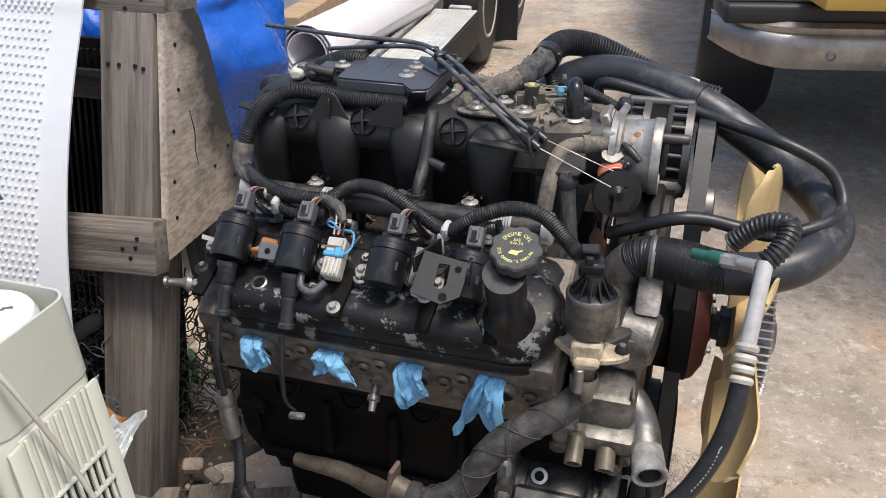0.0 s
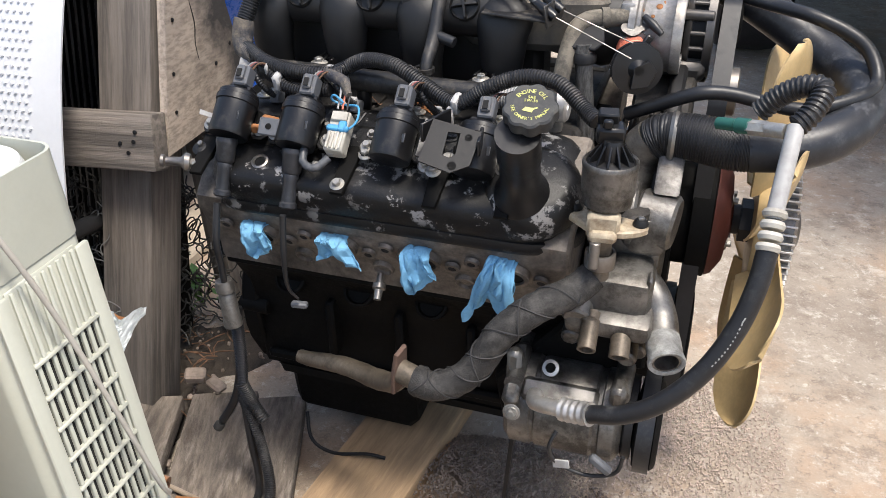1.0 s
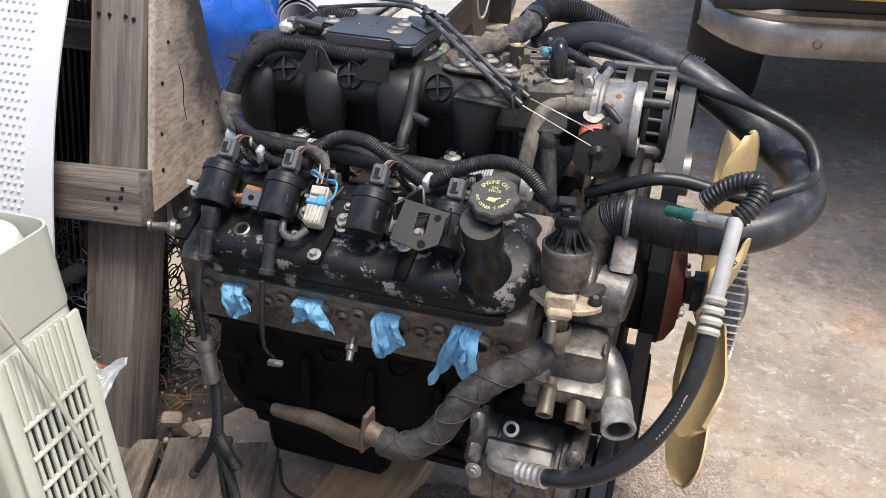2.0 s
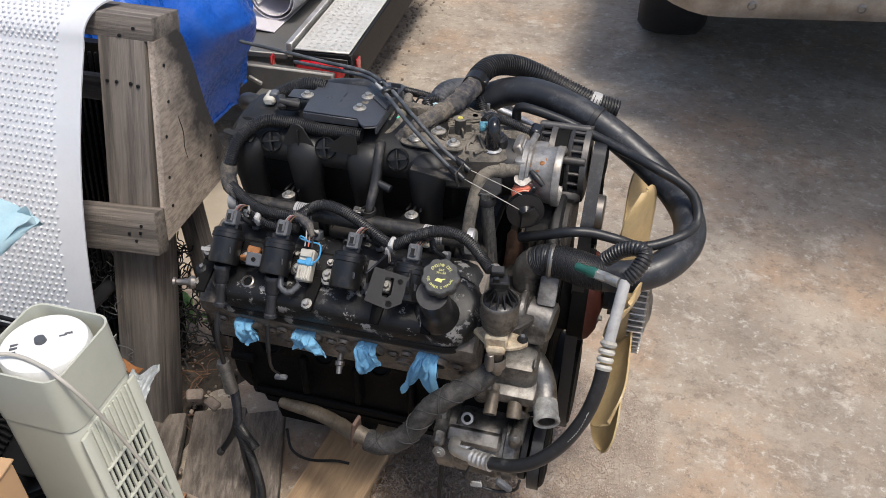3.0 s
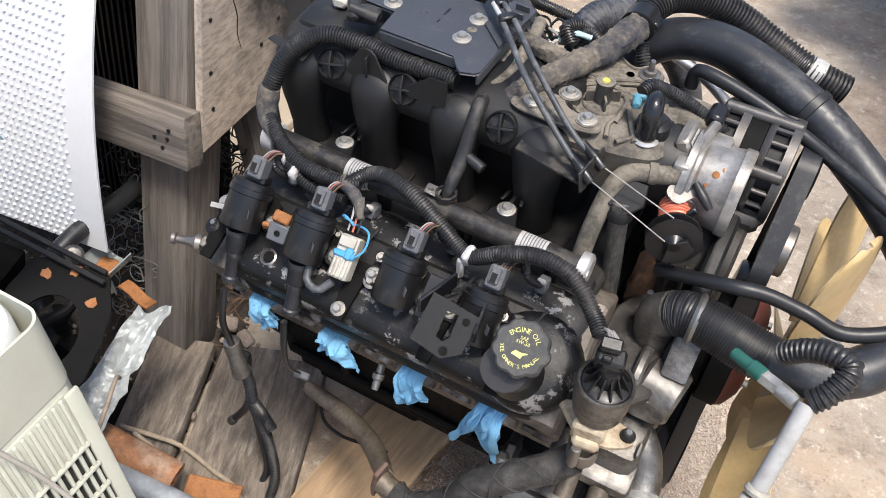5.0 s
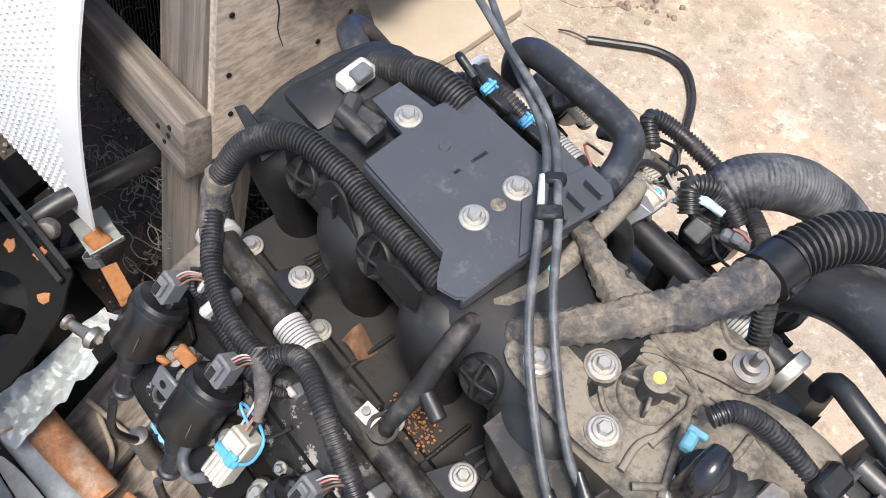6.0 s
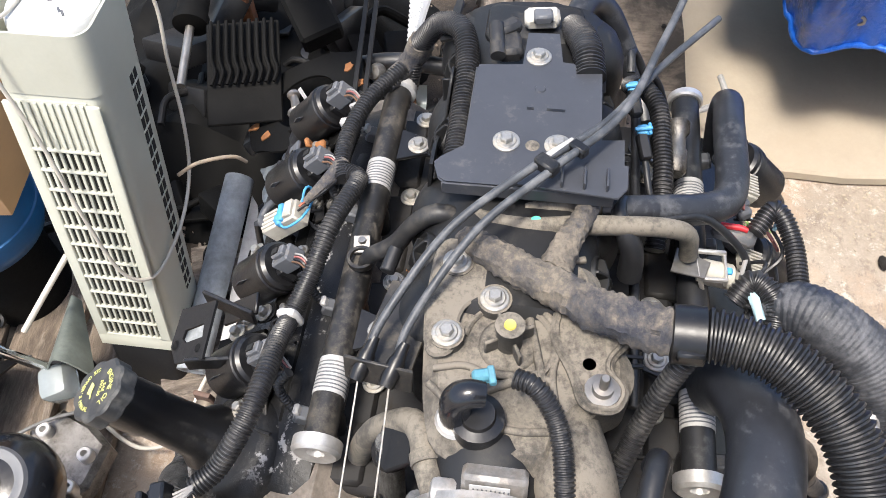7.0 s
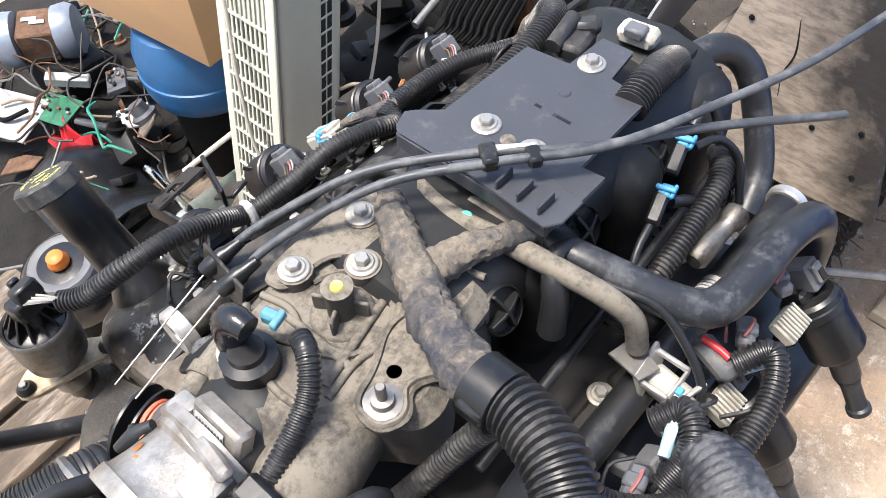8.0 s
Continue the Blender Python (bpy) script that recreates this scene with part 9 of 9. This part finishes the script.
part("casting", Geo().prism([(0.06, -0.72), (0.10, -0.76), (0.20, -0.74), (0.23, -0.68), (0.18, -0.63), (0.11, -0.62), (0.08, -0.66)], 0.05, Matrix.Translation((0, 0, 0.07)), 0.010), CAST_ALU, pm, "grey aluminium casting")
for x, y in ((0.105, -0.725), (0.135, -0.645), (0.188, -0.652)):
    part("boss", Geo().lathe([(0.012, 0.10), (0.012, 0.136), (0.010, 0.138), (0.0055, 0.138), (0.005, 0.125)], (x, y, 0), 18), BRIGHT_ALU, pm)
part("base", Geo().lathe([(0.045, 0.0), (0.050, 0.006), (0.048, 0.10), (0.036, 0.12), (0.036, 0.20), (0.050, 0.22), (0.052, 0.29)], (0.245, -0.655, 0), 30), BLACK_IRON, pm)
hl = thing("headlamp", "broken car headlamp with a chrome edge and glass", "headlamp", (0.0, -0.74, 0.04))
part("shell", Geo().slab(lambda u, v: (-0.12 + 0.14 * u, -0.765 + 0.085 * v * (0.25 + 0.75 * u) + 0.02 * u, 0.150 + 0.055 * math.sin(math.pi * v) * (0.3 + 0.7 * u) + 0.01 * u), 16, 14, 0.003), GREEN_GREY, hl)
part("chrome_edge", Geo().box((0.012, 0.03, 0.13), pose(0.02, -0.765, 0.20, 20, 12, 0), 0.004), CHROME, hl)
part("lens", Geo().box((0.055, 0.05, 0.05), pose(0.03, -0.725, 0.145, 15, 10, 25), 0.012, 2), SMOKE_GLASS, hl)
part("stand", Geo().box((0.05, 0.05, 0.10), pose(-0.02, -0.74, 0.085), 0.006), DARK_STEEL, hl)
solo("white_rod", Geo().tube([(-0.02, -0.775, 0.215), (-0.07, -0.75, 0.245), (-0.13, -0.72, 0.28)], 0.005, 8), CORD, "thin whitish rod in the scrap", "rod")
solo("white_cable", Geo().tube([(-0.05, -0.74, 0.10), (0.02, -0.71, 0.05), (0.06, -0.665, 0.045), (0.085, -0.60, 0.045), (0.06, -0.545, 0.05), (-0.02, -0.52, 0.08), (-0.08, -0.50, 0.10)], 0.0035, 8), CORD, "white cable lying on the boards", "cable")
solo("cream_cable", Geo().tube([(-0.388, -0.364, 0.082), (-0.335, -0.350, 0.075), (-0.279, -0.338, 0.066), (-0.21, -0.345, 0.06), (-0.147, -0.356, 0.058), (-0.09, -0.41, 0.055)], 0.0042, 8), DIRTY_CORD, "dirty cream cable across the planks", "cable")
solo("cream_cable", Geo().tube([(-0.360, -0.362, 0.080), (-0.318, -0.368, 0.078), (-0.295, -0.374, 0.074), (-0.279, -0.390, 0.066)], 0.0042, 8), DIRTY_CORD, "short dirty cream cable end", "cable")
solo("grey_rod", Geo().tube([(0.46, -1.05, 0.10), (0.30, -0.92, 0.13), (0.12, -0.76, 0.14), (0.05, -0.66, 0.12)], 0.003, 7), WIRE_GREY, "long thin grey wire", "wire")

# ---------------------------------------------------------------- electronic scrap
mt = thing("motor", "silver electric motor with brown laminations", "motor", (-0.09, -1.32, 0.10))
max_ = nrm((-0.8, 0.6, 0.03))
part("winding_core", Geo().box((0.075, 0.085, 0.072), basis((-0.070, -1.335, 0.205), (0, 0.1, 1), max_), 0.004), LEAF_BROWN, mt, "brown laminated core")
part("cap", Geo().lathe([(0.02, 0), (0.055, 0.005), (0.058, 0.03), (0.05, 0.045), (0.02, 0.05)], basis((-0.098, -1.314, 0.205), max_), 26), MOTOR_BLUE, mt)
part("cap", Geo().lathe([(0.02, 0), (0.055, 0.005), (0.058, 0.03), (0.05, 0.045), (0.02, 0.05)], basis((-0.042, -1.356, 0.205), -max_), 26), MOTOR_BLUE, mt)
part("tag", Geo().box((0.030, 0.012, 0.001), basis((-0.072, -1.325, 0.2425), (0, 0.1, 1), max_)), LABEL_WHITE, mt)
part("tag", Geo().box((0.030, 0.012, 0.001), basis((-0.066, -1.343, 0.2445), (0, 0.1, 1), max_)), LABEL_WHITE, mt)
part("bed", Geo().box((0.12, 0.16, 0.13), pose(-0.09, -1.325, 0.095), 0.01), DARK_STEEL, mt)
for i, (x, y, z, c, s, r) in enumerate(((-0.078, -1.062, 0.13, LABEL_WHITE, (0.055, 0.070, 0.006), 50), (0.012, -1.197, 0.14, GREEN_PCB, (0.07, 0.11, 0.003), 15), (-0.114, -1.156, 0.15, CONN_GREY, (0.04, 0.07, 0.012), -30), (0.085, -1.262, 0.14, LABEL_WHITE, (0.11, 0.14, 0.004), 25), (-0.043, -1.213, 0.17, LABEL_WHITE, (0.022, 0.085, 0.02), 47))):
    b = thing("circuit_board" if i < 3 else "plastic_plate", "small pale circuit board with parts" if i < 3 else "white plastic plate in the electronic scrap", "circuit board" if i < 3 else "plate", (x, y, z - 0.01), "electronic scrap")
    m = pose(x, y, z, 12 - 6 * i, 8, r)
    part("board", Geo().box(s, m, 0.001), c, b)
    if i < 3:
        for k in range(14):
            part("component", Geo().box((0.006, 0.008, 0.006), m @ Matrix.Translation((rng.uniform(-0.4, 0.4) * s[0], rng.uniform(-0.42, 0.42) * s[1], s[2] / 2 + 0.003)), 0.001), (DARK_STEEL, RUST, CONN_GREY, ZINC)[k % 4], b)
solo("red_cloth", Geo().slab(lambda u, v: (0.0 + 0.05 * u + 0.02 * math.sin(4 * v), -1.175 + 0.11 * v, 0.115 + 0.022 * math.sin(6 * u + 5 * v) + 0.01 * math.sin(17 * u)), 18, 16, 0.002), RED_PLASTIC, "crumpled red plastic bag", "bag")
solo("black_cover", Geo().slab(lambda u, v: (-0.02 + 0.20 * u, -1.10 + 0.26 * v, 0.08 + 0.05 * math.sin(3 * u) + 0.02 * math.sin(8 * v)), 16, 14, 0.004), BLACK_PLASTIC, "bent black plastic cover", "cover")
tints = (WIRE_DARK, WIRE_DARK, DIRTY_CORD, WIRE_GREEN, LEAD_RED, WIRE_DARK, LEAF_BROWN, LEAF_BROWN, WIRE_GREY, WIRE_DARK)
for i in range(64):
    x, y = rng.uniform(-0.36, 0.14), rng.uniform(-1.50, -0.98)
    p = [Vector((x, y, rng.uniform(0.06, 0.20)))]
    a = rng.uniform(0, 6.28)
    for k in range(5):
        a += rng.uniform(-0.9, 0.9)
        p.append(p[-1] + Vector((0.04 * math.cos(a), 0.04 * math.sin(a), rng.uniform(-0.03, 0.03))))
        p[-1].z = max(0.05, p[-1].z)
    solo("cable_scrap", Geo().tube([tuple(v) for v in p], rng.uniform(0.0010, 0.0032), 6, 0.012), tints[i % 10], "loose cut wire in the electronic scrap", "wire", "loose wires")
for i in range(60):
    x, y = rng.uniform(-0.40, 0.17), rng.uniform(-1.55, -0.92)
    m = Matrix.Translation((x, y, rng.uniform(0.05, 0.13))) @ Euler((rng.uniform(-0.6, 0.6), rng.uniform(-0.6, 0.6), rng.uniform(0, 6.28))).to_matrix().to_4x4() @ Matrix.Scale(rng.uniform(0.35, 0.9), 4)
    k = rng.randrange(4)
    tone = (BLACK_IRON, DARK_STEEL, BLACK_PLASTIC, LEAF_BROWN, DARK_STEEL, CONN_GREY, BLACK_IRON, WOOD_DARK_X, TAN_PIPE, BLACK_IRON)[rng.randrange(10)]
    solo(names[k], shapes[k](), tone, words[k].replace("oily black", "dirty").replace("black", "dirty").replace("dark", "dirty"), "scrap", "scrap heap", m=m)
solo("trash_base", Geo().grid(lambda u, v: (-0.60 + 1.05 * u, -1.85 + 1.02 * v, 0.09 * min(1, 4 * u, 4 * (1 - u)) * min(1, 4 * v, 4 * (1 - v)) * (0.8 + 0.5 * noise.noise(Vector((u * 6, v * 6, 5))))), 36, 36), DARK_DIRT, "oily dark heap under the electronic scrap", "heap", kind="stuff")

# ---------------------------------------------------------------- wire mesh, weeds, stones behind the frame
def wire_tangle(n, x0, x1, y0, y1, z0, z1, r, material, label):
    q = Geo()
    for _ in range(n):
        p = Vector((rng.uniform(x0, x1), rng.uniform(y0, y1), rng.uniform(z0, z1)))
        a, b = rng.uniform(0, 6.28), rng.uniform(-1, 1)
        pts = [p]
        for k in range(6):
            a += rng.choice((-1.4, 1.4, 0.9, -0.9))
            pts.append(pts[-1] + Vector((0.016 * math.cos(a), 0.010 * math.sin(a * 1.3), 0.018 * math.sin(a + b))))
        q.tube([tuple(v) for v in pts], r, 5, 0.007)
    return solo("wire_mesh", q, material, label, "wire mesh", kind="stuff")


wire_tangle(150, -0.62, -0.38, 0.02, 0.15, 0.04, 0.38, 0.0016, WIRE_DARK, "rusty dark chain link wire tangle")
wire_tangle(150, -0.85, -0.46, -0.10, 0.10, 0.04, 0.40, 0.0016, WIRE_DARK, "rusty dark chain link wire tangle")
wire_tangle(60, -0.62, -0.48, -0.20, 0.0, 0.10, 0.38, 0.0011, WIRE_GREY, "pale loose wire ends")
g = Geo()
for _ in range(240):
    x, y = rng.uniform(-1.1, -0.38), rng.uniform(-0.16, 0.16)
    a = rng.uniform(0, 6.28)
    q0 = Vector((x, y, 0.03))
    g.tube([tuple(q0), tuple(q0 + Vector((0.03 * math.cos(a), 0.03 * math.sin(a), 0.012))), tuple(q0 + Vector((0.06 * math.cos(a + 0.3), 0.06 * math.sin(a + 0.3), 0.004)))], 0.0012, 4, 0.02)
solo("twigs", g, LEAF_BROWN, "dry twigs and leaf litter on the dirt", "twigs", kind="stuff")


def weed(x, y, z, n, size, spread):
    w = thing("weed", "small green leafy weed growing from the dirt", "weed", (x, y, z), "weeds")
    for i in range(n):
        a, r = rng.uniform(0, 6.28), rng.uniform(0.2, 1) * spread
        top = Vector((x + r * math.cos(a), y + r * math.sin(a), z + size * rng.uniform(0.5, 1.4)))
        part("stem", Geo().tube([(x, y, z), tuple(Vector((x, y, z)).lerp(top, 0.5) + Vector((0, 0, 0.01))), tuple(top)], 0.001, 4, 0.01), LEAF_GREEN, w)
        s = size * rng.uniform(0.25, 0.45)
        m = Matrix.Translation(top) @ Euler((rng.uniform(-0.6, 0.6), rng.uniform(-0.6, 0.6), a)).to_matrix().to_4x4()
        part("leaf", Geo().slab(lambda u, v: m @ Vector((s * 1.6 * (u - 0.1), s * (v - 0.5) * math.sin(math.pi * min(1, u * 0.95 + 0.05)), 0.12 * s * math.sin(3 * u))), 6, 4, 0.0006), LEAF_GREEN, w)


weed(-0.52, 0.16, 0.03, 26, 0.055, 0.05)
weed(-0.50, 0.425, 0.0, 16, 0.022, 0.03)
solo("concrete_chunk", Geo().box((0.038, 0.028, 0.02), pose(-0.375, -0.09, 0.066, 10, 5, 25), 0.004), GRAVEL_DARK, "broken grey concrete chunk on the dirt", "stone", "chunks")
solo("concrete_chunk", Geo().box((0.036, 0.024, 0.014), pose(-0.325, -0.10, 0.064, 0, 12, -20), 0.004), GRAVEL_DARK, "flat grey concrete chip on the dirt", "stone", "chunks")
tray = thing("plastic_tray", "clear food tray with orange scraps wedged at the post", "tray", (-0.475, -0.24, 0.27))
part("tray", Geo().slab(lambda u, v: (-0.50 + 0.06 * u, -0.245 + 0.05 * v, 0.31 + 0.03 * abs(2 * u - 1) ** 4), 10, 6, 0.002), SMOKE_GLASS, tray)
part("food_scrap", Geo().box((0.035, 0.03, 0.012), pose(-0.47, -0.225, 0.318, 5, 0, 10), 0.004), RUST_FLECK, tray)
part("foil", Geo().slab(lambda u, v: (-0.49 + 0.04 * u, -0.245 + 0.01 * math.sin(9 * u), 0.30 - 0.03 * v), 8, 5, 0.001), GREY_PIPE, tray)

# ---------------------------------------------------------------- odds on the far side
solo("floor_hose", Geo().tube([(-0.513, 0.863, 0.012), (-0.463, 0.909, 0.012), (-0.398, 0.962, 0.012), (-0.33, 0.975, 0.012), (-0.270, 0.938, 0.012), (-0.229, 0.885, 0.012), (-0.170, 0.776, 0.012), (-0.13, 0.69, 0.012)], 0.0085, 10), RUBBER, "black rubber hose lying on the drive", "hose")
solo("hose_wire", Geo().tube([(-0.575, 0.835, 0.008), (-0.55, 0.848, 0.014), (-0.513, 0.863, 0.012)], 0.002, 6), WIRE_DARK, "bent wire end by the hose", "wire")
solo("steel_rod", Geo().tube([(-0.55, 0.06, 0.10), (-0.60, 0.135, 0.115), (-0.644, 0.208, 0.12), (-0.700, 0.300, 0.12), (-0.732, 0.353, 0.12), (-0.748, 0.368, 0.12), (-0.768, 0.368, 0.12), (-0.810, 0.360, 0.12)], 0.0065, 10), LABEL_WHITE, "bent pale painted steel rod", "rod")
solo("small_stone", Geo().ball((-0.456, 0.671, 0.008), 0.016, (1.1, 0.55, 0.4), 10), DARK_DIRT, "small dark stone on the drive", "stone")
